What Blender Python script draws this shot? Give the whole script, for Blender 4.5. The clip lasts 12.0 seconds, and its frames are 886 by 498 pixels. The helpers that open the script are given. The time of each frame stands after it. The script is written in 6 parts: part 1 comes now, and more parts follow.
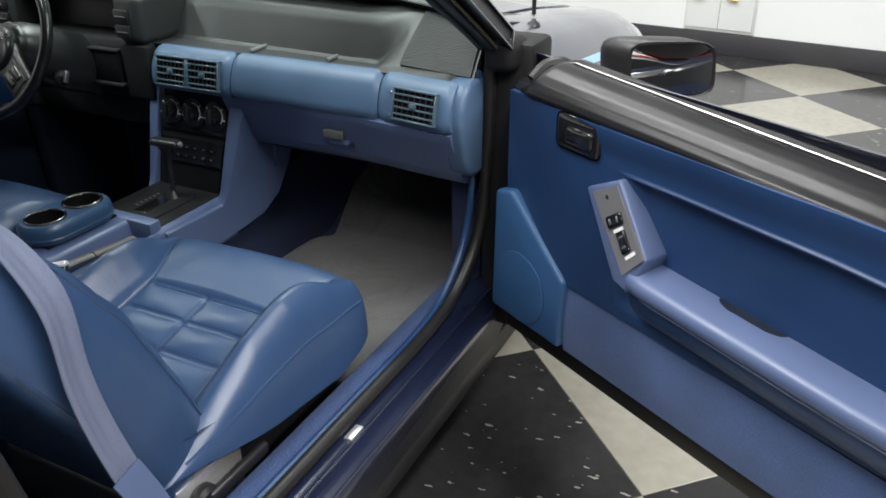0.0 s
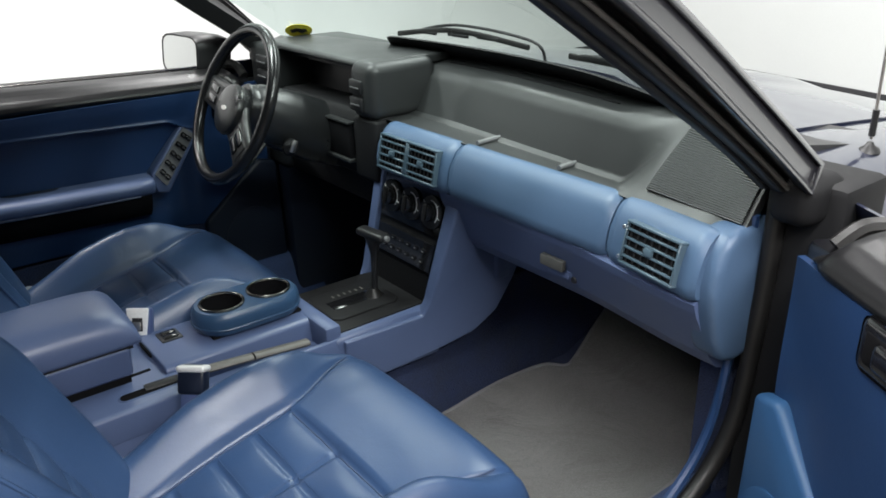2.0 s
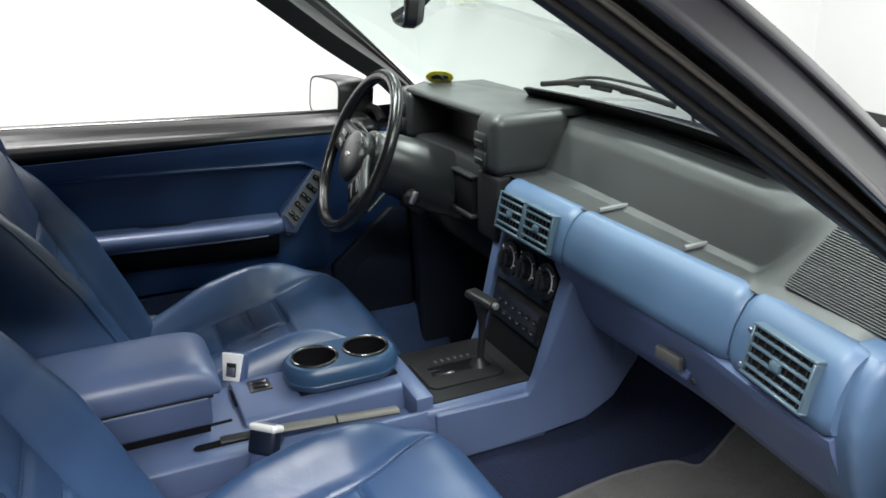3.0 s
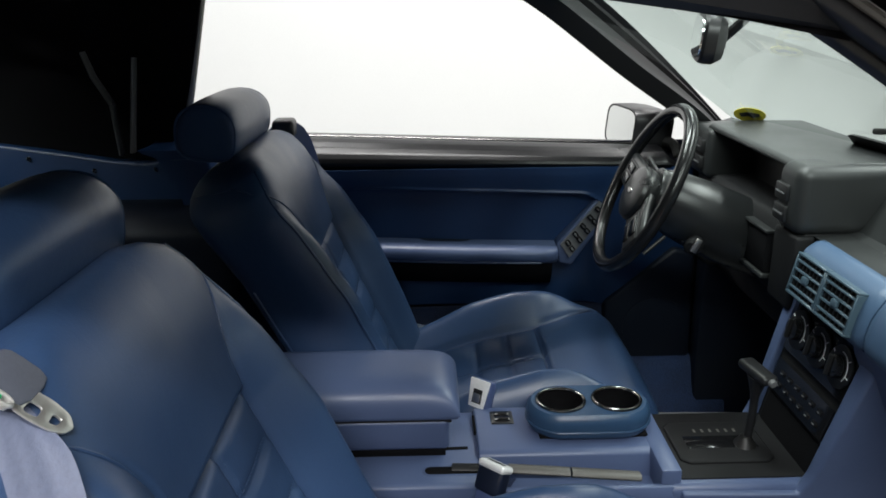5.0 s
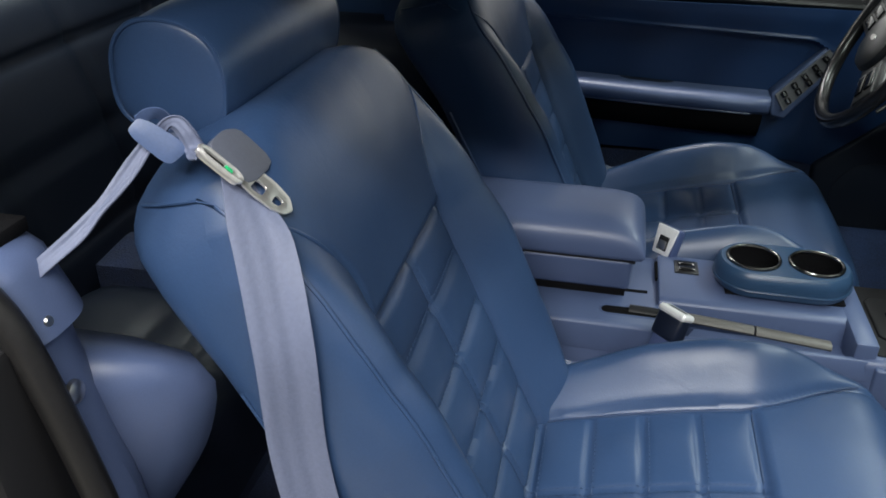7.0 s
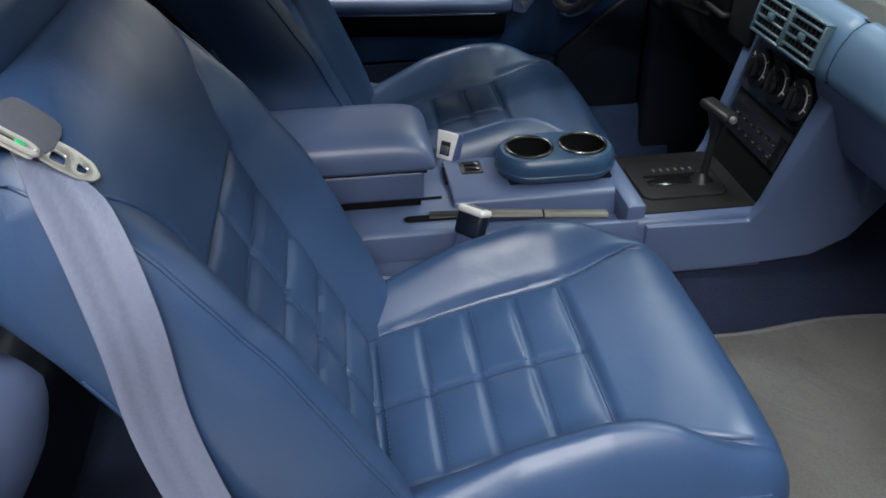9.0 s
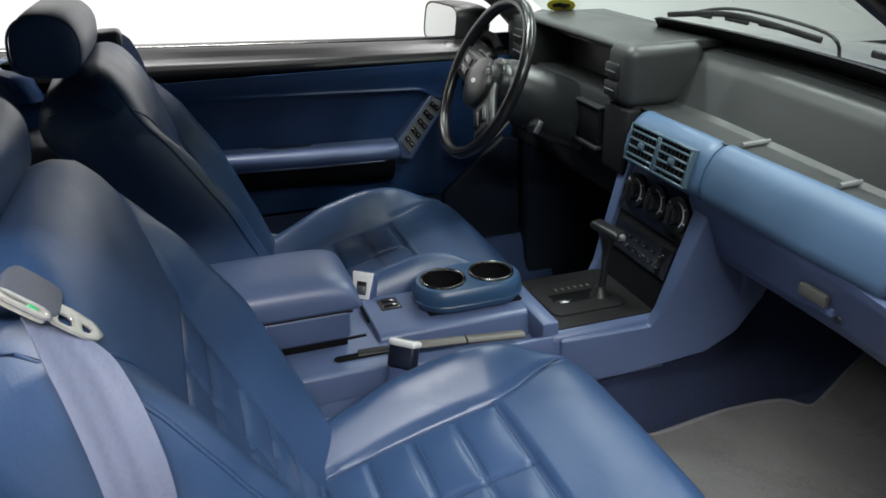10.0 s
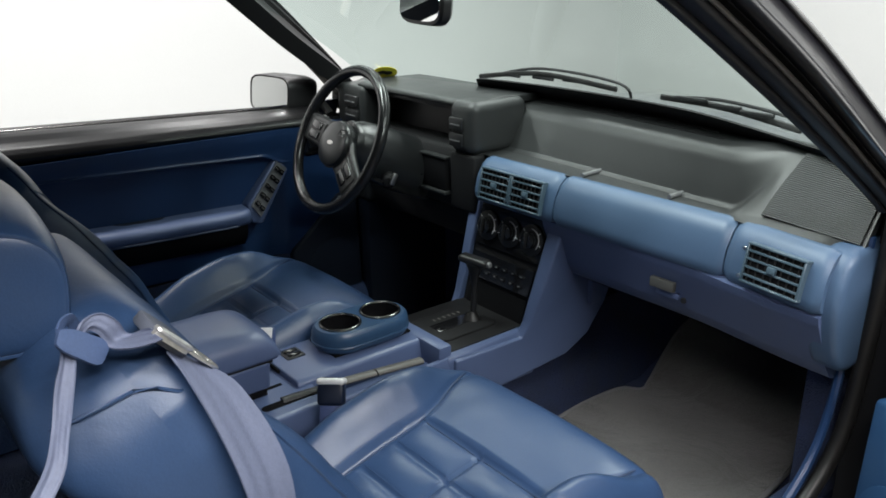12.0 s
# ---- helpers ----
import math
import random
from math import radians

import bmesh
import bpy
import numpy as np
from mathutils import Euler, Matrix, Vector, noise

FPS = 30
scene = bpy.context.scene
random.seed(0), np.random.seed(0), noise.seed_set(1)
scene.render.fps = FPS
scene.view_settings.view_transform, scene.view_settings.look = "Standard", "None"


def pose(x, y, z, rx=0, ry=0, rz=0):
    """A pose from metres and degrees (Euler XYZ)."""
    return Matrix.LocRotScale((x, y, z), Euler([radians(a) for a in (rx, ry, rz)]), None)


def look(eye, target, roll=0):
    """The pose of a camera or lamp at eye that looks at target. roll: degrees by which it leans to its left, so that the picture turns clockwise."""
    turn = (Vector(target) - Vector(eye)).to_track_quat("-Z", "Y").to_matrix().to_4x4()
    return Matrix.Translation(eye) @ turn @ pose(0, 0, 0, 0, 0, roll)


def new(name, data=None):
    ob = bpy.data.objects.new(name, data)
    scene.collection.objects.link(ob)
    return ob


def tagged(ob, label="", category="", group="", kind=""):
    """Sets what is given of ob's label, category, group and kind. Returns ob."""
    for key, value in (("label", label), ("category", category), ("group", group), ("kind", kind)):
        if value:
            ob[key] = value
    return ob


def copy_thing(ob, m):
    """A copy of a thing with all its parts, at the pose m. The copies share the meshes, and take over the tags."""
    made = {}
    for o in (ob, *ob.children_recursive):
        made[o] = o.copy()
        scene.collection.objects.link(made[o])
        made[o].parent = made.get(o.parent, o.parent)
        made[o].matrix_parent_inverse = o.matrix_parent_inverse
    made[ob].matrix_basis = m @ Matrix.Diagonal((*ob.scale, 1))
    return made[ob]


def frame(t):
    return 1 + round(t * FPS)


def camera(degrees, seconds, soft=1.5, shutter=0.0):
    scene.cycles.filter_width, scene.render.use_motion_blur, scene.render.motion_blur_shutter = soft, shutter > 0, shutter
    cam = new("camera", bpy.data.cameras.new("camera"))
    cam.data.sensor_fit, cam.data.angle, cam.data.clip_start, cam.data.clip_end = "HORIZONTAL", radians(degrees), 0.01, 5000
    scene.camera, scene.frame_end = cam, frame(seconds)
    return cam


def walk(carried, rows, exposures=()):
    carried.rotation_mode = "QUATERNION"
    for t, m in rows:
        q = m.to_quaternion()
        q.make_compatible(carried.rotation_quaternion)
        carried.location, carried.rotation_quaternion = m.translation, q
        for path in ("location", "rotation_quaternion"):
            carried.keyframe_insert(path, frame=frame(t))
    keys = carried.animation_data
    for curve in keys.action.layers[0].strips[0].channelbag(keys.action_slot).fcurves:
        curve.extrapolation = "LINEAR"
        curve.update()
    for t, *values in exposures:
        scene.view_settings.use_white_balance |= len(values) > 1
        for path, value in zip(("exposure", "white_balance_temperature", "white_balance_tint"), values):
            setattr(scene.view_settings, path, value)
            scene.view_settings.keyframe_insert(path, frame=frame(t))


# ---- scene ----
cam = camera(58.3, 12.0, soft=1.7)
PATH = [
    (0, (1.374, -0.071, 1.308), (0.561, 1.511, 0.394), -0.9),
    (0.5, (1.323, 0.037, 1.301), (0.374, 1.561, 0.419), -0.8),
    (1, (1.292, 0.163, 1.292), (0.184, 1.599, 0.446), -0.9),
    (1.5, (1.275, 0.290, 1.291), (0.009, 1.604, 0.474), -1.2),
    (2, (1.258, 0.417, 1.284), (-0.203, 1.540, 0.504), -1.3),
    (2.5, (1.240, 0.513, 1.280), (-0.366, 1.466, 0.568), -1.3),
    (3, (1.205, 0.600, 1.277), (-0.520, 1.364, 0.601), -1.2),
    (5, (1.144, 0.679, 1.286), (-0.757, 0.722, 0.666), -0.6),
    (5.5, (1.147, 0.675, 1.283), (-0.749, 0.565, 0.658), -0.4),
    (6, (1.148, 0.667, 1.279), (-0.723, 0.440, 0.609), -0.2),
    (6.5, (1.145, 0.654, 1.269), (-0.661, 0.315, 0.476), 0.2),
    (7, (1.138, 0.645, 1.257), (-0.563, 0.281, 0.281), 0.4),
    (7.5, (1.124, 0.630, 1.248), (-0.522, 0.382, 0.135), 0.8),
    (9.5, (1.168, 0.540, 1.267), (-0.503, 0.955, 0.253), -0.4),
    (10, (1.183, 0.470, 1.276), (-0.537, 1.069, 0.450), -0.6),
    (10.5, (1.189, 0.405, 1.285), (-0.531, 1.164, 0.602), -0.8),
    (11, (1.191, 0.340, 1.287), (-0.485, 1.228, 0.653), -0.9),
    (11.5, (1.191, 0.250, 1.282), (-0.415, 1.271, 0.652), -0.9),
    (12, (1.199, 0.158, 1.290), (-0.272, 1.333, 0.616), -0.6),
]
EXPOSE = [(0.0, -0.08), (0.5, -0.02), (1.0, 0.04), (1.5, 0.04), (2.0, 0.14), (2.5, 0.32), (3.0, 0.44), (5.0, -0.15), (5.5, -0.32), (6.5, -0.22), (7.0, 0.0), (7.5, 0.05), (9.5, 0.05), (10.0, 0.1), (10.5, 0.13), (11.5, -0.05), (12.0, -0.14)]
walk(cam, [(t, look(eye, target, roll)) for t, eye, target, roll in PATH], EXPOSE)

# ---- world and lights ----
world = bpy.data.worlds.new("world")
scene.world = world
world.use_nodes = True
world.node_tree.nodes["Background"].inputs[0].default_value = (0.75, 0.85, 1.0, 1)
world.node_tree.nodes["Background"].inputs[1].default_value = 0.02


def fill_lamp(x, y, w, h, watts, colour=(1.0, 0.995, 0.985)):
    data = bpy.data.lights.new("fill_lamp", "AREA")
    data.shape, data.size, data.size_y, data.energy, data.color = "RECTANGLE", w, h, watts, colour
    ob = new("fill_lamp", data)
    ob.matrix_world = pose(x, y, 3.93, 0, 0, -8)
    return ob


# Unseen lamps, added where armrest, doors, seats, dash and parked cars need light.
for lx, ly, w, h, p in ((0.0, 3.2, 2.4, 0.4, 130), (-0.95, 0.40, 0.4, 1.7, 150), (-3.0, 2.5, 2.4, 0.4, 65), (3.9, 2.3, 2.4, 0.4, 65), (2.4, 0.60, 0.4, 2.4, 115), (4.2, 0.4, 0.4, 2.4, 235), (2.3, -2.0, 0.4, 2.4, 150), (-0.3, -0.9, 0.4, 2.4, 100), (-3.0, -0.8, 0.4, 2.4, 95), (-3.0, -4.0, 0.4, 2.4, 75), (6.0, -5.0, 0.4, 2.4, 60), (-1.8, 4.4, 2.4, 0.4, 25)):
    fill_lamp(lx, ly, w, h, p)
# ---- materials ----
def mat(name, colour, rough=0.5, metal=0.0, var=0.12, grain=60.0, bump=0.1, depth=0.001, coat=0.0, spec=0.5, wear=4.0, sheen=0.0, aniso=None):
    """A surface with fine grain, a broad patchiness, and uneven gloss."""
    m = bpy.data.materials.new(name)
    m.use_nodes = True
    n, l = m.node_tree.nodes, m.node_tree.links
    b = n["Principled BSDF"]
    b.inputs["Metallic"].default_value = metal
    b.inputs["Specular IOR Level"].default_value = spec
    b.inputs["Coat Weight"].default_value = coat
    b.inputs["Coat Roughness"].default_value = 0.06
    b.inputs["Sheen Weight"].default_value = sheen
    co = n.new("ShaderNodeTexCoord")
    src = co.outputs["Object"]
    if aniso:
        mp = n.new("ShaderNodeMapping")
        mp.inputs["Scale"].default_value = aniso
        l.new(src, mp.inputs["Vector"])
        src = mp.outputs["Vector"]
    big, fine = n.new("ShaderNodeTexNoise"), n.new("ShaderNodeTexNoise")
    big.inputs["Scale"].default_value, big.inputs["Detail"].default_value = wear, 4
    fine.inputs["Scale"].default_value, fine.inputs["Detail"].default_value = grain, 3
    for t in (big, fine):
        l.new(src, t.inputs["Vector"])
    add = n.new("ShaderNodeMath")
    add.operation = "ADD"
    l.new(big.outputs["Fac"], add.inputs[0])
    l.new(fine.outputs["Fac"], add.inputs[1])
    ramp = n.new("ShaderNodeMapRange")
    ramp.inputs["From Min"].default_value, ramp.inputs["From Max"].default_value = 0.6, 1.4
    ramp.inputs["To Min"].default_value, ramp.inputs["To Max"].default_value = 1 - var, 1 + var
    l.new(add.outputs[0], ramp.inputs["Value"])
    mul = n.new("ShaderNodeVectorMath")
    mul.operation = "SCALE"
    mul.inputs[0].default_value = colour
    l.new(ramp.outputs[0], mul.inputs["Scale"])
    l.new(mul.outputs[0], b.inputs["Base Color"])
    gl = n.new("ShaderNodeMapRange")
    gl.inputs["From Min"].default_value, gl.inputs["From Max"].default_value = 0.3, 0.7
    gl.inputs["To Min"].default_value, gl.inputs["To Max"].default_value = rough * 0.85, min(1, rough * 1.15)
    l.new(big.outputs["Fac"], gl.inputs["Value"])
    l.new(gl.outputs[0], b.inputs["Roughness"])
    if bump:
        bp = n.new("ShaderNodeBump")
        bp.inputs["Strength"].default_value, bp.inputs["Distance"].default_value = bump, depth
        l.new(fine.outputs["Fac"], bp.inputs["Height"])
        l.new(bp.outputs[0], b.inputs["Normal"])
    return m


def crease(m, scale, depth):
    """Adds a broad soft wrinkling under the fine grain."""
    n, l = m.node_tree.nodes, m.node_tree.links
    b = n["Principled BSDF"]
    old = b.inputs["Normal"].links[0].from_node
    co, tx, bp = n.new("ShaderNodeTexCoord"), n.new("ShaderNodeTexNoise"), n.new("ShaderNodeBump")
    tx.inputs["Scale"].default_value, tx.inputs["Detail"].default_value, tx.inputs["Distortion"].default_value = scale, 5, 1.2
    bp.inputs["Strength"].default_value, bp.inputs["Distance"].default_value = 0.6, depth
    l.new(co.outputs["Object"], tx.inputs["Vector"])
    l.new(tx.outputs["Fac"], bp.inputs["Height"])
    l.new(bp.outputs[0], old.inputs["Normal"])
    return m


def glass(name, tint):
    m = bpy.data.materials.new(name)
    m.use_nodes = True
    n, l = m.node_tree.nodes, m.node_tree.links
    n.remove(n["Principled BSDF"])
    tr, gl, mx, fr = n.new("ShaderNodeBsdfTransparent"), n.new("ShaderNodeBsdfGlossy"), n.new("ShaderNodeMixShader"), n.new("ShaderNodeMapRange")
    lw, pw = n.new("ShaderNodeLayerWeight"), n.new("ShaderNodeMath")
    lw.inputs["Blend"].default_value = 0.5
    pw.operation, pw.inputs[1].default_value = "POWER", 4.0
    l.new(lw.outputs["Facing"], pw.inputs[0])
    l.new(pw.outputs[0], fr.inputs["Value"])
    fr.inputs["To Min"].default_value, fr.inputs["To Max"].default_value = 0.03, 0.7
    tr.inputs[0].default_value = (*tint, 1)
    gl.inputs["Roughness"].default_value = 0.02
    l.new(fr.outputs[0], mx.inputs[0])
    l.new(tr.outputs[0], mx.inputs[1])
    l.new(gl.outputs[0], mx.inputs[2])
    l.new(mx.outputs[0], n["Material Output"].inputs[0])
    return m


LEATHER = mat("leather_blue", (0.0255, 0.055, 0.126), 0.385, spec=0.58, var=0.10, grain=420, bump=0.22, depth=0.0006, wear=7)
crease(LEATHER, 14, 0.0011)
THREAD = mat("thread_blue", (0.030, 0.060, 0.130), 0.7, bump=0.0)
# Near-black navy that carries the shade on rear bench and driver's side trim.
SHADENAVY = mat("shade_navy", (0.008, 0.012, 0.023), 0.45, spec=0.3, var=0.15, grain=420, bump=0.2, depth=0.0006, wear=7)
LEATHER_D = mat("leather_seam", (0.014, 0.032, 0.08), 0.45, var=0.10, grain=420, bump=0.2, depth=0.0006)
VINYL_B = mat("cup_vinyl", (0.027, 0.062, 0.125), 0.33, var=0.08, grain=350, bump=0.2, depth=0.0006)
PLASTIC = mat("console_plastic", (0.078, 0.108, 0.205), 0.38, var=0.07, grain=700, bump=0.25, depth=0.0005, wear=9)
DASHBLUE = mat("dash_pad_blue", (0.060, 0.104, 0.180), 0.42, var=0.07, grain=600, bump=0.25, depth=0.0005, wear=6)
DOORBLUE = mat("door_vinyl", (0.013, 0.038, 0.108), 0.38, var=0.10, grain=450, bump=0.25, depth=0.0006, wear=6)
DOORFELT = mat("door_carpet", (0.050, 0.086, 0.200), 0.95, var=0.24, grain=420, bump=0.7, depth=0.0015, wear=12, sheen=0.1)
# Two copies of one carpet: darker for shaded footwell, lighter for lit sill.
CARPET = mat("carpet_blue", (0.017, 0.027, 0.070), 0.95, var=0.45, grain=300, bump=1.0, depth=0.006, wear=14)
LITCARPET = mat("sill_carpet", (0.028, 0.050, 0.125), 0.95, var=0.4, grain=300, bump=1.0, depth=0.004, wear=14)
MAT_GREY = mat("mat_grey", (0.112, 0.111, 0.108), 0.95, var=0.42, grain=380, bump=1.0, depth=0.003, wear=5, sheen=0.2)
MAT_EDGE = mat("mat_binding", (0.17, 0.17, 0.18), 0.8, grain=500, bump=0.5)
DASHBLACK = mat("dash_black", (0.0225, 0.0240, 0.0245), 0.40, var=0.10, grain=900, bump=0.3, depth=0.0005, wear=8)
MATTE = mat("matte_black_plastic", (0.010, 0.010, 0.011), 0.6, spec=0.22, grain=600, bump=0.2, depth=0.0004)
BLACK = mat("black_plastic", (0.012, 0.012, 0.013), 0.42, grain=500, bump=0.12, depth=0.0004)
GLOSSBLACK = mat("gloss_black", (0.008, 0.008, 0.009), 0.14, grain=200, bump=0.0, coat=0.3)
COLUMN = mat("column_plastic", (0.015, 0.016, 0.017), 0.30, spec=0.55, grain=400, bump=0.15, depth=0.0004, wear=8)
RIM = mat("wheel_rim", (0.010, 0.010, 0.011), 0.24, var=0.15, grain=300, bump=0.1, depth=0.0004)
RUBBER = mat("black_rubber", (0.013, 0.0125, 0.0125), 0.42, spec=0.36, var=0.2, grain=200, bump=0.2)
SILLBLACK = mat("door_sill_vinyl", (0.009, 0.009, 0.010), 0.30, spec=0.26, var=0.12, grain=500, bump=0.25, depth=0.0005)
FABRIC = mat("black_cloth", (0.007, 0.007, 0.008), 0.95, spec=0.06, var=0.3, grain=700, bump=0.6, depth=0.001)
PAINT = mat("navy_paint", (0.010, 0.014, 0.036), 0.30, metal=0.15, var=0.06, grain=900, bump=0.0, coat=1.0)
PAINT_BLK = mat("black_paint", (0.010, 0.010, 0.013), 0.30, var=0.06, grain=900, bump=0.0, coat=0.8)
STRIPE = mat("pale_blue_stripe", (0.22, 0.42, 0.60), 0.3, bump=0.0, coat=0.6)
DARKCHROME = mat("dark_chrome", (0.20, 0.195, 0.19), 0.22, metal=1.0, var=0.15, bump=0.0)
CHROME = mat("chrome", (0.80, 0.80, 0.80), 0.10, metal=1.0, var=0.04, bump=0.0)
WORNSTEEL = mat("worn_steel", (0.72, 0.71, 0.69), 0.34, metal=0.8, var=0.15, grain=150, bump=0.1)
# Mostly non-metal white, painting the chrome's bright reflection into the base colour.
FACEPLATE = mat("whitened_plate", (0.88, 0.88, 0.87), 0.30, metal=0.2, var=0.08, grain=150, bump=0.0)
NAVYFACE = mat("navy_gloss", (0.008, 0.012, 0.026), 0.3, bump=0.0)
STEEL = mat("brushed_steel", (0.62, 0.60, 0.58), 0.32, metal=1.0, var=0.10, grain=120, bump=0.1)
BRASS = mat("brass", (0.6, 0.45, 0.2), 0.3, metal=1.0, bump=0.0)
TARNISH = mat("tarnished_brass", (0.085, 0.085, 0.080), 0.55, metal=0.4, bump=0.0)
MIRROR = mat("mirror_glass", (0.85, 0.87, 0.86), 0.02, metal=1.0, var=0.01, bump=0.0)
WEB = mat("belt_webbing", (0.125, 0.145, 0.220), 0.62, var=0.10, grain=250, bump=0.7, depth=0.0008, wear=5, aniso=(0.15, 1, 1))
BELTBLUE = mat("belt_plastic", (0.06, 0.085, 0.19), 0.38, grain=300, bump=0.1)
GREEN = mat("green_tab", (0.02, 0.45, 0.16), 0.4, bump=0.0)
SILVER = mat("vent_grey", (0.060, 0.095, 0.125), 0.35, var=0.05, bump=0.0)
MARK = mat("dial_print", (0.75, 0.75, 0.75), 0.5, bump=0.0)
WHITE = mat("white_print", (0.75, 0.75, 0.74), 0.5, bump=0.0)
YELLOW = mat("sticker_yellow", (0.85, 0.72, 0.04), 0.5, bump=0.0)
LEVERGREY = mat("lever_grey", (0.105, 0.099, 0.090), 0.45, grain=300, bump=0.15)
GRILLE = mat("grille_grey", (0.036, 0.038, 0.039), 0.5, grain=600, bump=0.2)
RED = mat("red_paint", (0.55, 0.02, 0.012), 0.25, bump=0.0, coat=1.0)
WHITECAR = mat("white_paint", (0.75, 0.76, 0.76), 0.3, var=0.02, bump=0.0, coat=1.0)
GREYPAN = mat("switch_panel_grey", (0.13, 0.13, 0.135), 0.45, grain=600, bump=0.15)
crease(MAT_GREY, 6, 0.03)
crease(DOORBLUE, 9, 0.0012)
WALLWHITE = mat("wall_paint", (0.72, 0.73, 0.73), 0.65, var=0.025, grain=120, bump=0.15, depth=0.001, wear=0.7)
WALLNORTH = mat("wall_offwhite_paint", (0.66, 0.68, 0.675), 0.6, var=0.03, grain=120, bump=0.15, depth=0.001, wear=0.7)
# South wall, unseen east wall and ceiling are darkened to cut bounced light.
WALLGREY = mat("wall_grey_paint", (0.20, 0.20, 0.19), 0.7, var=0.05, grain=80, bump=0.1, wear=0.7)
WALLDIM = mat("wall_dimmed", (0.150, 0.150, 0.153), 0.7, var=0.04, grain=80, bump=0.1, wear=0.7)
CEILDIM = mat("ceiling_paint", (0.16, 0.16, 0.165), 0.8, var=0.03, grain=60, bump=0.1)
SKIRT = mat("skirting_black", (0.03, 0.03, 0.034), 0.5, grain=50)
TILE_L = mat("tile_beige", (0.30, 0.288, 0.24), 0.17, var=0.14, grain=26, bump=0.04, wear=5)
GROUT = mat("tile_bed", (0.06, 0.06, 0.06), 0.7)
GLASS = glass("windscreen_glass", (0.78, 0.88, 0.85))
GLASS_R = glass("rear_window_vinyl", (0.62, 0.68, 0.66))
GLASS_T = glass("windscreen_band", (0.12, 0.38, 0.75))


def speckled():
    """Dark floor tile with scattered pale flecks."""
    m = mat("tile_dark", (0.028, 0.027, 0.028), 0.14, var=0.22, grain=30, bump=0.03, wear=5)
    n, l = m.node_tree.nodes, m.node_tree.links
    b = n["Principled BSDF"]
    old = b.inputs["Base Color"].links[0].from_socket
    co, mp, vo = n.new("ShaderNodeTexCoord"), n.new("ShaderNodeMapping"), n.new("ShaderNodeTexVoronoi")
    mp.inputs["Scale"].default_value, mp.inputs["Rotation"].default_value = (1.0, 2.6, 1.0), (0, 0, 0.6)
    vo.inputs["Scale"].default_value = 21
    geo = n.new("ShaderNodeNewGeometry")
    l.new(geo.outputs["Position"], mp.inputs["Vector"])
    l.new(mp.outputs["Vector"], vo.inputs["Vector"])
    nz, ad = n.new("ShaderNodeTexNoise"), n.new("ShaderNodeVectorMath")
    nz.inputs["Scale"].default_value = 60
    ad.operation = "MULTIPLY_ADD"
    ad.inputs[1].default_value = (0.03, 0.03, 0.0)
    l.new(geo.outputs["Position"], nz.inputs["Vector"])
    l.new(nz.outputs["Color"], ad.inputs[0])
    l.new(mp.outputs["Vector"], ad.inputs[2])
    l.new(ad.outputs[0], vo.inputs["Vector"])
    sc, mu, sb = n.new("ShaderNodeSeparateColor"), n.new("ShaderNodeMath"), n.new("ShaderNodeMath")
    l.new(vo.outputs["Color"], sc.inputs[0])
    mu.operation, mu.inputs[1].default_value = "MULTIPLY", 0.26
    l.new(sc.outputs[0], mu.inputs[0])
    sb.operation = "SUBTRACT"
    l.new(vo.outputs["Distance"], sb.inputs[0])
    l.new(mu.outputs[0], sb.inputs[1])
    lt = n.new("ShaderNodeMapRange")
    lt.inputs["From Min"].default_value, lt.inputs["From Max"].default_value = -0.02, -0.06
    lt.inputs["To Min"].default_value, lt.inputs["To Max"].default_value = 0.0, 0.75
    l.new(sb.outputs[0], lt.inputs["Value"])
    mx = n.new("ShaderNodeMix")
    mx.data_type = "RGBA"
    mx.inputs[7].default_value = (0.36, 0.35, 0.31, 1)
    l.new(lt.outputs[0], mx.inputs[0])
    l.new(old, mx.inputs[6])
    l.new(mx.outputs[2], b.inputs["Base Color"])
    return m


TILE_D = speckled()

# ---- mesh helpers ----
ROOT = {}


def thing(name, label, category, m=None, group="", kind=""):
    ob = new(name)
    ob.empty_display_size = 0.05
    m = m or Matrix.Identity(4)
    ob.matrix_world = m
    ROOT[ob] = m
    return tagged(ob, label, category, group, kind)


def part(name, bm, material, parent=None, label="", local=False, sharp=38, smooth=True):
    """One mesh object under a thing or a part. Vertices are in the place's metres unless local."""
    top = parent
    while top is not None and top not in ROOT:
        top = top.parent
    if top is not None and not local:
        bm.transform(ROOT[top].inverted())
    bmesh.ops.recalc_face_normals(bm, faces=bm.faces[:])
    me = bpy.data.meshes.new(name)
    bm.to_mesh(me)
    bm.free()
    me.materials.append(material)
    if smooth:
        me.shade_smooth()
        me.set_sharp_from_angle(angle=radians(sharp))
    ob = new(name, me)
    ob.parent = parent
    if label:
        ob["label"] = label
    return ob


def setting(name, bm, material, label, category, sharp=38):
    ob = part(name, bm, material, None, sharp=sharp)
    return tagged(ob, label, category, kind="structure")


def merge(bm, other, m=None):
    if m is not None:
        other.transform(m)
    me = bpy.data.meshes.new("t")
    other.to_mesh(me)
    other.free()
    bm.from_mesh(me)
    bpy.data.meshes.remove(me)
    return bm


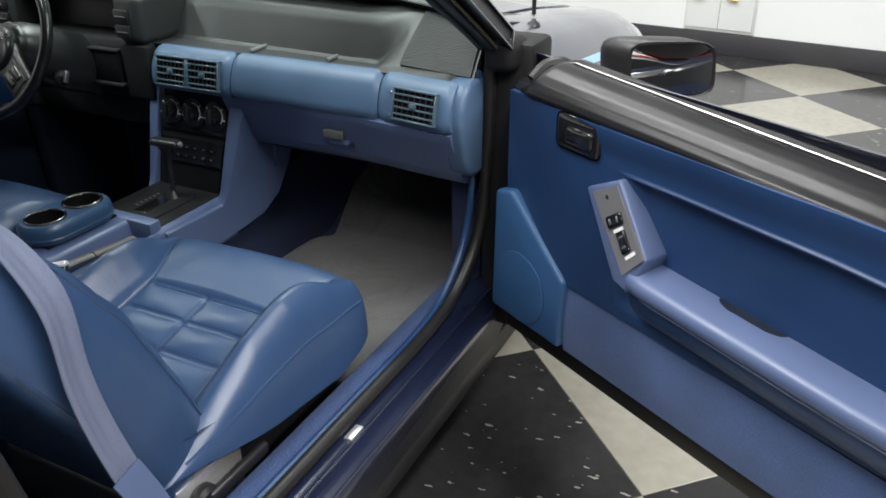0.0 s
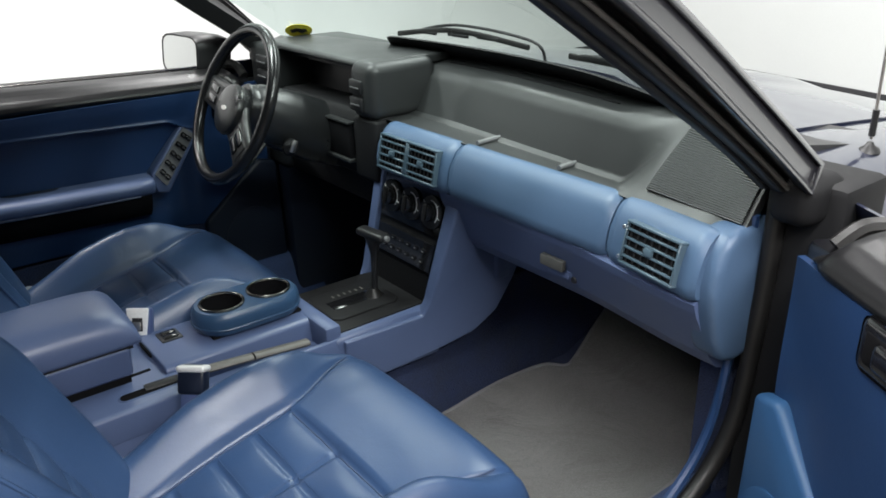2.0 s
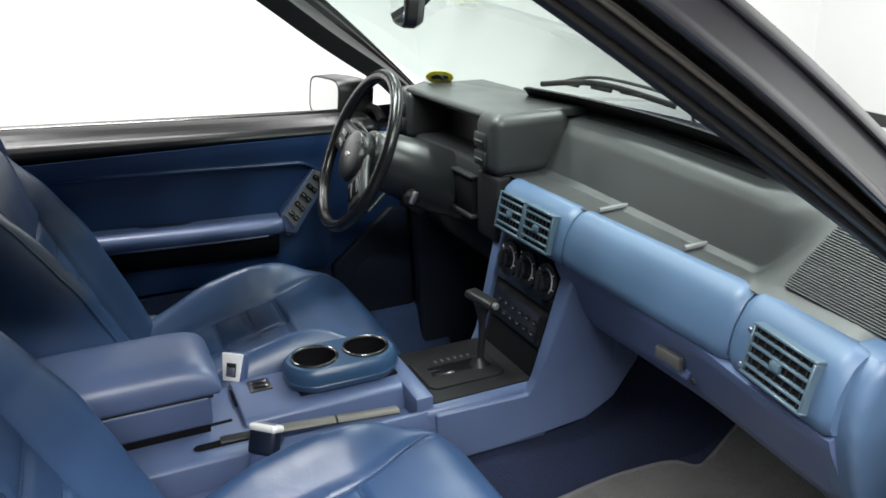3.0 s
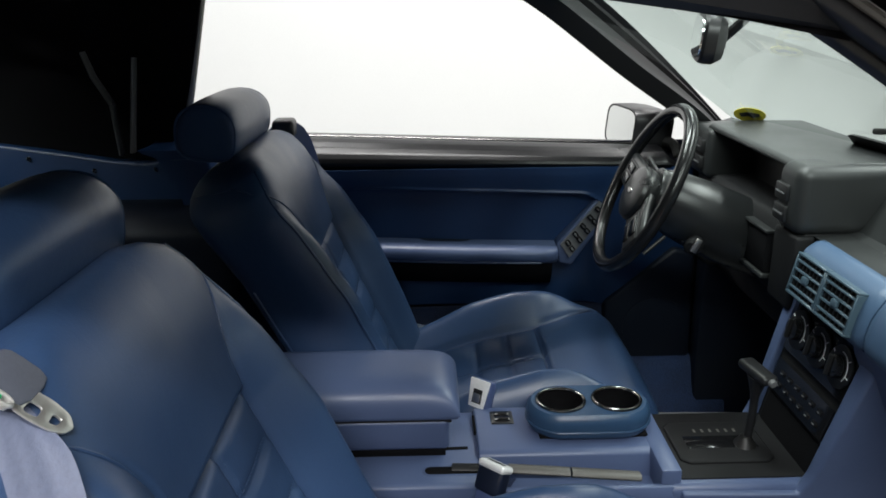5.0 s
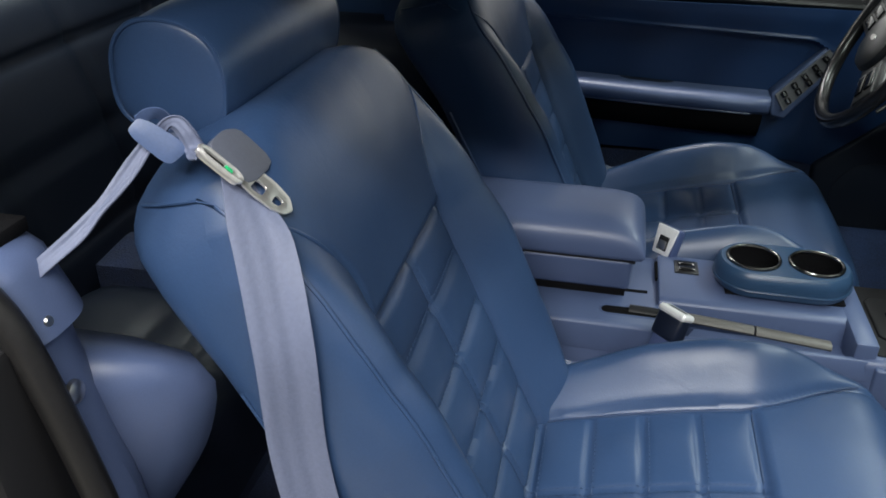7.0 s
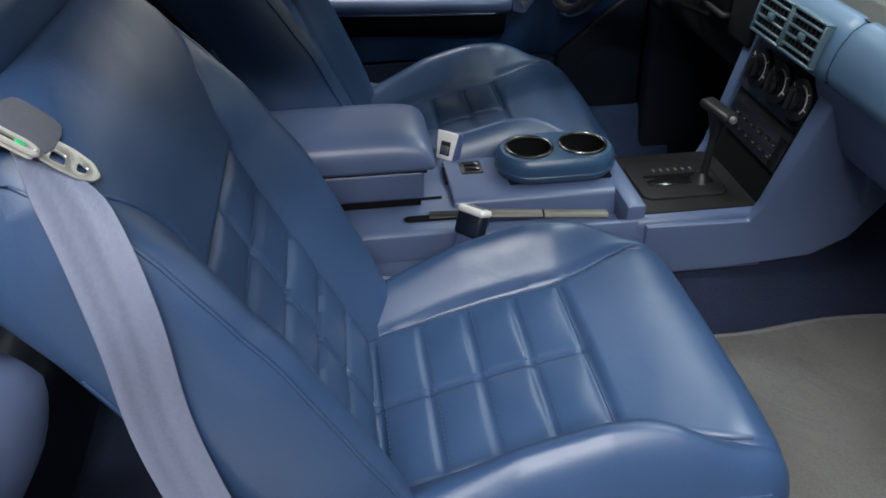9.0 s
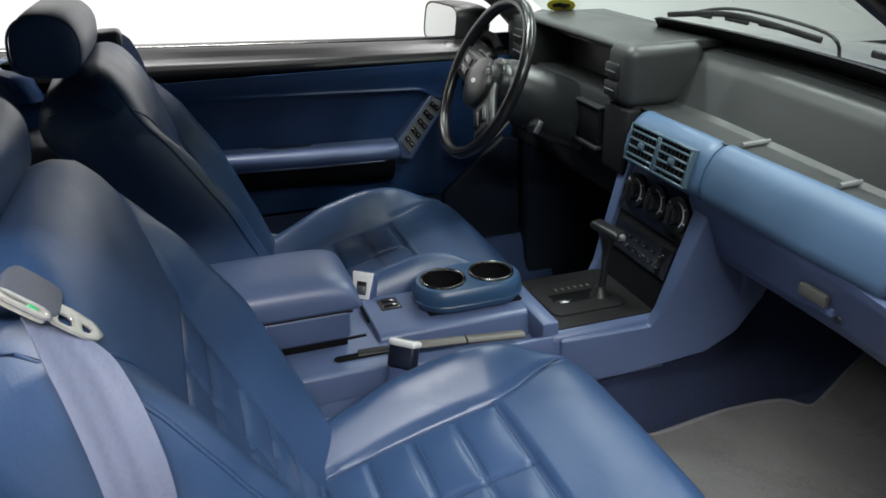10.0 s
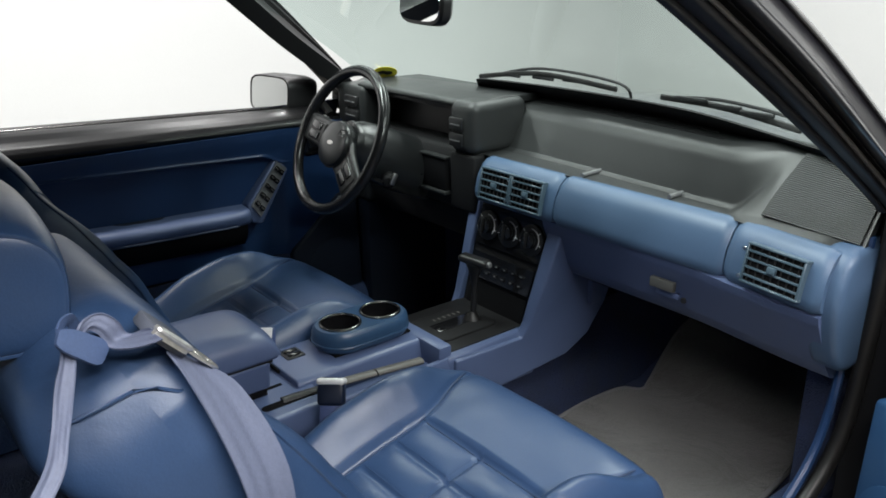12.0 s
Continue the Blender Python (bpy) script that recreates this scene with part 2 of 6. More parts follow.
def box(x0, x1, y0, y1, z0, z1, r=0.003, seg=2, bm=None, m=None):
    b = bmesh.new()
    bmesh.ops.create_cube(b, size=1)
    b.transform(Matrix.Translation(((x0 + x1) / 2, (y0 + y1) / 2, (z0 + z1) / 2)) @ Matrix.Diagonal((x1 - x0, y1 - y0, z1 - z0, 1)))
    if r:
        bmesh.ops.bevel(b, geom=b.edges[:], offset=r, segments=seg, profile=0.5, affect="EDGES")
    if m is not None:
        b.transform(m)
    return merge(bm, b) if bm is not None else b


def prism(poly, axis, lo, hi, r=0.0, seg=2, bm=None, m=None):
    """A polygon in the two other axes, drawn out along the axis from lo to hi."""
    b = bmesh.new()
    n = "xyz".index(axis)
    rest = [k for k in range(3) if k != n]
    ends = []
    for v in (lo, hi):
        ring = []
        for p in poly:
            q = [0.0, 0.0, 0.0]
            q[n], q[rest[0]], q[rest[1]] = v, p[0], p[1]
            ring.append(b.verts.new(q))
        ends.append(ring)
    b.faces.new(ends[0])
    b.faces.new(ends[1][::-1])
    for k in range(len(poly)):
        j = (k + 1) % len(poly)
        b.faces.new((ends[0][k], ends[0][j], ends[1][j], ends[1][k]))
    bmesh.ops.recalc_face_normals(b, faces=b.faces[:])
    if r:
        bmesh.ops.bevel(b, geom=b.edges[:], offset=r, segments=seg, profile=0.5, affect="EDGES")
    if m is not None:
        b.transform(m)
    return merge(bm, b) if bm is not None else b


def curve_through(pts, sub=6, closed=False):
    pts = [Vector(p) for p in pts]
    out, n = [], len(pts)
    for i in range(n if closed else n - 1):
        g = (lambda k: pts[k % n]) if closed else (lambda k: pts[min(max(k, 0), n - 1)])
        a, b, c, d = g(i - 1), g(i), g(i + 1), g(i + 2)
        for k in range(sub):
            t = k / sub
            out.append(0.5 * (2 * b + (c - a) * t + (2 * a - 5 * b + 4 * c - d) * t * t + (3 * b - a - 3 * c + d) * t ** 3))
    if not closed:
        out.append(pts[-1])
    return out


def sweep(pts, section, up=(0, 0, 1), closed=False, bm=None, caps=True):
    """A closed section of (side, up) offsets carried along a line of points; section may also be a function of 0..1."""
    b = bm or bmesh.new()
    up = Vector(up)
    rings, n = [], len(pts)
    for i, p in enumerate(pts):
        a = pts[(i - 1) % n] if closed else pts[max(i - 1, 0)]
        c = pts[(i + 1) % n] if closed else pts[min(i + 1, n - 1)]
        way = (c - a).normalized()
        side = way.cross(up).normalized()
        top = side.cross(way)
        sec = section(i / max(n - 1, 1)) if callable(section) else section
        rings.append([b.verts.new(p + side * s + top * h) for s, h in sec])
    k = len(rings[0])
    for i in range(n if closed else n - 1):
        r0, r1 = rings[i], rings[(i + 1) % n]
        for j in range(k):
            b.faces.new((r0[j], r0[(j + 1) % k], r1[(j + 1) % k], r1[j]))
    if caps and not closed:
        b.faces.new(rings[0])
        b.faces.new(rings[-1][::-1])
    return b


def ring(r, n=12, w=1.0, h=1.0):
    return [(r * w * math.cos(2 * math.pi * k / n), r * h * math.sin(2 * math.pi * k / n)) for k in range(n)]


def tube(pts, r, n=10, sub=6, closed=False, up=(0, 0, 1), w=1.0, h=1.0, bm=None):
    return sweep(curve_through(pts, sub, closed) if sub > 1 else [Vector(p) for p in pts], ring(r, n, w, h), up, closed, bm)


def grid(fn, nu, nv, bm=None, wrap=False):
    b = bm or bmesh.new()
    vs = [[b.verts.new(fn(i / nu, j / nv)) for j in range(nv + 1)] for i in range(nu if wrap else nu + 1)]
    for i in range(nu):
        for j in range(nv):
            a, c = vs[i], vs[(i + 1) % len(vs)]
            b.faces.new((a[j], c[j], c[j + 1], a[j + 1]))
    return b


def lathe(profile, m=None, n=24, bm=None):
    """A profile of (radius, height) turned round z."""
    b = bmesh.new()
    rows = [[b.verts.new((r * math.cos(2 * math.pi * k / n), r * math.sin(2 * math.pi * k / n), h)) for k in range(n)] for r, h in profile]
    for r0, r1 in zip(rows, rows[1:]):
        for k in range(n):
            b.faces.new((r0[k], r0[(k + 1) % n], r1[(k + 1) % n], r1[k]))
    b.faces.new(rows[0][::-1])
    b.faces.new(rows[-1])
    if m is not None:
        b.transform(m)
    return merge(bm, b) if bm is not None else b


def slab(fn, nu, nv, thick):
    """A sheet from fn with a thickness (a vector) behind it."""
    b = bmesh.new()
    t = Vector(thick)
    f = [[b.verts.new(fn(i / nu, j / nv)) for j in range(nv + 1)] for i in range(nu + 1)]
    k = [[b.verts.new(v.co + t) for v in row] for row in f]
    for i in range(nu):
        for j in range(nv):
            b.faces.new((f[i][j], f[i + 1][j], f[i + 1][j + 1], f[i][j + 1]))
            b.faces.new((k[i][j], k[i][j + 1], k[i + 1][j + 1], k[i + 1][j]))
    for i in range(nu):
        b.faces.new((f[i][0], k[i][0], k[i + 1][0], f[i + 1][0]))
        b.faces.new((f[i][nv], f[i + 1][nv], k[i + 1][nv], k[i][nv]))
    for j in range(nv):
        b.faces.new((f[0][j], f[0][j + 1], k[0][j + 1], k[0][j]))
        b.faces.new((f[nu][j], k[nu][j], k[nu][j + 1], f[nu][j + 1]))
    return b


def lerp(a, b, t):
    return a + (b - a) * t


def smooth(a, b, x):
    t = min(max((x - a) / (b - a), 0.0), 1.0)
    return t * t * (3 - 2 * t)


def table(x, *pairs):
    """Smooth reading between pairs (x, value)."""
    if x <= pairs[0][0]:
        return pairs[0][1]
    for (a, p), (b, q) in zip(pairs, pairs[1:]):
        if x <= b:
            return lerp(p, q, (x - a) / (b - a))
    return pairs[-1][1]


def rounded_slot(r, x, y0, y1):
    """Outline of a slot with round ends running along y."""
    a = [(x + r * math.cos(radians(180 + 20 * k)), y0 + r + r * math.sin(radians(180 + 20 * k))) for k in range(10)]
    return a + [(x + r * math.cos(radians(20 * k)), y1 - r + r * math.sin(radians(20 * k))) for k in range(10)]


def bell(x, w):
    return math.exp(-(x / w) ** 2)


# ---- the room ----
ROOM = pose(0, 0, 0, 0, 0, -8.5)
X0, X1, Y0, Y1, H = -4.6, 11.0, -13.0, 5.60, 4.0
setting("floor", box(X0 - 0.2, X1 + 0.2, Y0 - 0.2, Y1 + 0.2, -0.15, -0.012, 0, m=ROOM), GROUT, "dark bed under the checkered floor tiles", "floor")
setting("ceiling", box(X0 - 0.2, X1 + 0.2, Y0 - 0.2, Y1 + 0.2, H, H + 0.15, 0, m=ROOM), CEILDIM, "plain grey showroom ceiling, darkened to cut bounced light", "ceiling")
wall_lbl = "smooth white painted showroom wall"
setting("wall_north", box(X0 - 0.2, X1 + 0.2, Y1, Y1 + 0.2, 0, H, 0, m=ROOM), WALLNORTH, wall_lbl, "wall")
setting("wall_south", box(X0 - 0.2, X1 + 0.2, Y0 - 0.2, Y0, 0, H, 0, m=ROOM), WALLGREY, "grey showroom wall, darkened to cut bounced light", "wall")
setting("wall_west", box(X0 - 0.2, X0, Y0, Y1, 0, H, 0, m=ROOM), WALLWHITE, wall_lbl, "wall")
setting("wall_east", box(X1, X1 + 0.2, Y0, Y1, 0, H, 0, m=ROOM), WALLDIM, "unseen showroom wall, darkened to cut bounced light", "wall")
sk = "black vinyl skirting along the white wall"
setting("baseboard_north", box(X0, X1, Y1 - 0.014, Y1 - 0.001, 0, 0.14, 0.003, m=ROOM), SKIRT, sk, "baseboard")
setting("baseboard_west", box(X0 + 0.001, X0 + 0.014, Y0, Y1 - 0.02, 0, 0.14, 0.003, m=ROOM), SKIRT, sk, "baseboard")
setting("baseboard_south", box(X0 + 0.02, X1 - 0.02, Y0 + 0.001, Y0 + 0.014, 0, 0.14, 0.003, m=ROOM), SKIRT, sk, "baseboard")
setting("baseboard_east", box(X1 - 0.014, X1 - 0.001, Y0, Y1 - 0.02, 0, 0.14, 0.003, m=ROOM), SKIRT, sk, "baseboard")

# ---- the car's shell ----
car = thing("car_body", "dark navy convertible with its passenger door standing open", "car body", pose(0, 0, 0))


def crown(y):
    return table(y, (1.35, 0.962), (1.7, 0.935), (2.0, 0.903), (2.3, 0.858), (2.6, 0.78), (2.85, 0.64))


def fender(sign):
    sec = ((0.603, -0.03), (0.605, 0.0), (0.66, 0.004), (0.72, 0.0), (0.765, -0.012), (0.80, -0.035), (0.83, -0.07), (0.852, -0.12), (0.868, -0.20), (0.872, -0.30), (0.868, -0.50))
    def fn(u, v):
        y = lerp(1.41, 2.85, u)
        x, dz = sec[round(v * 10)]
        nar = 1 - 0.10 * smooth(2.1, 2.85, y)
        return (sign * x * nar, y + (0.02 if v > 0.6 else 0), crown(y) + dz)
    b = grid(fn, 28, 10)
    return b


for sg in (1, -1):
    fd = part("fender", fender(sg), PAINT, car)
    def line(u, v, sg=sg):
        y = lerp(1.43, 2.5, u)
        nar = 1 - 0.10 * smooth(2.1, 2.85, y)
        x, z = lerp(0.8345, 0.8435, v), lerp(-0.074, -0.091, v)
        return (sg * (x * nar + 0.004), y, crown(y) + z)
    if sg > 0:
        part("pinstripe", grid(line, 20, 1), STRIPE, fd, "pale blue stripe")


def hood_fn(u, v):
    y, x = lerp(1.63, 2.80, u), lerp(-0.597, 0.597, v)
    nar = 1 - 0.08 * smooth(2.1, 2.85, y)
    return (x * nar, y, crown(y) + 0.004 + 0.035 * (1 - (x / 0.6) ** 2) * smooth(2.9, 1.9, y) + 0.012 * smooth(0.30, 0.24, abs(x)))


part("hood", slab(hood_fn, 24, 30, (0, 0, -0.02)), PAINT, car, "dark navy bonnet reflecting the white walls")
part("front_end", box(-0.80, 0.80, 2.70, 2.86, 0.25, 0.66, 0.05, 3), PAINT, car)


def base_y(x):
    return 1.565 - 0.29 * x * x


def cowl_fn(u, v):
    x = lerp(-0.70, 0.70, u)
    y = base_y(x)
    return (x, lerp(y - 0.03, 1.66, v) if v else y - 0.03, lerp(0.985, 0.938, v))


part("cowl", slab(cowl_fn, 20, 3, (0, 0, -0.03)), BLACK, car, "black plastic cowl below the windscreen")

# floor pan, tunnel, toe board, firewall, sills
FLOOR_Z = 0.265


def floor_z(y):
    return FLOOR_Z if y < 1.70 else FLOOR_Z + (y - 1.70) * 0.5


def pan_fn(u, v):
    y, x = lerp(-0.9, 2.06, u), lerp(-0.72, 0.72, v)
    w = 0.022 * noise.noise(Vector((x * 7, y * 7, 0.0)))
    return (x, y, floor_z(y) + w * 0.3 + 0.25 * smooth(0.105, 0.06, abs(x + 0.02)))


part("carpet", slab(pan_fn, 90, 70, (0, 0, -0.03)), CARPET, car, "dark blue cut-pile carpet")
part("firewall", box(-0.74, 0.74, 2.03, 2.07, 0.2, 0.87, 0), BLACK, car)
part("underbody", box(-0.74, 0.74, -1.4, 2.05, 0.16, 0.22, 0.01), BLACK, car)

for sg in (1, -1):
    # the door opening's edge: inner carpeted strip, rubber seal, painted rocker
    part("sill_carpet", prism([(sg * a, b) for a, b in ((0.60, 0.27), (0.632, 0.385), (0.648, 0.407), (0.672, 0.416), (0.690, 0.412), (0.690, 0.27))], "y", -0.2, 1.42, 0.006, 2), LITCARPET, car, "blue carpet strip on the sill")
    part("rocker", prism([(sg * a, b) for a, b in ((0.692, 0.26), (0.692, 0.398), (0.742, 0.392), (0.756, 0.372), (0.778, 0.366), (0.780, 0.352), (0.765, 0.30), (0.735, 0.20), (0.70, 0.17))], "y", -0.6, 1.46, 0.006, 2), PAINT, car, "dark navy painted rocker panel")
    for xx, zz in ((0.748, 0.3915), (0.775, 0.3665)):
        part("rocker_bead", tube([(sg * xx, -0.5, zz), (sg * xx, 0.5, zz), (sg * xx, 1.40, zz)], 0.0035, 8, 4), PAINT, car)
    # The driver's kick panel gets a near-black colour in place of shade.
    part("kick_panel", box(sg * 0.655 - 0.018, sg * 0.655 + 0.045, 1.40 if sg > 0 else 1.335, 1.62, 0.24, 0.86, 0.012), CARPET if sg > 0 else SHADENAVY, car, "dark blue carpeted kick panel")
    if sg < 0:
        part("hinge_pillar", box(-0.735, -0.692, 1.29, 1.42, 0.24, 0.90, 0), BLACK, car)
    part("footwell_side", box(sg * 0.655 - 0.018, sg * 0.655 + 0.045, 1.61, 2.04, 0.24, 0.78, 0.012), CARPET, car)
    part("jamb", prism([(1.385, 0.30), (1.385, 0.955), (1.50, 0.955), (1.50, 0.30)], "x", sg * 0.775 - 0.055, sg * 0.775 + 0.055, 0.012), MATTE, car, "black door jamb")
    part("pillar_foot", box(*sorted((sg * 0.738, sg * 0.806)), 1.345, 1.440, 0.900, 0.966, 0.022, 4), MATTE, car, "black rubber corner at the pillar's foot")
    seal = [(sg * 0.722, 0.19, 0.95), (sg * 0.721, 0.225, 0.89), (sg * 0.720, 0.258, 0.72), (sg * 0.718, 0.28, 0.52), (sg * 0.716, 0.32, 0.43), (sg * 0.716, 0.42, 0.41), (sg * 0.716, 0.8, 0.41), (sg * 0.716, 1.15, 0.413), (sg * 0.718, 1.29, 0.455), (sg * 0.728, 1.368, 0.56), (sg * 0.738, 1.380, 0.75), (sg * 0.747, 1.372, 0.93), (sg * 0.750, 1.362, 0.968)]
    part("door_seal", tube(seal, 0.0135, 10, 8), RUBBER, car, "black rubber door seal")
    trimline = [(sg * 0.698, -0.1, 0.41), (sg * 0.698, 0.4, 0.41), (sg * 0.698, 0.9, 0.41), (sg * 0.698, 1.15, 0.415), (sg * 0.700, 1.27, 0.46), (sg * 0.706, 1.345, 0.56), (sg * 0.715, 1.364, 0.75), (sg * 0.721, 1.362, 0.90)]
    part("edge_trim", tube(trimline, 0.0065, 8, 8, w=1.2), DOORBLUE, car, "blue plastic edge trim")

# windscreen pillars: inner trim, rubber channel, painted outer post
for sg in (1, -1):
    A = [(0.575, 0.86, 1.305), (0.605, 0.955, 1.246), (0.66, 1.122, 1.123), (0.702, 1.279, 1.007), (0.728, 1.352, 0.942)]
    B = [(0.665, 0.90, 1.345), (0.685, 0.98, 1.290), (0.730, 1.13, 1.175), (0.775, 1.285, 1.035), (0.803, 1.375, 0.950)]
    A = [Vector((sg * p[0], p[1], p[2])) for p in A]
    B = [Vector((sg * p[0], p[1], p[2])) for p in B]
    def strip(f0, f1, lift, thick, swell=0.003, sg=sg, A=A, B=B):
        a = curve_through([a.lerp(b, f0) for a, b in zip(A, B)], 6)
        c = curve_through([a.lerp(b, f1) for a, b in zip(A, B)], 6)
        back = Vector((sg * -0.25, 0.70, 0.45)).normalized() * thick
        out = Vector((sg * 0.35, -0.5, 0.1)).normalized()
        def fn(u, v):
            i = round(u * (len(a) - 1))
            return a[i].lerp(c[i], v) + out * (lift + swell * math.sin(math.pi * v))
        return slab(fn, len(a) - 1, 10, back)
    def along(f, ahead):
        return curve_through([a.lerp(b, f) + Vector((sg * 0.35, -0.5, 0.1)).normalized() * ahead for a, b in zip(A, B)], 6)
    part("pillar_trim", strip(0.0 if sg > 0 else -0.38, 0.16, 0.006, 0.045, 0.004), BLACK, car, "black plastic windscreen pillar trim")
    part("pillar_pad", strip(0.17, 0.455, 0.006, 0.040, 0.019), BLACK, car, "rounded black pillar moulding")
    part("pillar_lip", sweep(along(0.468, 0.013), ring(0.0035, 8)), LEVERGREY, car, "thin worn metal lip")
    part("pillar_channel", strip(0.47, 0.62, -0.008, 0.04, 0.0), MATTE, car, "recessed black rubber channel")
    part("pillar_post", strip(0.62, 0.865, 0.004, 0.05, 0.026), PAINT_BLK, car, "gloss black painted windscreen post")


def screen_fn(u, v):
    x = lerp(-1, 1, u)
    b = Vector((x * 0.70, base_y(x * 0.70), 0.977))
    t = Vector((x * 0.592, 0.977 - 0.20 * (x * 0.6) ** 2, 1.294 - 0.02 * x * x))
    return b.lerp(t, v) + Vector((0, 0.02, 0.012)) * math.sin(math.pi * v)


ws = part("windscreen", grid(screen_fn, 24, 10), GLASS, car, "clear greenish windscreen glass")
band = part("sun_band", grid(lambda u, v: Vector(screen_fn(u, lerp(0.990, 0.999, v))) + Vector((0, -0.003, -0.003)), 20, 2), GLASS_T, ws, "blue tinted sun band")
band.visible_shadow = False
def border_fn(u, v):
    x = lerp(-0.70, 0.70, u)
    high = lerp(0.041, 0.150, smooth(-0.34, -0.29, x)) * lerp(1.0, 0.6, smooth(0.3, 0.65, x))
    return Vector(screen_fn(u, lerp(-0.02, high, v))) + Vector((0, -0.008, -0.002))


part("screen_border", slab(border_fn, 70, 4, (0, 0.004, 0.002)), MATTE, car, "black border along the foot of the windscreen")
part("windscreen_rubber", tube([Vector(screen_fn(k / 12, 0.0)) + Vector((0, -0.004, 0.004)) for k in range(13)], 0.012, 8, 3), RUBBER, car)
# the screen's lower corner wraps round towards the pillar
SX_ = Vector((0.42, 0.90, -0.05)).normalized()
SZ_ = Vector((-0.54, 0.26, 0.80))
SZ_ = (SZ_ - SX_ * SZ_.dot(SX_)).normalized()
STK = Matrix.Translation((-0.600, 1.400, 1.0165)) @ Matrix((SX_, SZ_.cross(SX_), SZ_)).transposed().to_4x4()
st = part("sticker", lathe([(0.031, 0), (0.031, 0.001)], STK @ Matrix.Diagonal((1.1, 1.0, 1, 1)), 28), YELLOW, ws, "small round black and yellow sticker")
for z0, z1 in ((0.0012, 0.002), (-0.001, -0.0002)):
    part("sticker_patch", prism([(-0.026, -0.004), (-0.008, -0.012), (0.022, -0.009), (0.026, 0.002), (0.008, 0.011), (-0.002, 0.004), (-0.020, 0.010)], "z", z0, z1, m=STK @ Matrix.Diagonal((0.85, 1.0, 1, 1))), BLACK, ws)
part("header_rail", sweep(curve_through([(-0.62, 0.885, 1.285), (-0.4, 0.925, 1.312), (0, 0.945, 1.322), (0.4, 0.925, 1.312), (0.62, 0.885, 1.285)], 6), [(-0.05, -0.012), (0.05, -0.012), (0.05, 0.012), (-0.05, 0.012)]), FABRIC, car, "black header rail above the windscreen")

# quarters behind the doors
for sg in (1, -1):
    qs = [(sg * a, b) for a, b in ((0.70, 0.25), (0.70, 0.90), (0.74, 0.945), (0.80, 0.935), (0.845, 0.85), (0.872, 0.70), (0.868, 0.5), (0.83, 0.25))]
    part("quarter_panel", prism(qs, "y", -1.9, 0.175, 0.012), PAINT, car, "dark navy rear quarter panel")
    part("lock_jamb", prism([(0.16, 0.28), (0.16, 0.90), (0.222, 0.895), (0.232, 0.70), (0.262, 0.40), (0.262, 0.28)], "x", *sorted((sg * 0.702, sg * 0.780)), 0.008, 2), MATTE, car, "black lock side door jamb")
part("trunk", box(-0.80, 0.80, -1.95, -0.98, 0.35, 0.94, 0.05, 3), PAINT, car)
part("rear_bulkhead", box(-0.70, 0.70, -0.97, -0.60, 0.22, 0.90, 0.01), FABRIC, car)

# ---- front seats ----
def edge(s, k=2.4):
    """Spreads samples so that they crowd towards the rim."""
    return math.copysign(1 - (1 - abs(s)) ** k, s)


def cushion_top(x, y):
    """Height of the seat cushion's cover at a place before the rim rolls off."""
    a = abs(x)
    z = table(y, (0.52, 0.452), (0.60, 0.476), (0.66, 0.494), (0.72, 0.512), (0.80, 0.533), (0.88, 0.549), (0.95, 0.560), (1.03, 0.572), (1.10, 0.574))
    seam = 0.147 + 0.052 * smooth(0.87, 1.03, y)
    d = a - seam
    z += table(y, (0.52, 0.024), (0.62, 0.047), (0.74, 0.076), (0.84, 0.080), (0.92, 0.068), (1.0, 0.046), (1.06, 0.034)) * smooth(-0.014, 0.066, d) * (1.12 if x > 0 else 1.0)
    z -= 0.009 * bell(d, 0.0055)
    if d < 0.004:
        if y < 0.885:
            inner = smooth(0.0, -0.02, d)
            z -= 0.006 * bell(y - 0.88, 0.0045) * inner
            z -= 0.004 * smooth(0.89, 0.87, y)
            for q in (0.81, 0.741, 0.672, 0.603):
                z -= 0.0048 * bell(y - q, 0.0042) * inner
            z -= 0.0052 * bell(x, 0.0044)
            cell = abs(math.sin(math.pi * (y - 0.603) / 0.069)) * abs(math.sin(math.pi * x / 0.147))
            z += 0.0060 * cell
        else:
            z += 0.006 * math.cos(math.pi * x / (2 * seam))
    z += 0.0016 * noise.noise(Vector((x * 16, y * 16, 3.0)))
    return z


def cushion_foot(y):
    return table(y, (0.50, 0.475), (0.60, 0.468), (0.745, 0.436), (0.93, 0.414), (1.05, 0.432))


def cushion_half(u, y):
    """Half width of the cushion; the side towards the door bulges further."""
    return table(y, (0.50, 0.228), (0.70, 0.242), (0.95, 0.244), (1.085, 0.238)) + (0.014 * smooth(0.5, 0.65, y) if u > 0 else 0.0)


def cushion_mesh():
    y0, y1 = 0.50, 1.085
    def fn(i, j):
        u, v = edge(2 * i - 1, 1.9), edge(2 * j - 1, 1.7)
        y = lerp(y0, y1, (v + 1) / 2)
        w = cushion_half(u, y)
        w -= 0.055 * (1 - math.sqrt(1 - max(0.0, (v - 0.70) / 0.30) ** 2 * 0.999))
        x = u * w
        e = max(0.0, 1 - abs(u) ** (9 if u > 0 else 15)) ** (1 / 2.4)
        f = max(0.0, 1 - abs(v) ** (9 if v > 0 else 14)) ** (1 / 2.6)
        low = cushion_foot(y)
        return (x, y, low + (cushion_top(x, y) - low) * e * f)
    b = grid(fn, 150, 160)
    return b


UP = Vector((0, -0.423, 0.906))
FWD = Vector((0, 0.906, 0.423))
BACK0 = Vector((0, 0.632, 0.413))


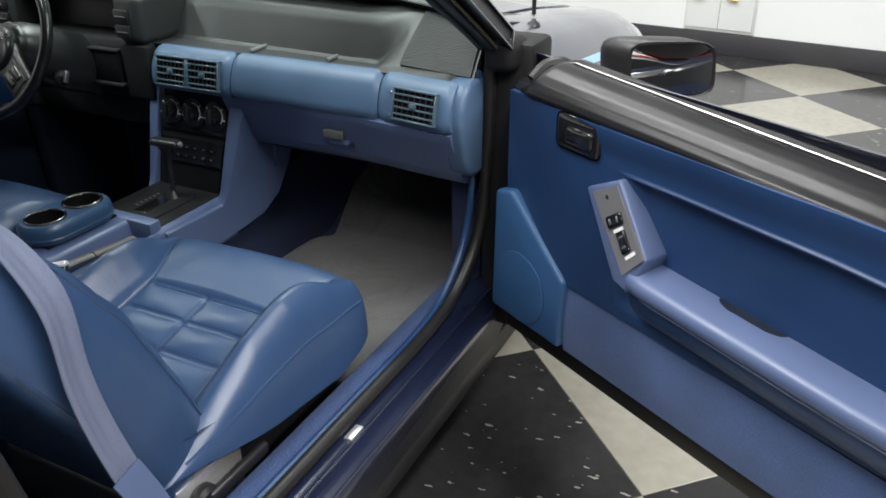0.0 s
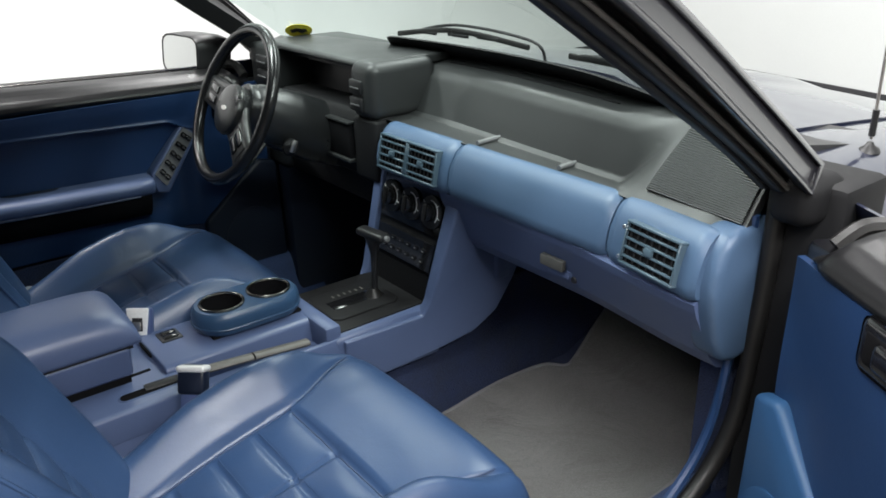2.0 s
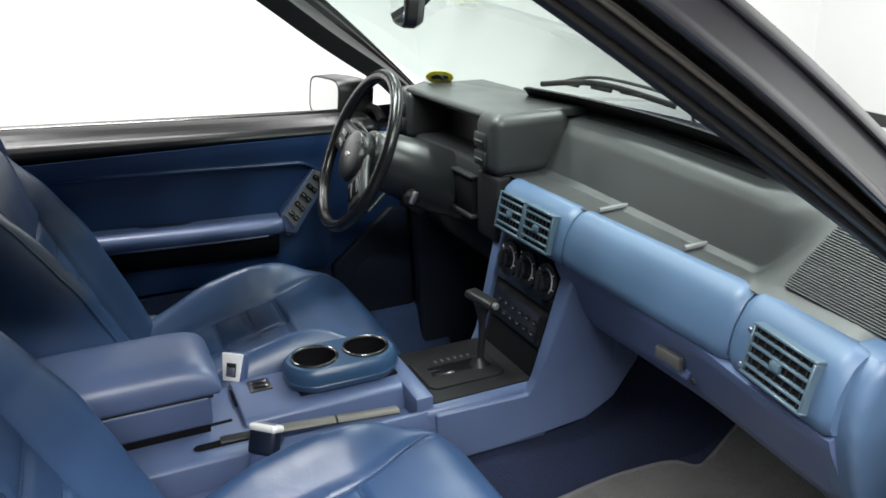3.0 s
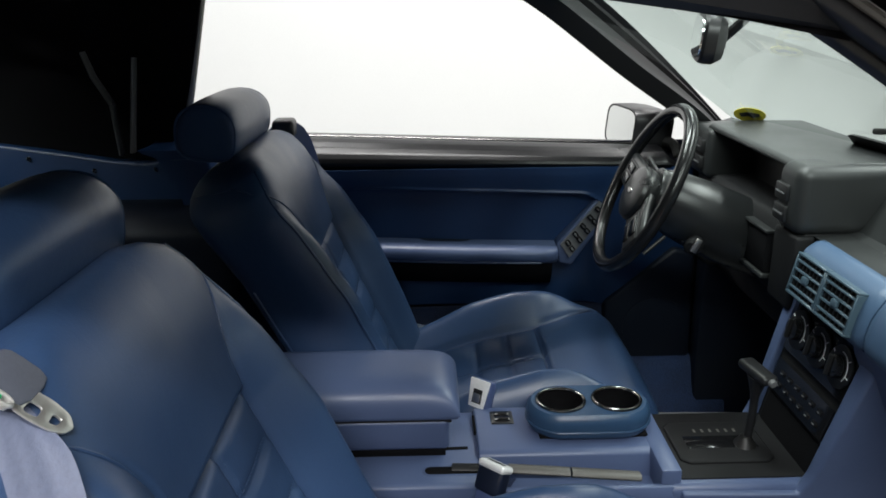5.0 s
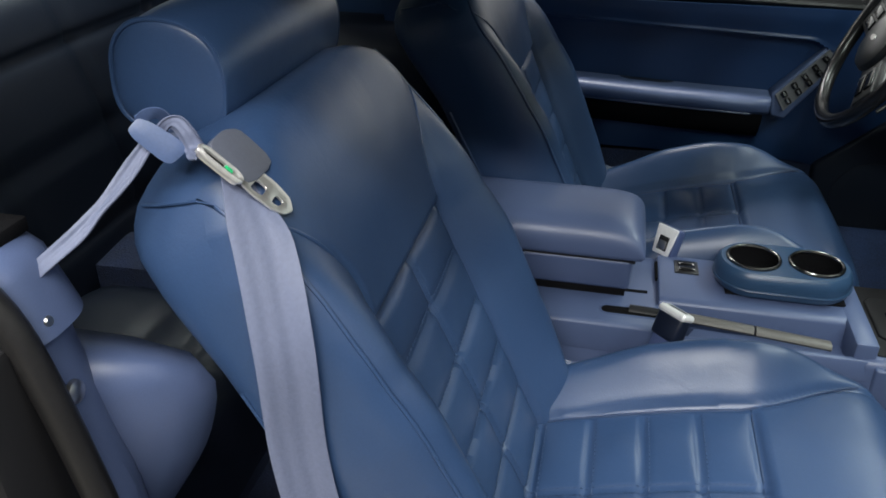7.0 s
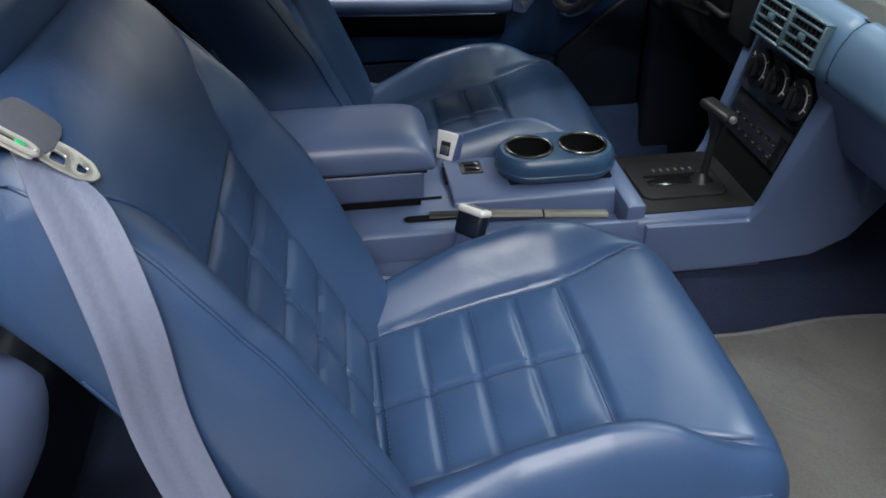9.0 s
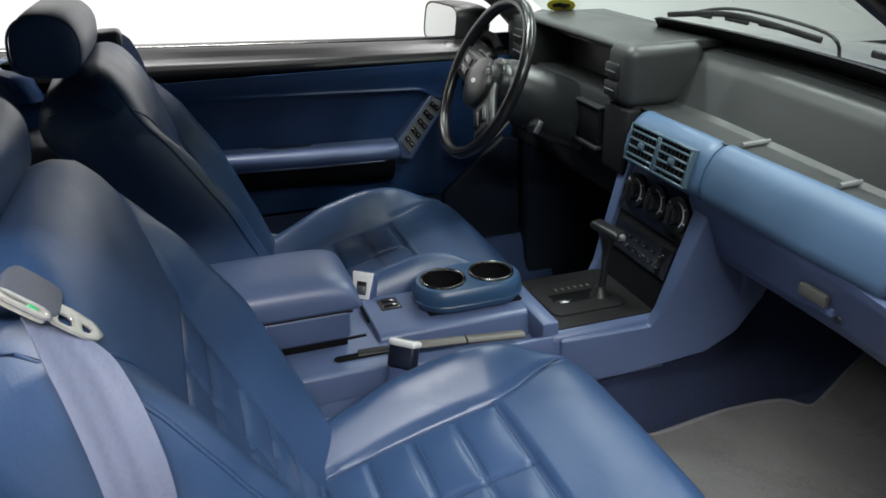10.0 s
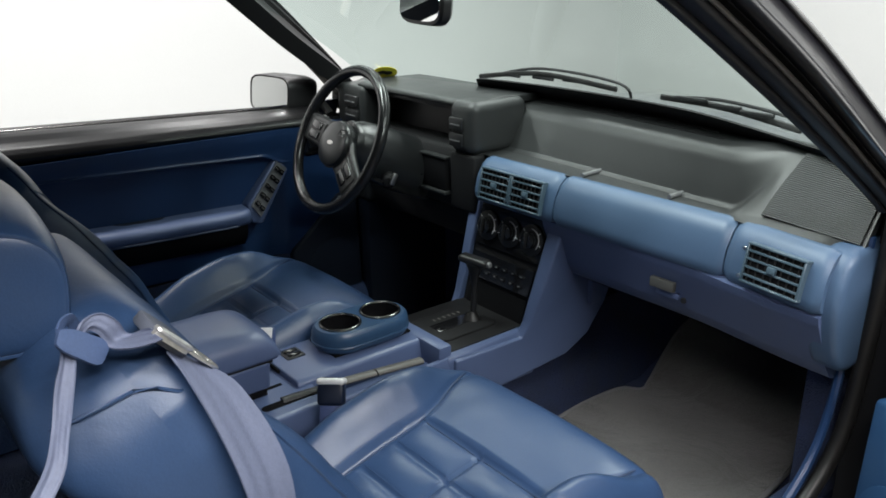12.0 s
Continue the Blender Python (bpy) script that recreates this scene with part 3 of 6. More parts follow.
def back_width(s):
    return table(s, (-0.03, 0.212), (0.06, 0.222), (0.20, 0.239), (0.36, 0.248), (0.48, 0.247), (0.56, 0.241), (0.605, 0.228), (0.64, 0.202), (0.662, 0.160), (0.675, 0.11))


def back_depth(s):
    return table(s, (0.0, 0.040), (0.28, 0.046), (0.48, 0.064), (0.56, 0.085), (0.62, 0.102), (0.67, 0.095))


def back_seam(s):
    return 0.138 + 0.006 * smooth(0.1, 0.40, s) + 0.115 * smooth(0.470, 0.695, s)


def back_front(x, s):
    a = abs(x)
    w = back_width(s)
    seam = min(back_seam(s), w - 0.004)
    d = a - seam
    n = 0.068 * smooth(-0.006, 0.075, d) * smooth(0.64, 0.34, s)
    n -= 0.007 * bell(d, 0.0045) * smooth(0.57, 0.48, s)
    n += 0.014 * math.sin(math.pi * min(max((s - 0.42) / 0.28, 0), 1))
    if d < 0.004 and s < 0.445:
        inner = smooth(0.0, -0.02, d)
        n -= 0.009 * bell(s - 0.44, 0.006) * inner
        for q in (0.37, 0.295, 0.22, 0.145, 0.07):
            n -= 0.0056 * bell(s - q, 0.0042) * inner
        n -= 0.0060 * bell(x, 0.0044)
        n += 0.0056 * abs(math.sin(math.pi * (s - 0.07) / 0.075)) * abs(math.sin(math.pi * x / seam)) - 0.004
    n += 0.0016 * noise.noise(Vector((x * 14, s * 14, 9.0)))
    return n


def backrest_mesh():
    s0, s1 = -0.03, 0.675
    b = bmesh.new()
    def fn(i, j, rear):
        u, v = edge(2 * i - 1, 1.9), edge(2 * j - 1, 1.7)
        s = lerp(s0, s1, (v + 1) / 2)
        x = u * back_width(s)
        e = max(0.0, 1 - abs(u) ** 10) ** (1 / 2.4)
        f = max(0.0, 1 - abs(v) ** 16) ** (1 / 2.4)
        thick = table(s, (0, 0.055), (0.35, 0.055), (0.62, 0.05))
        if rear:
            e = max(0.0, 1 - abs(u) ** 18) ** (1 / 3.4)
            n = -thick - back_depth(s) * e * f
        else:
            n = -thick + (thick + back_front(x, s)) * e * f
        return BACK0 + UP * s + FWD * n + Vector((x, 0, 0))
    grid(lambda i, j: fn(i, j, False), 140, 160, b)
    grid(lambda i, j: fn(i, j, True), 40, 40, b)
    return b


HEAD = Matrix.Translation((-0.032, 0.251, 1.039)) @ Matrix.Rotation(radians(-3), 4, "Z") @ Matrix.Rotation(radians(-5), 4, "X")
HX, HY, HZ = 0.1435, 0.0615, 0.0570


def head_sec(a, k=1.0):
    """D-shaped outline of the headrest: rounded top and front, flatter foot."""
    c, s = math.cos(a), math.sin(a)
    p = 2.3 if s > 0 else 3.4
    q = k / (abs(c) ** p + abs(s) ** p) ** (1 / p)
    return HY * c * q, HZ * s * q


def headrest_mesh():
    def fn(i, j):
        t = 2 * i - 1
        q = max(0.0, abs(t) - 0.8) / 0.2
        if q == 0:
            x, k = t / 0.8 * 0.955, 1.0 - 0.06 * abs(t / 0.8) ** 10
        else:
            x, k = math.copysign(0.955 + 0.045 * math.sin(q * math.pi / 2), t), 0.94 * math.cos(q * math.pi / 2) ** 0.55
        y, z = head_sec(2 * math.pi * j, k)
        return HEAD @ Vector((HX * x, y + 0.006 * (1 - t * t), z - 0.008 * abs(x) ** 3))
    b = grid(fn, 90, 44)
    bmesh.ops.remove_doubles(b, verts=b.verts[:], dist=1e-5)
    return b


def on_cushion(x, y, up=0.001):
    return (x, y, cushion_top(x, y) + up)


def on_back(x, s, up=0.001):
    return BACK0 + UP * s + FWD * (back_front(x, s) + up) + Vector((x, 0, 0))


def back_at(sx, s, u, rear=False, off=0.0):
    """A place on the backrest's cover by its share of the half width, front or rear."""
    w = back_width(s)
    f = max(0.0, 1 - abs(2 * (s + 0.03) / 0.705 - 1) ** 16) ** (1 / 2.4)
    if rear:
        n = -0.055 - back_depth(s) * max(0.0, 1 - u ** 18) ** (1 / 3.4) * f
    else:
        n = -0.055 + (0.055 + back_front(w * u, s)) * max(0.0, 1 - u ** 10) ** (1 / 2.4) * f + off
    return BACK0 + UP * s + FWD * n + Vector((sx * (w * u + off), 0, 0))


def back_rim(sx, s, u=0.925):
    w = back_width(s)
    e = (1 - u ** 10) ** (1 / 2.4)
    v = 2 * (s + 0.03) / 0.705 - 1
    e *= max(0.0, 1 - abs(v) ** 16) ** (1 / 2.4)
    return BACK0 + UP * s + FWD * (-0.055 + (0.055 + back_front(w * u, s)) * e + 0.0012) + Vector((sx * w * u, 0, 0))


def stitches(pts, up):
    """A row of short thread dashes along points."""
    b = bmesh.new()
    for p, q in zip(pts[::2], pts[1::2]):
        p, q = Vector(p), Vector(q)
        way = (q - p).normalized()
        side = way.cross(Vector(up)).normalized() * 0.0006
        lift = side.cross(way).normalized() * 0.0007
        if lift.dot(Vector(up)) < 0:
            lift = -lift
        vs = [b.verts.new(v) for v in (p - side, p + side, q + side, q - side, p - side + lift, p + side + lift, q + side + lift, q - side + lift)]
        for f in ((4, 5, 6, 7), (0, 1, 5, 4), (1, 2, 6, 5), (2, 3, 7, 6), (3, 0, 4, 7)):
            b.faces.new([vs[k] for k in f])
    return b


def front_seat(m, label):
    seat = thing("front_seat", label, "car seat", m, "front seats")
    cu = part("cushion", cushion_mesh(), LEATHER, seat, local=True, sharp=180)
    bk = part("backrest", backrest_mesh(), LEATHER, seat, local=True, sharp=60)
    hd = part("headrest", headrest_mesh(), LEATHER, seat, local=True, sharp=180)
    for sx in (-1, 1):
        ringpts = []
        for k in range(32):
            y, z = head_sec(2 * math.pi * k / 32, 0.955)
            ringpts.append(HEAD @ Vector((sx * HX * 0.955, y, z - 0.007)))
        part("piping", tube(ringpts, 0.0026, 6, 2, True, up=(1, 0, 0)), LEATHER, hd, local=True)
        seam = [on_cushion(sx * (0.147 + 0.052 * smooth(0.87, 1.03, y)), y, 0.0005) for y in [0.56 + 0.46 * k / 30 for k in range(31)]]
        part("seam", tube(seam, 0.0016, 6, 1), LEATHER_D, cu, local=True)
        seam = [back_at(sx, s, min(back_seam(s) / back_width(s), 0.985), off=0.0006) for s in [0.05 + 0.562 * k / 30 for k in range(31)]]
        seam += [back_at(sx, 0.624, 0.996, off=0.0022), back_at(sx, 0.633, 1.0, off=0.0022), back_at(sx, 0.637, 0.9995, True, 0.0022), back_at(sx, 0.640, 0.996, True, 0.0022), back_at(sx, 0.643, 0.98, True, 0.0022)]
        part("seam", tube(seam, 0.0019, 6, 1, up=(0.3, 1, 0)), LEATHER, bk, local=True)
        part("piping", tube([back_at(sx, 0.03 + 0.43 * k / 30, 0.985, True, 0.0) for k in range(31)], 0.0021, 6, 1, up=(0, 1, 0)), LEATHER, bk, local=True)
        part("piping", tube([back_rim(sx, 0.03 + 0.61 * k / 30) for k in range(31)], 0.0024, 6, 1, up=(0, 1, 0)), LEATHER, bk, local=True)
    for q in (0.817, 0.748, 0.679, 0.610):
        part("stitching", stitches([on_cushion(-0.135 + 0.27 * k / 70, q, 0.0008) for k in range(70)], (0, 0, 1)), THREAD, cu, local=True)
    for sx in (-0.006, 0.006):
        part("stitching", stitches([on_cushion(sx, 0.58 + 0.29 * k / 76, 0.0008) for k in range(76)], (0, 0, 1)), THREAD, cu, local=True)
        part("stitching", stitches([on_back(sx, 0.06 + 0.37 * k / 96, 0.0008) for k in range(96)], FWD), THREAD, bk, local=True)
    for q in (0.377, 0.302, 0.227, 0.152, 0.077):
        part("stitching", stitches([on_back(-0.125 + 0.25 * k / 66, q, 0.0008) for k in range(66)], FWD), THREAD, bk, local=True)
    part("seam", tube([on_cushion(x, 0.88, 0.0005) for x in [-0.145 + 0.29 * k / 20 for k in range(21)]], 0.0016, 6, 1), LEATHER_D, cu, local=True)
    part("seam", tube([on_back(x, 0.44, 0.0005) for x in [-0.138 + 0.276 * k / 20 for k in range(21)]], 0.0016, 6, 1, up=(0, 1, 0)), LEATHER_D, bk, local=True)
    def skirt(u, v):
        a = 2 * math.pi * u
        c, s = math.cos(a), math.sin(a)
        q = 1 / (abs(c) ** 8 + abs(s) ** 8) ** 0.125
        y = 0.79 + 0.285 * s * q
        foot = table(y, (0.50, 0.475), (0.60, 0.466), (0.745, 0.430), (0.93, 0.396), (1.05, 0.400))
        return ((0.236 - 0.05 * v) * c * q, y - 0.05 * v * s * q, lerp(foot + 0.06, foot, v))
    part("cushion_skirt", grid(skirt, 64, 4), LEATHER, cu, local=True)
    part("seat_base", box(-0.185, 0.185, 0.53, 1.00, 0.285, 0.40, 0.02, 3), BLACK, seat, local=True)
    for sx in (-1, 1):
        rim_ = []
        for k in range(25):
            y = 0.56 + 0.47 * k / 24
            w = cushion_half(sx, y)
            w -= 0.055 * (1 - math.sqrt(1 - max(0.0, (2 * (y - 0.50) / 0.585 - 1 - 0.70) / 0.30) ** 2 * 0.999))
            u = 0.972 if sx > 0 else 0.982
            e = (1 - u ** (9 if sx > 0 else 15)) ** (1 / 2.4)
            v = abs(2 * (y - 0.50) / 0.585 - 1)
            f = (1 - v ** (9 if y > 0.79 else 14)) ** (1 / 2.6)
            low = cushion_foot(y)
            rim_.append((sx * (w * u + 0.0006), y, low + (cushion_top(w * u, y) - low) * e * f + 0.0006))
        part("piping", tube(rim_, 0.0022, 6, 1), LEATHER, cu, local=True)
    for sx in (-0.17, 0.17):
        part("seat_rail", box(sx - 0.018, sx + 0.018, 0.50, 1.05, 0.262, 0.29, 0.004), BLACK, seat, local=True)
    part("recliner_bracket", box(0.214, 0.226, 0.535, 0.68, 0.30, 0.445, 0.006, 2), WORNSTEEL, seat, "bare metal recliner bracket", local=True)
    part("recliner_cover", lathe([(0.022, -0.012), (0.027, -0.006), (0.027, 0.008), (0.020, 0.014)], pose(0.236, 0.575, 0.405, 0, 90, 0), 20), BLACK, seat, local=True)
    part("recliner_lever", box(0.240, 0.256, 0.575, 0.715, 0.398, 0.422, 0.007, 3), BLACK, seat, "black recliner lever", local=True)
    return seat


seat_p = front_seat(pose(0.383, 0, 0), "blue leather bucket seat with quilted centre, seat belt over its shoulder")
seat_d = copy_thing(seat_p, pose(-0.383, 0.045, 0))
tagged(seat_d, "blue leather driver's bucket seat behind the steering wheel")
# the driver's backrest is set a little differently and its headrest higher
for ch in seat_d.children:
    if ch.name.startswith("backrest"):
        ch.matrix_basis = Matrix.Translation((0, 0.580, 0.42)) @ Matrix.Rotation(radians(-1.0), 4, "X") @ Matrix.Translation((0, -0.60, -0.42))
    if ch.name.startswith("headrest"):
        ch.matrix_basis = Matrix.Translation((-0.004, 0.256, 1.056)) @ Matrix.Diagonal((0.944, 0.907, 0.891, 1)) @ Matrix.Translation(-HEAD.translation)

# ---- centre console ----
console = thing("centre_console", "lavender-blue plastic centre console with armrest box", "console", pose(-0.02, 0.9, 0.27))


def console_body():
    """Lower tub with sloped sides."""
    return prism([(-0.155, 0.27), (-0.150, 0.505), (-0.142, 0.517), (0.074, 0.517), (0.082, 0.508), (0.112, 0.27)], "y", 0.36, 1.10, 0.006, 2)


part("tub", console_body(), PLASTIC, console)
# flat rear top, the raised deck beneath the cup holder, and the channel for the brake lever beside it
part("rear_top", prism([(-0.150, 0.50), (-0.150, 0.544), (-0.145, 0.550), (0.072, 0.550), (0.079, 0.545), (0.086, 0.50)], "y", 0.37, 0.790, 0.003, 2), PLASTIC, console)
part("deck", prism([(-0.147, 0.505), (-0.145, 0.556), (-0.139, 0.562), (0.002, 0.562), (0.010, 0.556), (0.018, 0.505)], "y", 0.760, 1.060, 0.004, 3), PLASTIC, console)
part("near_rim", prism([(0.068, 0.505), (0.068, 0.538), (0.078, 0.538), (0.086, 0.505)], "y", 0.785, 1.075, 0.003, 2), PLASTIC, console)
# Solid black block standing in for the shadow gap below the armrest box.
part("gap_shade", box(-0.146, -0.006, 0.345, 0.706, 0.5495, 0.5640, 0.001), FABRIC, console)
part("top_slit", prism([(-0.026, 0.60), (-0.016, 0.60), (-0.022, 0.744), (-0.030, 0.744)], "z", 0.5490, 0.5512, 0.0006), FABRIC, console, "narrow dark slit")
part("tray_pocket", box(-0.120, -0.062, 0.7565, 0.7612, 0.552, 0.559, 0.001), FABRIC, console)
part("slot_edge", prism(rounded_slot(0.0135, 0.040, 0.667, 0.812), "z", 0.5475, 0.5510, 0.0012), PLASTIC, console)
part("brake_slot", prism(rounded_slot(0.0100, 0.040, 0.671, 0.810), "z", 0.5475, 0.5518, 0.0004), FABRIC, console, "black parking brake slot")
part("front_wall", box(-0.150, 0.074, 1.044, 1.078, 0.50, 0.564, 0.006), PLASTIC, console)
ab = part("armrest_box", prism([(-0.148, 0.563), (-0.158, 0.622), (0.008, 0.622), (-0.001, 0.563)], "y", 0.33, 0.712, 0.008, 3), PLASTIC, console)


def lid_fn(i, j):
    """Padded lid: crowned along its middle and rounded at the rim."""
    u, v = edge(2 * i - 1, 2.2), edge(2 * j - 1, 2.0)
    x, y = -0.077 + 0.090 * u, 0.525 + 0.205 * v
    e = max(0.0, 1 - abs(u) ** 5) ** (1 / 2.6) * max(0.0, 1 - abs(v) ** 9) ** (1 / 2.5)
    return (x, y, 0.632 + 0.050 * e + 0.005 * (1 - u * u) * e)


lid = grid(lid_fn, 40, 40)
box(-0.163, 0.010, 0.322, 0.728, 0.624, 0.638, 0.005, 3, lid)
part("armrest_lid", lid, PLASTIC, console, "padded blue armrest lid")
part("lid_gap", box(-0.157, 0.005, 0.33, 0.716, 0.618, 0.627, 0), BLACK, console)
# shifter surround
part("shift_rim", prism([(-0.142, 0.49), (-0.142, 0.541), (0.074, 0.541), (0.082, 0.532), (0.092, 0.43), (-0.15, 0.43)], "y", 1.060, 1.30, 0.006, 2), PLASTIC, console)
sp = part("shift_plate", box(-0.136, 0.066, 1.080, 1.285, 0.533, 0.5440, 0.002), MATTE, console, "black shifter plate")
part("shift_gate", prism([(-0.098, 1.105), (-0.085, 1.092), (0.016, 1.092), (0.028, 1.105), (0.028, 1.235), (0.016, 1.250), (-0.085, 1.250), (-0.098, 1.235)], "z", 0.5425, 0.5480, 0.004, 3), MATTE, sp)
part("shift_slot", box(-0.050, -0.012, 1.115, 1.235, 0.5465, 0.5488, 0.001), GLOSSBLACK, sp)
for k in range(6):
    part("gear_mark", box(-0.072, -0.062, 1.140 + k * 0.014, 1.144 + k * 0.014, 0.5478, 0.5484, 0), LEVERGREY, sp)


# stack with dials and radio
def flank(sx, x_in, x_front, x_back):
    """Side of the stack: an outline in y and z whose outer face leans outward towards the back."""
    out = [(1.075, 0.532), (1.258, 0.528), (1.272, 0.560), (1.318, 0.795), (1.50, 0.795), (1.485, 0.68), (1.45, 0.585), (1.41, 0.515), (1.36, 0.472), (1.30, 0.450), (1.20, 0.436), (1.075, 0.428)]
    b = bmesh.new()
    def xo(y, z):
        t = max(0.0, (z - 0.53) / 0.27)
        return lerp(x_front[0], x_front[1], t) + (x_back - x_front[0]) * smooth(1.22, 1.45, y) * (1 - 0.4 * t)
    inner = [b.verts.new((x_in[0] + (x_in[1] - x_in[0]) * max(0.0, (z - 0.53) / 0.27), y, z)) for y, z in out]
    outer = [b.verts.new((xo(y, z), y, z)) for y, z in out]
    b.faces.new(inner)
    b.faces.new(outer[::-1])
    for k in range(len(out)):
        j = (k + 1) % len(out)
        b.faces.new((inner[k], inner[j], outer[j], outer[k]))
    bmesh.ops.recalc_face_normals(b, faces=b.faces[:])
    bmesh.ops.bevel(b, geom=b.edges[:], offset=0.005, segments=3, profile=0.5, affect="EDGES")
    return b


part("stack_flank", flank(1, (0.071, 0.111), (0.090, 0.138), 0.152), PLASTIC, console)
part("stack_flank", flank(-1, (-0.132, -0.111), (-0.152, -0.136), -0.185), PLASTIC, console)


def on_stack(u, z, lift=0.0):
    """A place on the stack's tilted face: across -1..1 and a height."""
    t = (z - 0.525) / 0.275
    x = lerp(lerp(-0.132, -0.111, t), lerp(0.073, 0.113, t), (u + 1) / 2)
    return Vector((x, lerp(1.278, 1.330, t) - lift, z))


face = slab(lambda i, j: on_stack(2 * i - 1, lerp(0.528, 0.800, j)), 2, 4, (0, 0.02, 0))
fc = part("stack_face", face, MATTE, console, "black instrument stack face")
climate = part("climate_panel", slab(lambda i, j: on_stack(lerp(-0.94, 0.94, i), lerp(0.686, 0.784, j), 0.006), 2, 2, (0, 0.01, 0)), GLOSSBLACK, console, "gloss black climate control panel")
STACK = Matrix.Rotation(radians(90 - 10.7), 4, "X")
for k, u in enumerate((-0.63, 0.0, 0.63)):
    c = on_stack(u, 0.733, 0.008)
    m = Matrix.Translation(c) @ STACK
    dial = part("dial", lathe([(0.034, 0), (0.034, 0.003), (0.031, 0.004)], m, 28), BLACK, climate)
    part("knob", lathe([(0.019, 0.003), (0.018, 0.016), (0.014, 0.018)], m, 20), GLOSSBLACK, dial)
    for g in (-4, -2, 2, 4):
        part("dial_mark", box(-0.0007, 0.0007, 0.026, 0.032, 0.0035, 0.0048, 0, m=m @ Matrix.Rotation(radians(g * 26), 4, "Z")), MARK, dial)
    part("dial_ring", sweep([m @ Vector((0.0245 * math.cos(radians(-40 + 11 * q_)), 0.0245 * math.sin(radians(-40 + 11 * q_)), 0.0045)) for q_ in range(13)], ring(0.0008, 6)), MARK, dial)
    part("knob_pointer", box(-0.0022, 0.0022, -0.016, 0.017, 0.012, 0.024, 0.001, m=m), BLACK, dial)
radio = part("radio", slab(lambda i, j: on_stack(lerp(-0.90, 0.90, i), lerp(0.610, 0.668, j), 0.007), 2, 2, (0, 0.01, 0)), GLOSSBLACK, console, "black radio with small buttons")
for r in range(2):
    for k in range(6):
        c = on_stack(lerp(-0.62, 0.62, k / 5), 0.626 + r * 0.022, 0.0065)
        part("button", box(-0.0075, 0.0075, -0.003, 0.003, -0.004, 0.004, 0.001, m=Matrix.Translation(c)), GLOSSBLACK, radio)
        part("button_mark", box(-0.003, 0.003, -0.0008, 0, -0.0008, 0.0008, 0, m=Matrix.Translation(c + Vector((0, -0.003, 0)))), GREYPAN, radio)
part("tray_recess", slab(lambda i, j: on_stack(lerp(-0.88, 0.88, i), lerp(0.535, 0.600, j), 0.002), 2, 2, (0, 0.004, 0)), FABRIC, console, "dark open tray")
sw = part("switch_bezel", box(-0.122, -0.080, 0.788, 0.828, 0.5605, 0.5650, 0.002), BLACK, console, "black seat switch")
for k in range(2):
    part("rocker_switch", box(-0.1165 + k * 0.017, -0.1025 + k * 0.017, 0.794, 0.822, 0.5645, 0.5685, 0.002), GLOSSBLACK, sw)

# ---- shift lever ----
lever = thing("shift_lever", "black automatic shift lever with T-shaped grip", "shift lever", pose(-0.035, 1.20, 0.54))
part("stalk", tube([(-0.022, 1.215, 0.540), (-0.023, 1.221, 0.60), (-0.024, 1.222, 0.672)], 0.0068, 12, 5), BLACK, lever)
part("stalk_neck", lathe([(0.007, -0.050), (0.009, -0.034), (0.014, -0.014), (0.019, 0.0)], Matrix.Translation((-0.024, 1.222, 0.676)) @ Matrix.Diagonal((1.25, 0.8, 1, 1)), 18), BLACK, lever)
part("boot", lathe([(0.020, 0.0), (0.015, 0.008), (0.009, 0.018)], Matrix.Translation((-0.022, 1.214, 0.547)), 18), RUBBER, lever)
GRIP = Matrix.Translation((-0.024, 1.222, 0.683)) @ Matrix.Rotation(radians(14), 4, "Z") @ Matrix.Rotation(radians(4), 4, "Y")
part("grip", box(-0.037, 0.036, -0.015, 0.015, -0.0085, 0.0085, 0.0075, 4, m=GRIP), BLACK, lever, "black T-shaped grip")
part("shift_button", lathe([(0.0068, 0), (0.0068, 0.005), (0.005, 0.007)], GRIP @ pose(0.036, 0, 0, 0, 90, 0), 14), GREYPAN, lever, "dull grey end button")

# ---- cup holder ----
cup = thing("cup_holder", "blue vinyl double cup holder standing on the console", "cup holder", pose(-0.08, 0.957, 0.54))


def stadium(x, y, hw, hl, z, n=40):
    out = []
    for k in range(n):
        a = 2 * math.pi * k / n
        cx, sy = math.cos(a), math.sin(a)
        out.append((x + hw * cx, y + math.copysign(hl - hw, sy) * (1 if abs(sy) > 1e-6 else 0) + hw * sy, z))
    return out


def ring_loft(rings, cap0=True, cap1=True):
    b = bmesh.new()
    rows = [[b.verts.new(p) for p in r] for r in rings]
    for r0, r1 in zip(rows, rows[1:]):
        n = len(r0)
        for k in range(n):
            b.faces.new((r0[k], r0[(k + 1) % n], r1[(k + 1) % n], r1[k]))
    if cap0:
        b.faces.new(rows[0][::-1])
    if cap1:
        b.faces.new(rows[-1])
    return b


CX, CY = -0.074, 0.955
body = ring_loft([stadium(CX, CY, w, l, z) for w, l, z in ((0.046, 0.092, 0.5655), (0.055, 0.101, 0.5670), (0.0595, 0.1055, 0.5725), (0.0605, 0.1065, 0.5795), (0.0585, 0.1045, 0.581), (0.0605, 0.1065, 0.5825), (0.0610, 0.1070, 0.594), (0.0585, 0.1045, 0.604), (0.053, 0.099, 0.6100))], True, False)
part("shell", body, VINYL_B, cup)


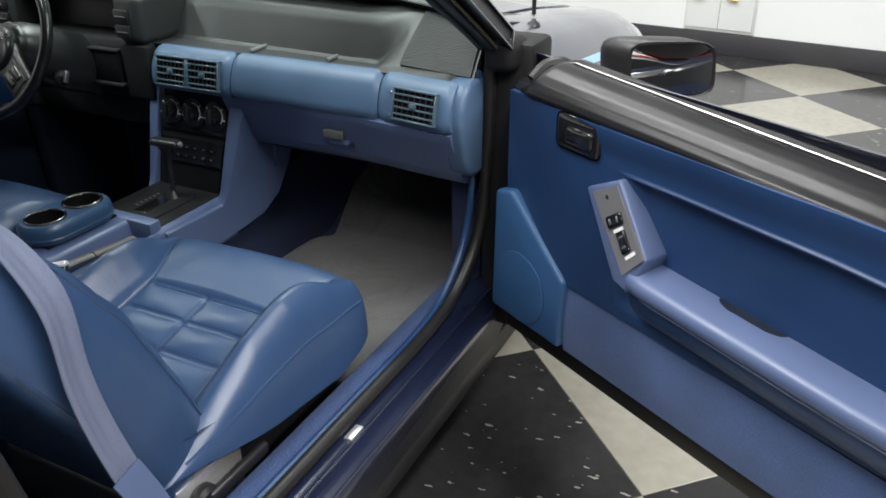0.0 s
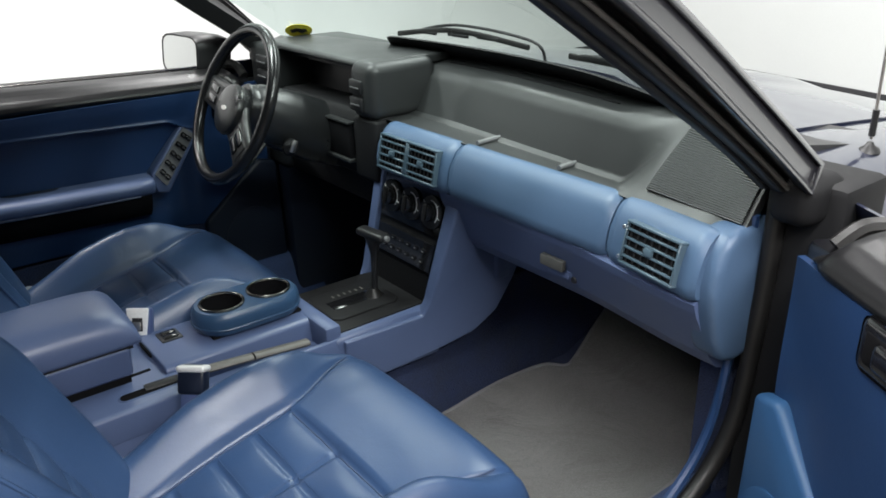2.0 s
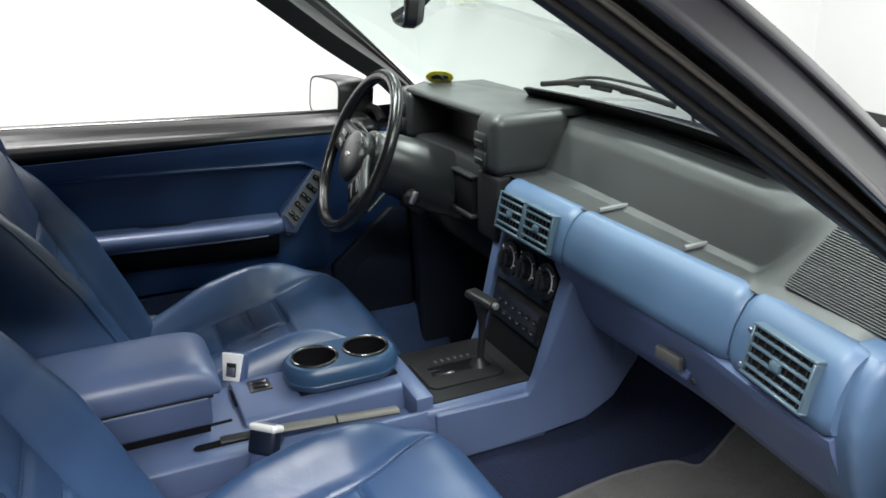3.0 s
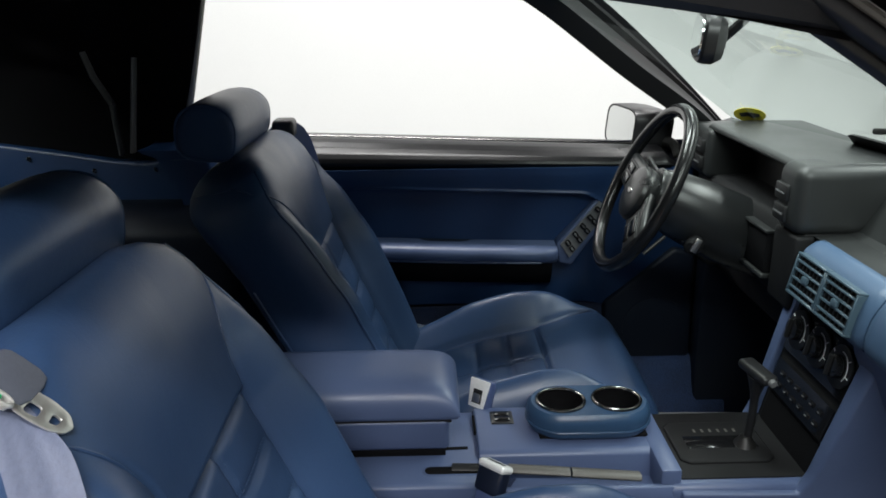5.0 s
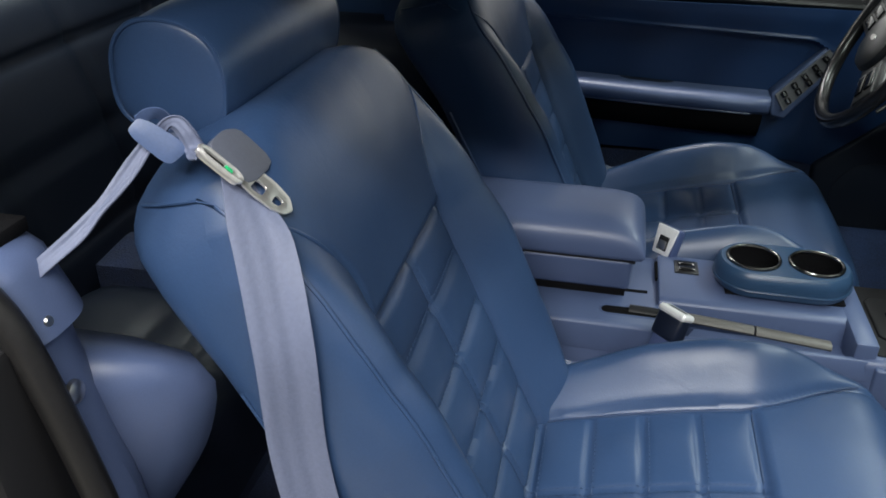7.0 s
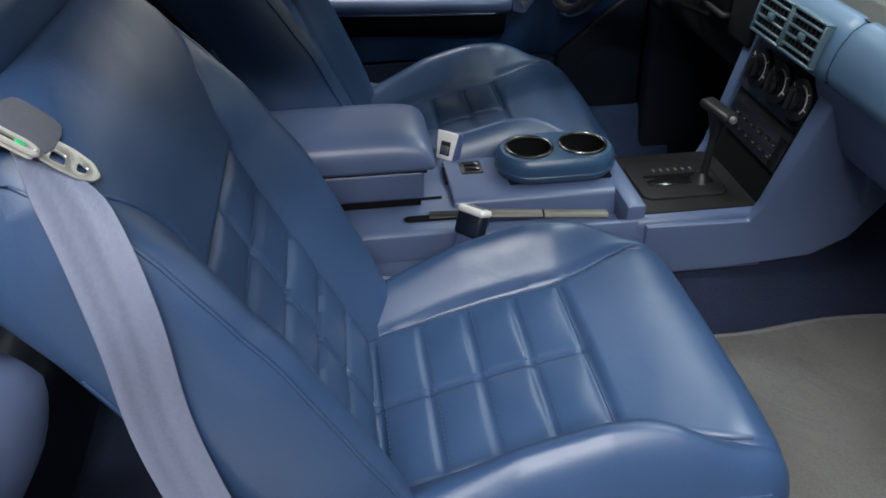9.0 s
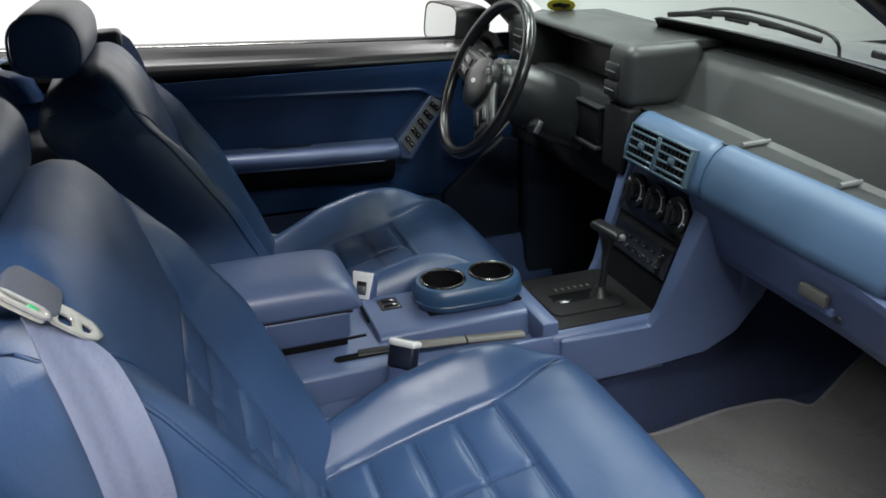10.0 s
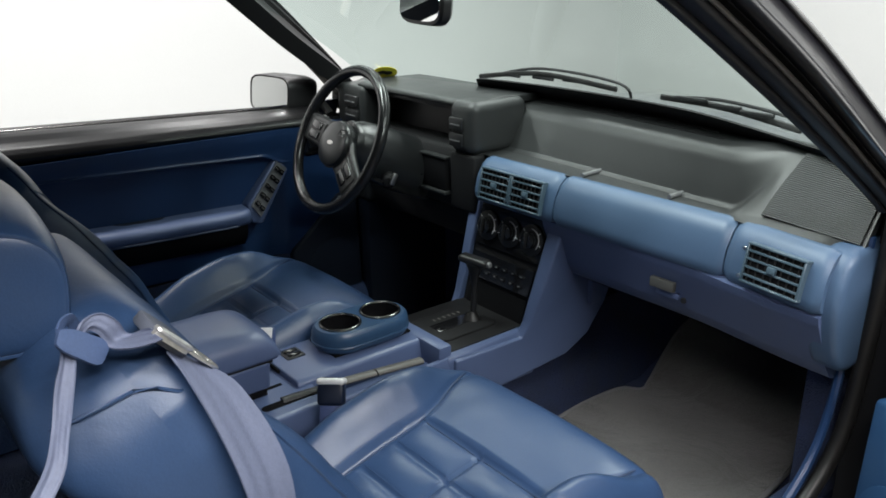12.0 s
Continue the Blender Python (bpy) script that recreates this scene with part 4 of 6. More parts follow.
def cup_plate():
    """Top with two round holes."""
    b = bmesh.new()
    outer = [b.verts.new(p) for p in stadium(CX, CY, 0.053, 0.099, 0.6100)]
    eds = [b.edges.new((outer[k], outer[(k + 1) % 40])) for k in range(40)]
    for cy in (0.907, 1.004):
        rr = [b.verts.new((CX + 0.0395 * math.cos(2 * math.pi * k / 32), cy + 0.0395 * math.sin(2 * math.pi * k / 32), 0.6100)) for k in range(32)]
        eds += [b.edges.new((rr[k], rr[(k + 1) % 32])) for k in range(32)]
    bmesh.ops.triangle_fill(b, edges=eds, use_beauty=True, normal=(0, 0, 1))
    return b


part("top_plate", cup_plate(), VINYL_B, cup)
part("welt", tube([Vector(p) for p in stadium(CX, CY, 0.0612, 0.1072, 0.581)], 0.0020, 6, 1, True), VINYL_B, cup)
for cy in (0.907, 1.004):
    t = Matrix.Translation((CX, cy, 0))
    rim = bmesh.new()
    sweep([Vector((CX + 0.0405 * math.cos(2 * math.pi * k / 36), cy + 0.0405 * math.sin(2 * math.pi * k / 36), 0.6110)) for k in range(36)], ring(0.0034, 8), closed=True, bm=rim)
    rm = part("rim", rim, DARKCHROME, cup, "dark chrome ring")
    well = bmesh.new()
    rows = [[well.verts.new((CX + r * math.cos(2 * math.pi * k / 32), cy + r * math.sin(2 * math.pi * k / 32), z)) for k in range(32)] for r, z in ((0.0392, 0.6105), (0.037, 0.586), (0.035, 0.5685))]
    for r0, r1 in zip(rows, rows[1:]):
        for k in range(32):
            well.faces.new((r0[k], r0[(k + 1) % 32], r1[(k + 1) % 32], r1[k]))
    well.faces.new(rows[-1])
    part("well", well, GLOSSBLACK, cup, "black cup well")
part("foot", box(-0.132, -0.030, 0.866, 1.050, 0.5610, 0.5665, 0.001), FABRIC, cup)

# ---- parking brake lever ----
brake = thing("parking_brake", "black parking brake lever lying in its console slot", "brake lever", pose(0.02, 0.86, 0.51))
part("lever_arm", tube([(0.032, 0.715, 0.5520), (0.040, 0.78, 0.5540), (0.046, 0.82, 0.5540)], 0.007, 10, 5, w=1.4, h=0.6), BLACK, brake)
part("lever_grip", tube([(0.044, 0.805, 0.5545), (0.049, 0.86, 0.5530), (0.0505, 0.903, 0.5500)], 0.0085, 12, 5, w=1.3, h=0.75), LEVERGREY, brake, "grey grip, worn along its top")
part("lever_grip", tube([(0.0505, 0.906, 0.5495), (0.050, 0.96, 0.5440), (0.046, 1.018, 0.5360)], 0.0088, 12, 5, w=1.3, h=0.75), LEVERGREY, brake)


# ---- belt buckles beside the console ----
def buckle(m, label):
    t = thing("belt_buckle", label, "belt buckle", m, "belt buckles")
    part("stem", box(-0.021, 0.021, -0.007, 0.009, -0.20, -0.002, 0.006, 2), BELTBLUE, t, local=True)
    part("case", box(-0.0240, 0.0240, -0.0125, 0.0125, -0.012, 0.030, 0.006, 3), NAVYFACE, t, "dark navy case", local=True)
    part("cap", box(-0.0255, 0.0255, -0.0150, 0.0145, 0.024, 0.036, 0.0055, 4), FACEPLATE, t, "chrome end cap", local=True)
    part("cap_slot", box(-0.0165, 0.0165, -0.004, 0.004, 0.0354, 0.0364, 0.0004), BLACK, t, local=True)
    return t


def stand(at, wide, up):
    """A pose from a place, the way across and the way up."""
    wide, up = Vector(wide).normalized(), Vector(up)
    up = (up - wide * up.dot(wide)).normalized()
    return Matrix.Translation(at) @ Matrix((wide, up.cross(wide), up)).transposed().to_4x4()


buckle(stand((0.112, 0.771, 0.571), (0.72, 0.69, 0.05), (0.02, 0.55, 0.83)), "blue seat belt buckle with chrome cap beside the passenger cushion")
BUCKLE_D = stand((-0.160, 0.778, 0.574), (0.68, 0.73, 0.03), (-0.26, 0.22, 0.94)) @ Matrix.Scale(1.0, 4)
bd = thing("belt_buckle", "chrome faced seat belt buckle beside the driver's cushion", "belt buckle", BUCKLE_D, "belt buckles")
part("stem", box(-0.018, 0.018, -0.008, 0.006, -0.20, -0.02, 0.005), BELTBLUE, bd, local=True)
part("case", box(-0.023, 0.023, -0.013, 0.008, -0.024, 0.031, 0.005), BELTBLUE, bd, local=True)
face = prism([(-0.017, -0.020), (0.017, -0.020), (0.0225, 0.032), (-0.0225, 0.032)], "y", -0.0165, -0.012, 0.002)
part("face_plate", face, FACEPLATE, bd, "chrome face plate", local=True)
part("button_well", box(-0.0105, 0.0105, -0.0172, -0.015, -0.012, 0.014, 0.001), BLACK, bd, local=True)
part("push_button", box(-0.008, 0.008, -0.0190, -0.016, -0.010, 0.006, 0.002), STEEL, bd, local=True)

# ---- dashboard ----
dash = thing("dashboard", "black and blue dashboard with air vents and glove box", "dashboard", pose(0, 1.4, 0.6))


def recess(t):
    return (table(t, (0, 1.335), (0.42, 1.395), (0.50, 1.410), (0.56, 1.418), (0.70, 1.450), (0.755, 1.463), (0.80, 1.475), (1, 1.56)),
            table(t, (0, 0.884), (0.42, 0.886), (0.50, 0.892), (0.56, 0.906), (0.70, 0.962), (0.755, 0.975), (0.80, 0.980), (1, 0.994)))


def slope(t):
    return (table(t, (0, 1.325), (0.10, 1.345), (0.74, 1.425), (0.82, 1.445), (1, 1.56)), table(t, (0, 0.882), (0.10, 0.895), (0.74, 0.990), (0.82, 1.000), (1, 0.994)))


def upper_fn(u, v):
    x = lerp(-0.16, 0.722, u)
    # round the recess's upper corner
    turn = 0.080 * max(0.0, min(1.0, (v - 0.58) / 0.26)) ** 2.4
    k = smooth(0.478 - turn, 0.556 - 0.4 * turn, x)
    # the shelf grows shallower towards the door
    deep = 1.325 + (recess(min(v, 0.80))[0] - 1.325) * (1 - 0.42 * max(0.0, min(x, 0.52) / 0.5) ** 1.05)
    deep = lerp(deep, base_y(x) + 0.002, max(0.0, v - 0.80) / 0.20)
    z = lerp(recess(v)[1], slope(v)[1], k)
    back = base_y(x) + 0.002
    f = min(1.0, (back + 0.034 - 1.325) / 0.145)
    y = lerp(min(deep, back), min(1.325 + (slope(v)[0] - 1.325) * f, back), k)
    return (x, y, z - 0.01 * smooth(0.66, 0.722, x))


part("upper_panel", slab(upper_fn, 130, 60, (0, 0.012, -0.012)), DASHBLACK, dash, "grained black upper dash panel with open shelf")


def left_top(u, v):
    x = lerp(-0.70, -0.155, u)
    return (x, lerp(1.36, base_y(x) - 0.025, v), lerp(0.985, 0.996, v))


part("left_top", slab(left_top, 16, 6, (0, 0, -0.02)), DASHBLACK, dash)
for xa, xb, row, half in ((-0.11, 0.40, 0.862, 0.0022), (-0.11, 0.02, 0.935, 0.0060), (0.085, 0.37, 0.935, 0.0075)):
    pts = [Vector(upper_fn((lerp(xa, xb, k / 24) + 0.16) / 0.882, row)) for k in range(25)]
    part("defrost_slot", sweep(pts, [(-half, -0.003), (half, -0.003), (half, 0.0012), (-half, 0.0012)]), MATTE, dash, "black defroster slot")
# speaker grille with fine ribs
gb = bmesh.new()


def grille_at(a, t):
    u = (lerp(0.553, 0.716, a) + 0.16) / 0.882
    return Vector(upper_fn(u, lerp(0.11, 0.80, t)))


NR = 38
for k in range(NR):
    t0, t1 = k / NR, (k + 0.5) / NR
    wa = 0.16 * (k / NR) ** 1.5
    p = [grille_at(wa, t0), grille_at(1, t0), grille_at(1, t1), grille_at(wa, t1)]
    lift = Vector((0, -0.0046, 0.0040))
    v = [gb.verts.new(q + Vector((0, -0.0005, 0.0005))) for q in p] + [gb.verts.new(q + lift) for q in p]
    for f in ((4, 5, 6, 7), (0, 1, 5, 4), (2, 3, 7, 6), (1, 2, 6, 5), (3, 0, 4, 7)):
        gb.faces.new([v[i] for i in f])
part("grille_cloth", grid(lambda i, j: grille_at(0.16 * j ** 1.5 + i * (1 - 0.16 * j ** 1.5), j) + Vector((0, -0.0012, 0.0010)), 4, 14), FABRIC, dash)
part("speaker_grille", gb, GRILLE, dash, "black ribbed speaker grille")
for x in (0.163, 0.372):
    part("shelf_rib", tube([(x, 1.345, 0.889), (x, 1.385, 0.890), (x + 0.002, 1.418, 0.891)], 0.0046, 8, 4), GREYPAN, dash)


# blue padded bolster
def pad_sec(x):
    """Front profile of the padded blue bolster: (y, z) points from top rear to lower rear."""
    return [(1.350, 0.882), (1.338, 0.886), (1.326, 0.884), (1.312, 0.874), (1.302, 0.858), (1.295, 0.836), (1.290, 0.812), (1.290, 0.798), (1.296, 0.790), (1.320, 0.786)]


def padded(x0, x1, n, inset=0.0, dy=lambda x: 0.0):
    def fn(u, v):
        x = lerp(x0, x1, u)
        sec = pad_sec(x)
        y, z = sec[round(v * (len(sec) - 1))]
        e = min(abs(x - x0), abs(x1 - x))
        r = smooth(0.0, 0.012, e)
        return (x, y + inset + dy(x) + 0.005 * (1 - r), z - 0.004 * (1 - r) * (1 if z > 0.84 else -1))
    return slab(fn, n, 9, (0, 0.03, -0.004))


part("knee_pad", padded(0.135, 0.523, 60), DASHBLUE, dash, "blue padded dash bolster")


def vent(x0, x1, halves, dy, label):
    """A vent housing with its frame, slats and thumb wheel."""
    ho = part("vent_housing", padded(x0, x1, 30, 0.0, dy), DASHBLUE, dash, label)
    xm = (x0 + x1) / 2
    w = (x1 - x0 - 0.046) / halves if halves > 1 else 0.110
    tilt = radians(-12)
    for h in range(halves):
        cx = x0 + 0.023 + w * (h + 0.5) if halves > 1 else 0.6230
        m = Matrix.Translation((cx, 1.2945 + dy(cx), 0.8355)) @ Matrix.Rotation(math.atan(dy(cx + 0.01) / 0.01 - dy(cx) / 0.01) if dy(0.6) else 0, 4, "Z") @ Matrix.Rotation(tilt, 4, "X")
        hw, hh = w / 2 - 0.005, 0.031 if halves > 1 else 0.0290
        fr = bmesh.new()
        for a in ((-hw - 0.004, hw + 0.004, hh, hh + 0.004), (-hw - 0.004, hw + 0.004, -hh - 0.004, -hh), (-hw - 0.004, -hw, -hh, hh), (hw, hw + 0.004, -hh, hh)):
            box(a[0], a[1], -0.010, 0.006, a[2], a[3], 0.001, 1, fr, m)
        vf = part("vent_frame", fr, SILVER, ho)
        part("vent_duct", box(-hw, hw, -0.0045, 0.004, -hh, hh, 0, m=m), FABRIC, ho)
        for k in range(4):
            z = lerp(-hh + 0.009, hh - 0.009, k / 3)
            part("slat", box(-hw, hw, -0.0095, -0.004, z - 0.0017, z + 0.0017, 0.0006, 1, m=m), SILVER, ho)
        for k in range(7):
            x = lerp(-hw + 0.007, hw - 0.007, k / 6)
            part("vane", box(x - 0.0012, x + 0.0012, -0.0065, -0.004, -hh, hh, 0, m=m), BLACK, ho)
        part("vent_tab", box(-0.008, 0.008, -0.013, -0.006, -0.0055, 0.0055, 0.002, m=m), SILVER, ho)
    for z in (0.812, 0.856):
        for sx in ((-1,) if halves == 1 else (-0.25, 0.25)):
            xx = 0.5640 if halves == 1 else xm + sx * 0.03
            part("screw", lathe([(0.0035, 0), (0.003, 0.002)], Matrix.Translation((xx, 1.290 + dy(xx) - (0.858 - z) * 0.22 + 0.003, z)) @ Matrix.Rotation(radians(90), 4, "X"), 10), STEEL, ho)
    return ho


vent(-0.106, 0.132, 2, lambda x: 0.0, "blue centre vent housing with two grilles")
vent(0.526, 0.706, 1, lambda x: -0.16 * (x - 0.526), "blue end vent housing with one grille")


# end cap and glove box below
cap_line = [(1.318, 0.888), (1.296, 0.872), (1.280, 0.835), (1.276, 0.800), (1.284, 0.765), (1.302, 0.715), (1.318, 0.688), (1.345, 0.678), (1.50, 0.684), (1.50, 0.888)]
part("end_cap", prism(cap_line, "x", 0.676, 0.730, 0.015, 5), DASHBLUE, dash, "blue dash end cap")


def glove_fn(u, v):
    x = lerp(0.10, 0.704, u)
    y = table(v, (0, 1.300), (0.12, 1.304), (0.75, 1.345), (0.92, 1.365), (1, 1.39))
    z = table(v, (0, 0.790), (0.12, 0.775), (0.75, 0.690), (0.92, 0.664), (1, 0.655))
    y += -0.03 * smooth(0.4, 0.70, x) * (1 - v * 0.3)
    return (x, y, z - 0.004 * smooth(0.3, 0.7, x))


gl = part("glove_box", slab(glove_fn, 40, 30, (0, 0.03, 0.01)), PLASTIC, dash, "blue glove box door")
part("latch", box(0.375, 0.425, 1.322, 1.334, 0.708, 0.720, 0.003), PLASTIC, gl)
part("badge", box(0.372, 0.424, 1.306, 1.3165, 0.7265, 0.7455, 0.002, m=Matrix.Identity(4)), TARNISH, gl, "small tarnished plate")
part("key_hole", lathe([(0.006, 0), (0.005, 0.002)], pose(0.437, 1.3235, 0.712, 90, 0, 0), 14), BLACK, gl)
part("under_panel", box(0.12, 0.70, 1.40, 1.85, 0.64, 0.70, 0.01), BLACK, dash)
part("bracket", box(0.125, 0.155, 1.405, 1.44, 0.585, 0.665, 0.005), PLASTIC, dash)
part("knee_panel", prism([(1.335, 0.735), (1.36, 0.66), (1.50, 0.60), (1.85, 0.58), (1.85, 0.70), (1.45, 0.75)], "x", -0.675, -0.165, 0.01, 2), MATTE, dash)
part("dash_core", box(-0.70, 0.70, 1.56, 1.80, 0.62, 0.93, 0.02), BLACK, dash)
part("left_core", box(-0.70, -0.135, 1.40, 1.58, 0.64, 0.97, 0.015), BLACK, dash)
part("left_end", box(-0.715, -0.600, 1.33, 1.55, 0.66, 0.955, 0.02, 3), DASHBLACK, dash)
part("lower_left", prism([(1.325, 0.74), (1.305, 0.86), (1.32, 0.892), (1.45, 0.892), (1.45, 0.70)], "x", -0.64, -0.125, 0.010, 3), MATTE, dash)
part("coin_tray", box(-0.305, -0.215, 1.296, 1.33, 0.785, 0.862, 0.004), FABRIC, dash, "dark open pocket")
part("tray_lip", box(-0.310, -0.210, 1.290, 1.312, 0.776, 0.785, 0.003), DASHBLACK, dash)
part("tray_lip", box(-0.310, -0.210, 1.292, 1.312, 0.862, 0.868, 0.002), DASHBLACK, dash)
# Darker black than the pod above it, standing in for the shade there.
part("switch_panel", box(-0.207, -0.119, 1.303, 1.34, 0.748, 0.884, 0.008, 3), MATTE, dash)

# instrument hood
hood_o = part("cluster_hood", prism([(1.312, 0.986), (1.308, 0.994), (1.318, 1.001), (1.40, 1.006), (1.52, 1.004), (1.52, 0.985)], "x", -0.600, -0.135, 0.005, 3), DASHBLACK, dash, "black instrument cluster hood")
part("cluster_pod", box(-0.206, -0.116, 1.297, 1.470, 0.882, 1.0035, 0.024, 6), DASHBLACK, dash)
part("cluster_pod", box(-0.690, -0.562, 1.300, 1.475, 0.882, 0.992, 0.014, 4), DASHBLACK, dash)
for xa, xb in ((-0.196, -0.150), (-0.640, -0.580)):
    for k in range(2):
        sp2 = part("switch_bank", box(xa, xb, 1.291, 1.306, 0.900 + k * 0.036, 0.930 + k * 0.036, 0.004), BLACK, dash)
        part("switch_mark", box(xa + 0.006, xb - 0.006, 1.2895, 1.2915, 0.913 + k * 0.036, 0.9155 + k * 0.036, 0), GREYPAN, sp2)
clus = part("cluster_face", box(-0.566, -0.200, 1.418, 1.43, 0.872, 0.990, 0.002), FABRIC, dash, "dark instrument cluster")
for x, r in ((-0.44, 0.034), (-0.345, 0.034), (-0.495, 0.018), (-0.285, 0.018)):
    gm = Matrix.Translation((x, 1.4175, 0.928)) @ Matrix.Rotation(radians(90), 4, "X")
    ga = part("gauge", lathe([(r, 0), (r, 0.002), (r - 0.003, 0.002)], gm, 28), BLACK, clus)
    nb = bmesh.new()
    for g in range(11):
        box(-0.0007, 0.0007, r * 0.78, r * 0.92, 0.002, 0.003, 0, bm=nb, m=gm @ Matrix.Rotation(radians(-120 + 24 * g), 4, "Z"))
    part("gauge_marks", nb, GREYPAN, ga)

# ---- steering wheel and column ----
wheel = thing("steering_wheel", "black two-spoke steering wheel with thumb buttons", "steering wheel", Matrix.Translation((-0.371, 1.106, 0.9115)) @ pose(0, 0, 0, 64.5, 0, -2))
# local: x across, y up along the rim plane, z towards the driver
rimp = [Vector((0.1665 * math.cos(2 * math.pi * k / 64), 0.1665 * math.sin(2 * math.pi * k / 64), 0)) for k in range(64)]
part("rim", sweep(rimp, ring(0.0128, 14), closed=True), RIM, wheel, "smooth dark rim", local=True)
HUB = Matrix.Translation((0.0, -0.013, 0.0)) @ Matrix.Diagonal((1.08, 1.0, 1, 1))
part("hub_pad", lathe([(0.046, -0.024), (0.054, -0.012), (0.055, 0.006), (0.052, 0.013), (0.044, 0.017), (0.02, 0.0185), (0.004, 0.019)], HUB, 40), COLUMN, wheel, local=True)
part("hub_seam", tube([HUB @ Vector((0.0555 * math.cos(2 * math.pi * k / 36), 0.0555 * math.sin(2 * math.pi * k / 36), 0.004)) for k in range(36)], 0.0014, 6, 1, True), BLACK, wheel, local=True)
part("emblem", lathe([(0.009, 0.018), (0.008, 0.0205)], HUB @ Matrix.Diagonal((1.3, 0.6, 1, 1)), 20), STEEL, wheel, local=True)
for turn_ in (174, -38):
    at = Matrix.Translation((0.0, -0.006, 0.0)) @ Matrix.Rotation(radians(turn_), 4, "Z")
    sp3 = part("spoke", prism([(0.030, -0.044), (0.070, -0.037), (0.158, -0.036), (0.158, 0.030), (0.070, 0.034), (0.030, 0.044)], "z", -0.016, 0.003, 0.007, 3, m=at), COLUMN, wheel, local=True)
    part("spoke_panel", box(0.066, 0.140, -0.026, 0.022, 0.001, 0.0055, 0.003, 3, m=at), BLACK, sp3, local=True)
    for k in range(2):
        part("thumb_button", box(0.082, 0.124, -0.022 + k * 0.023, -0.004 + k * 0.023, 0.004, 0.009, 0.002, m=at), GLOSSBLACK, sp3, local=True)
        part("button_edge", box(0.084, 0.087, -0.020 + k * 0.023, -0.006 + k * 0.023, 0.0082, 0.0096, 0.0005, m=at), GREYPAN, sp3, local=True)
col = thing("steering_column", "dark plastic steering column shroud with ignition lock", "steering column", Matrix.Translation((-0.371, 1.106, 0.9115)) @ pose(0, 0, 0, 64.5, 0, -2))
part("shroud", lathe([(0.050, -0.030), (0.058, -0.05), (0.066, -0.12), (0.070, -0.20), (0.062, -0.30)], Matrix.Diagonal((1, 1.05, 1, 1)), 28), COLUMN, col, local=True)
part("collar", lathe([(0.050, -0.018), (0.053, -0.022), (0.053, -0.052), (0.046, -0.056)], None, 32), COLUMN, col, local=True)
part("lock_boss", lathe([(0.017, 0), (0.016, 0.024), (0.011, 0.028)], pose(0.058, -0.045, -0.13, 20, 60, 0), 18), MATTE, col, local=True)
part("ignition_key", box(0.090, 0.096, -0.058, -0.030, -0.125, -0.112, 0.002), STEEL, col, local=True)
part("turn_stalk", tube([(-0.05, 0.02, -0.06), (-0.11, 0.03, -0.05), (-0.16, 0.045, -0.035)], 0.006, 8, 4), BLACK, col, local=True)
part("tilt_lever", tube([(0.055, -0.06, -0.07), (0.066, -0.085, -0.055), (0.070, -0.105, -0.045)], 0.004, 8, 4), BLACK, col, local=True)


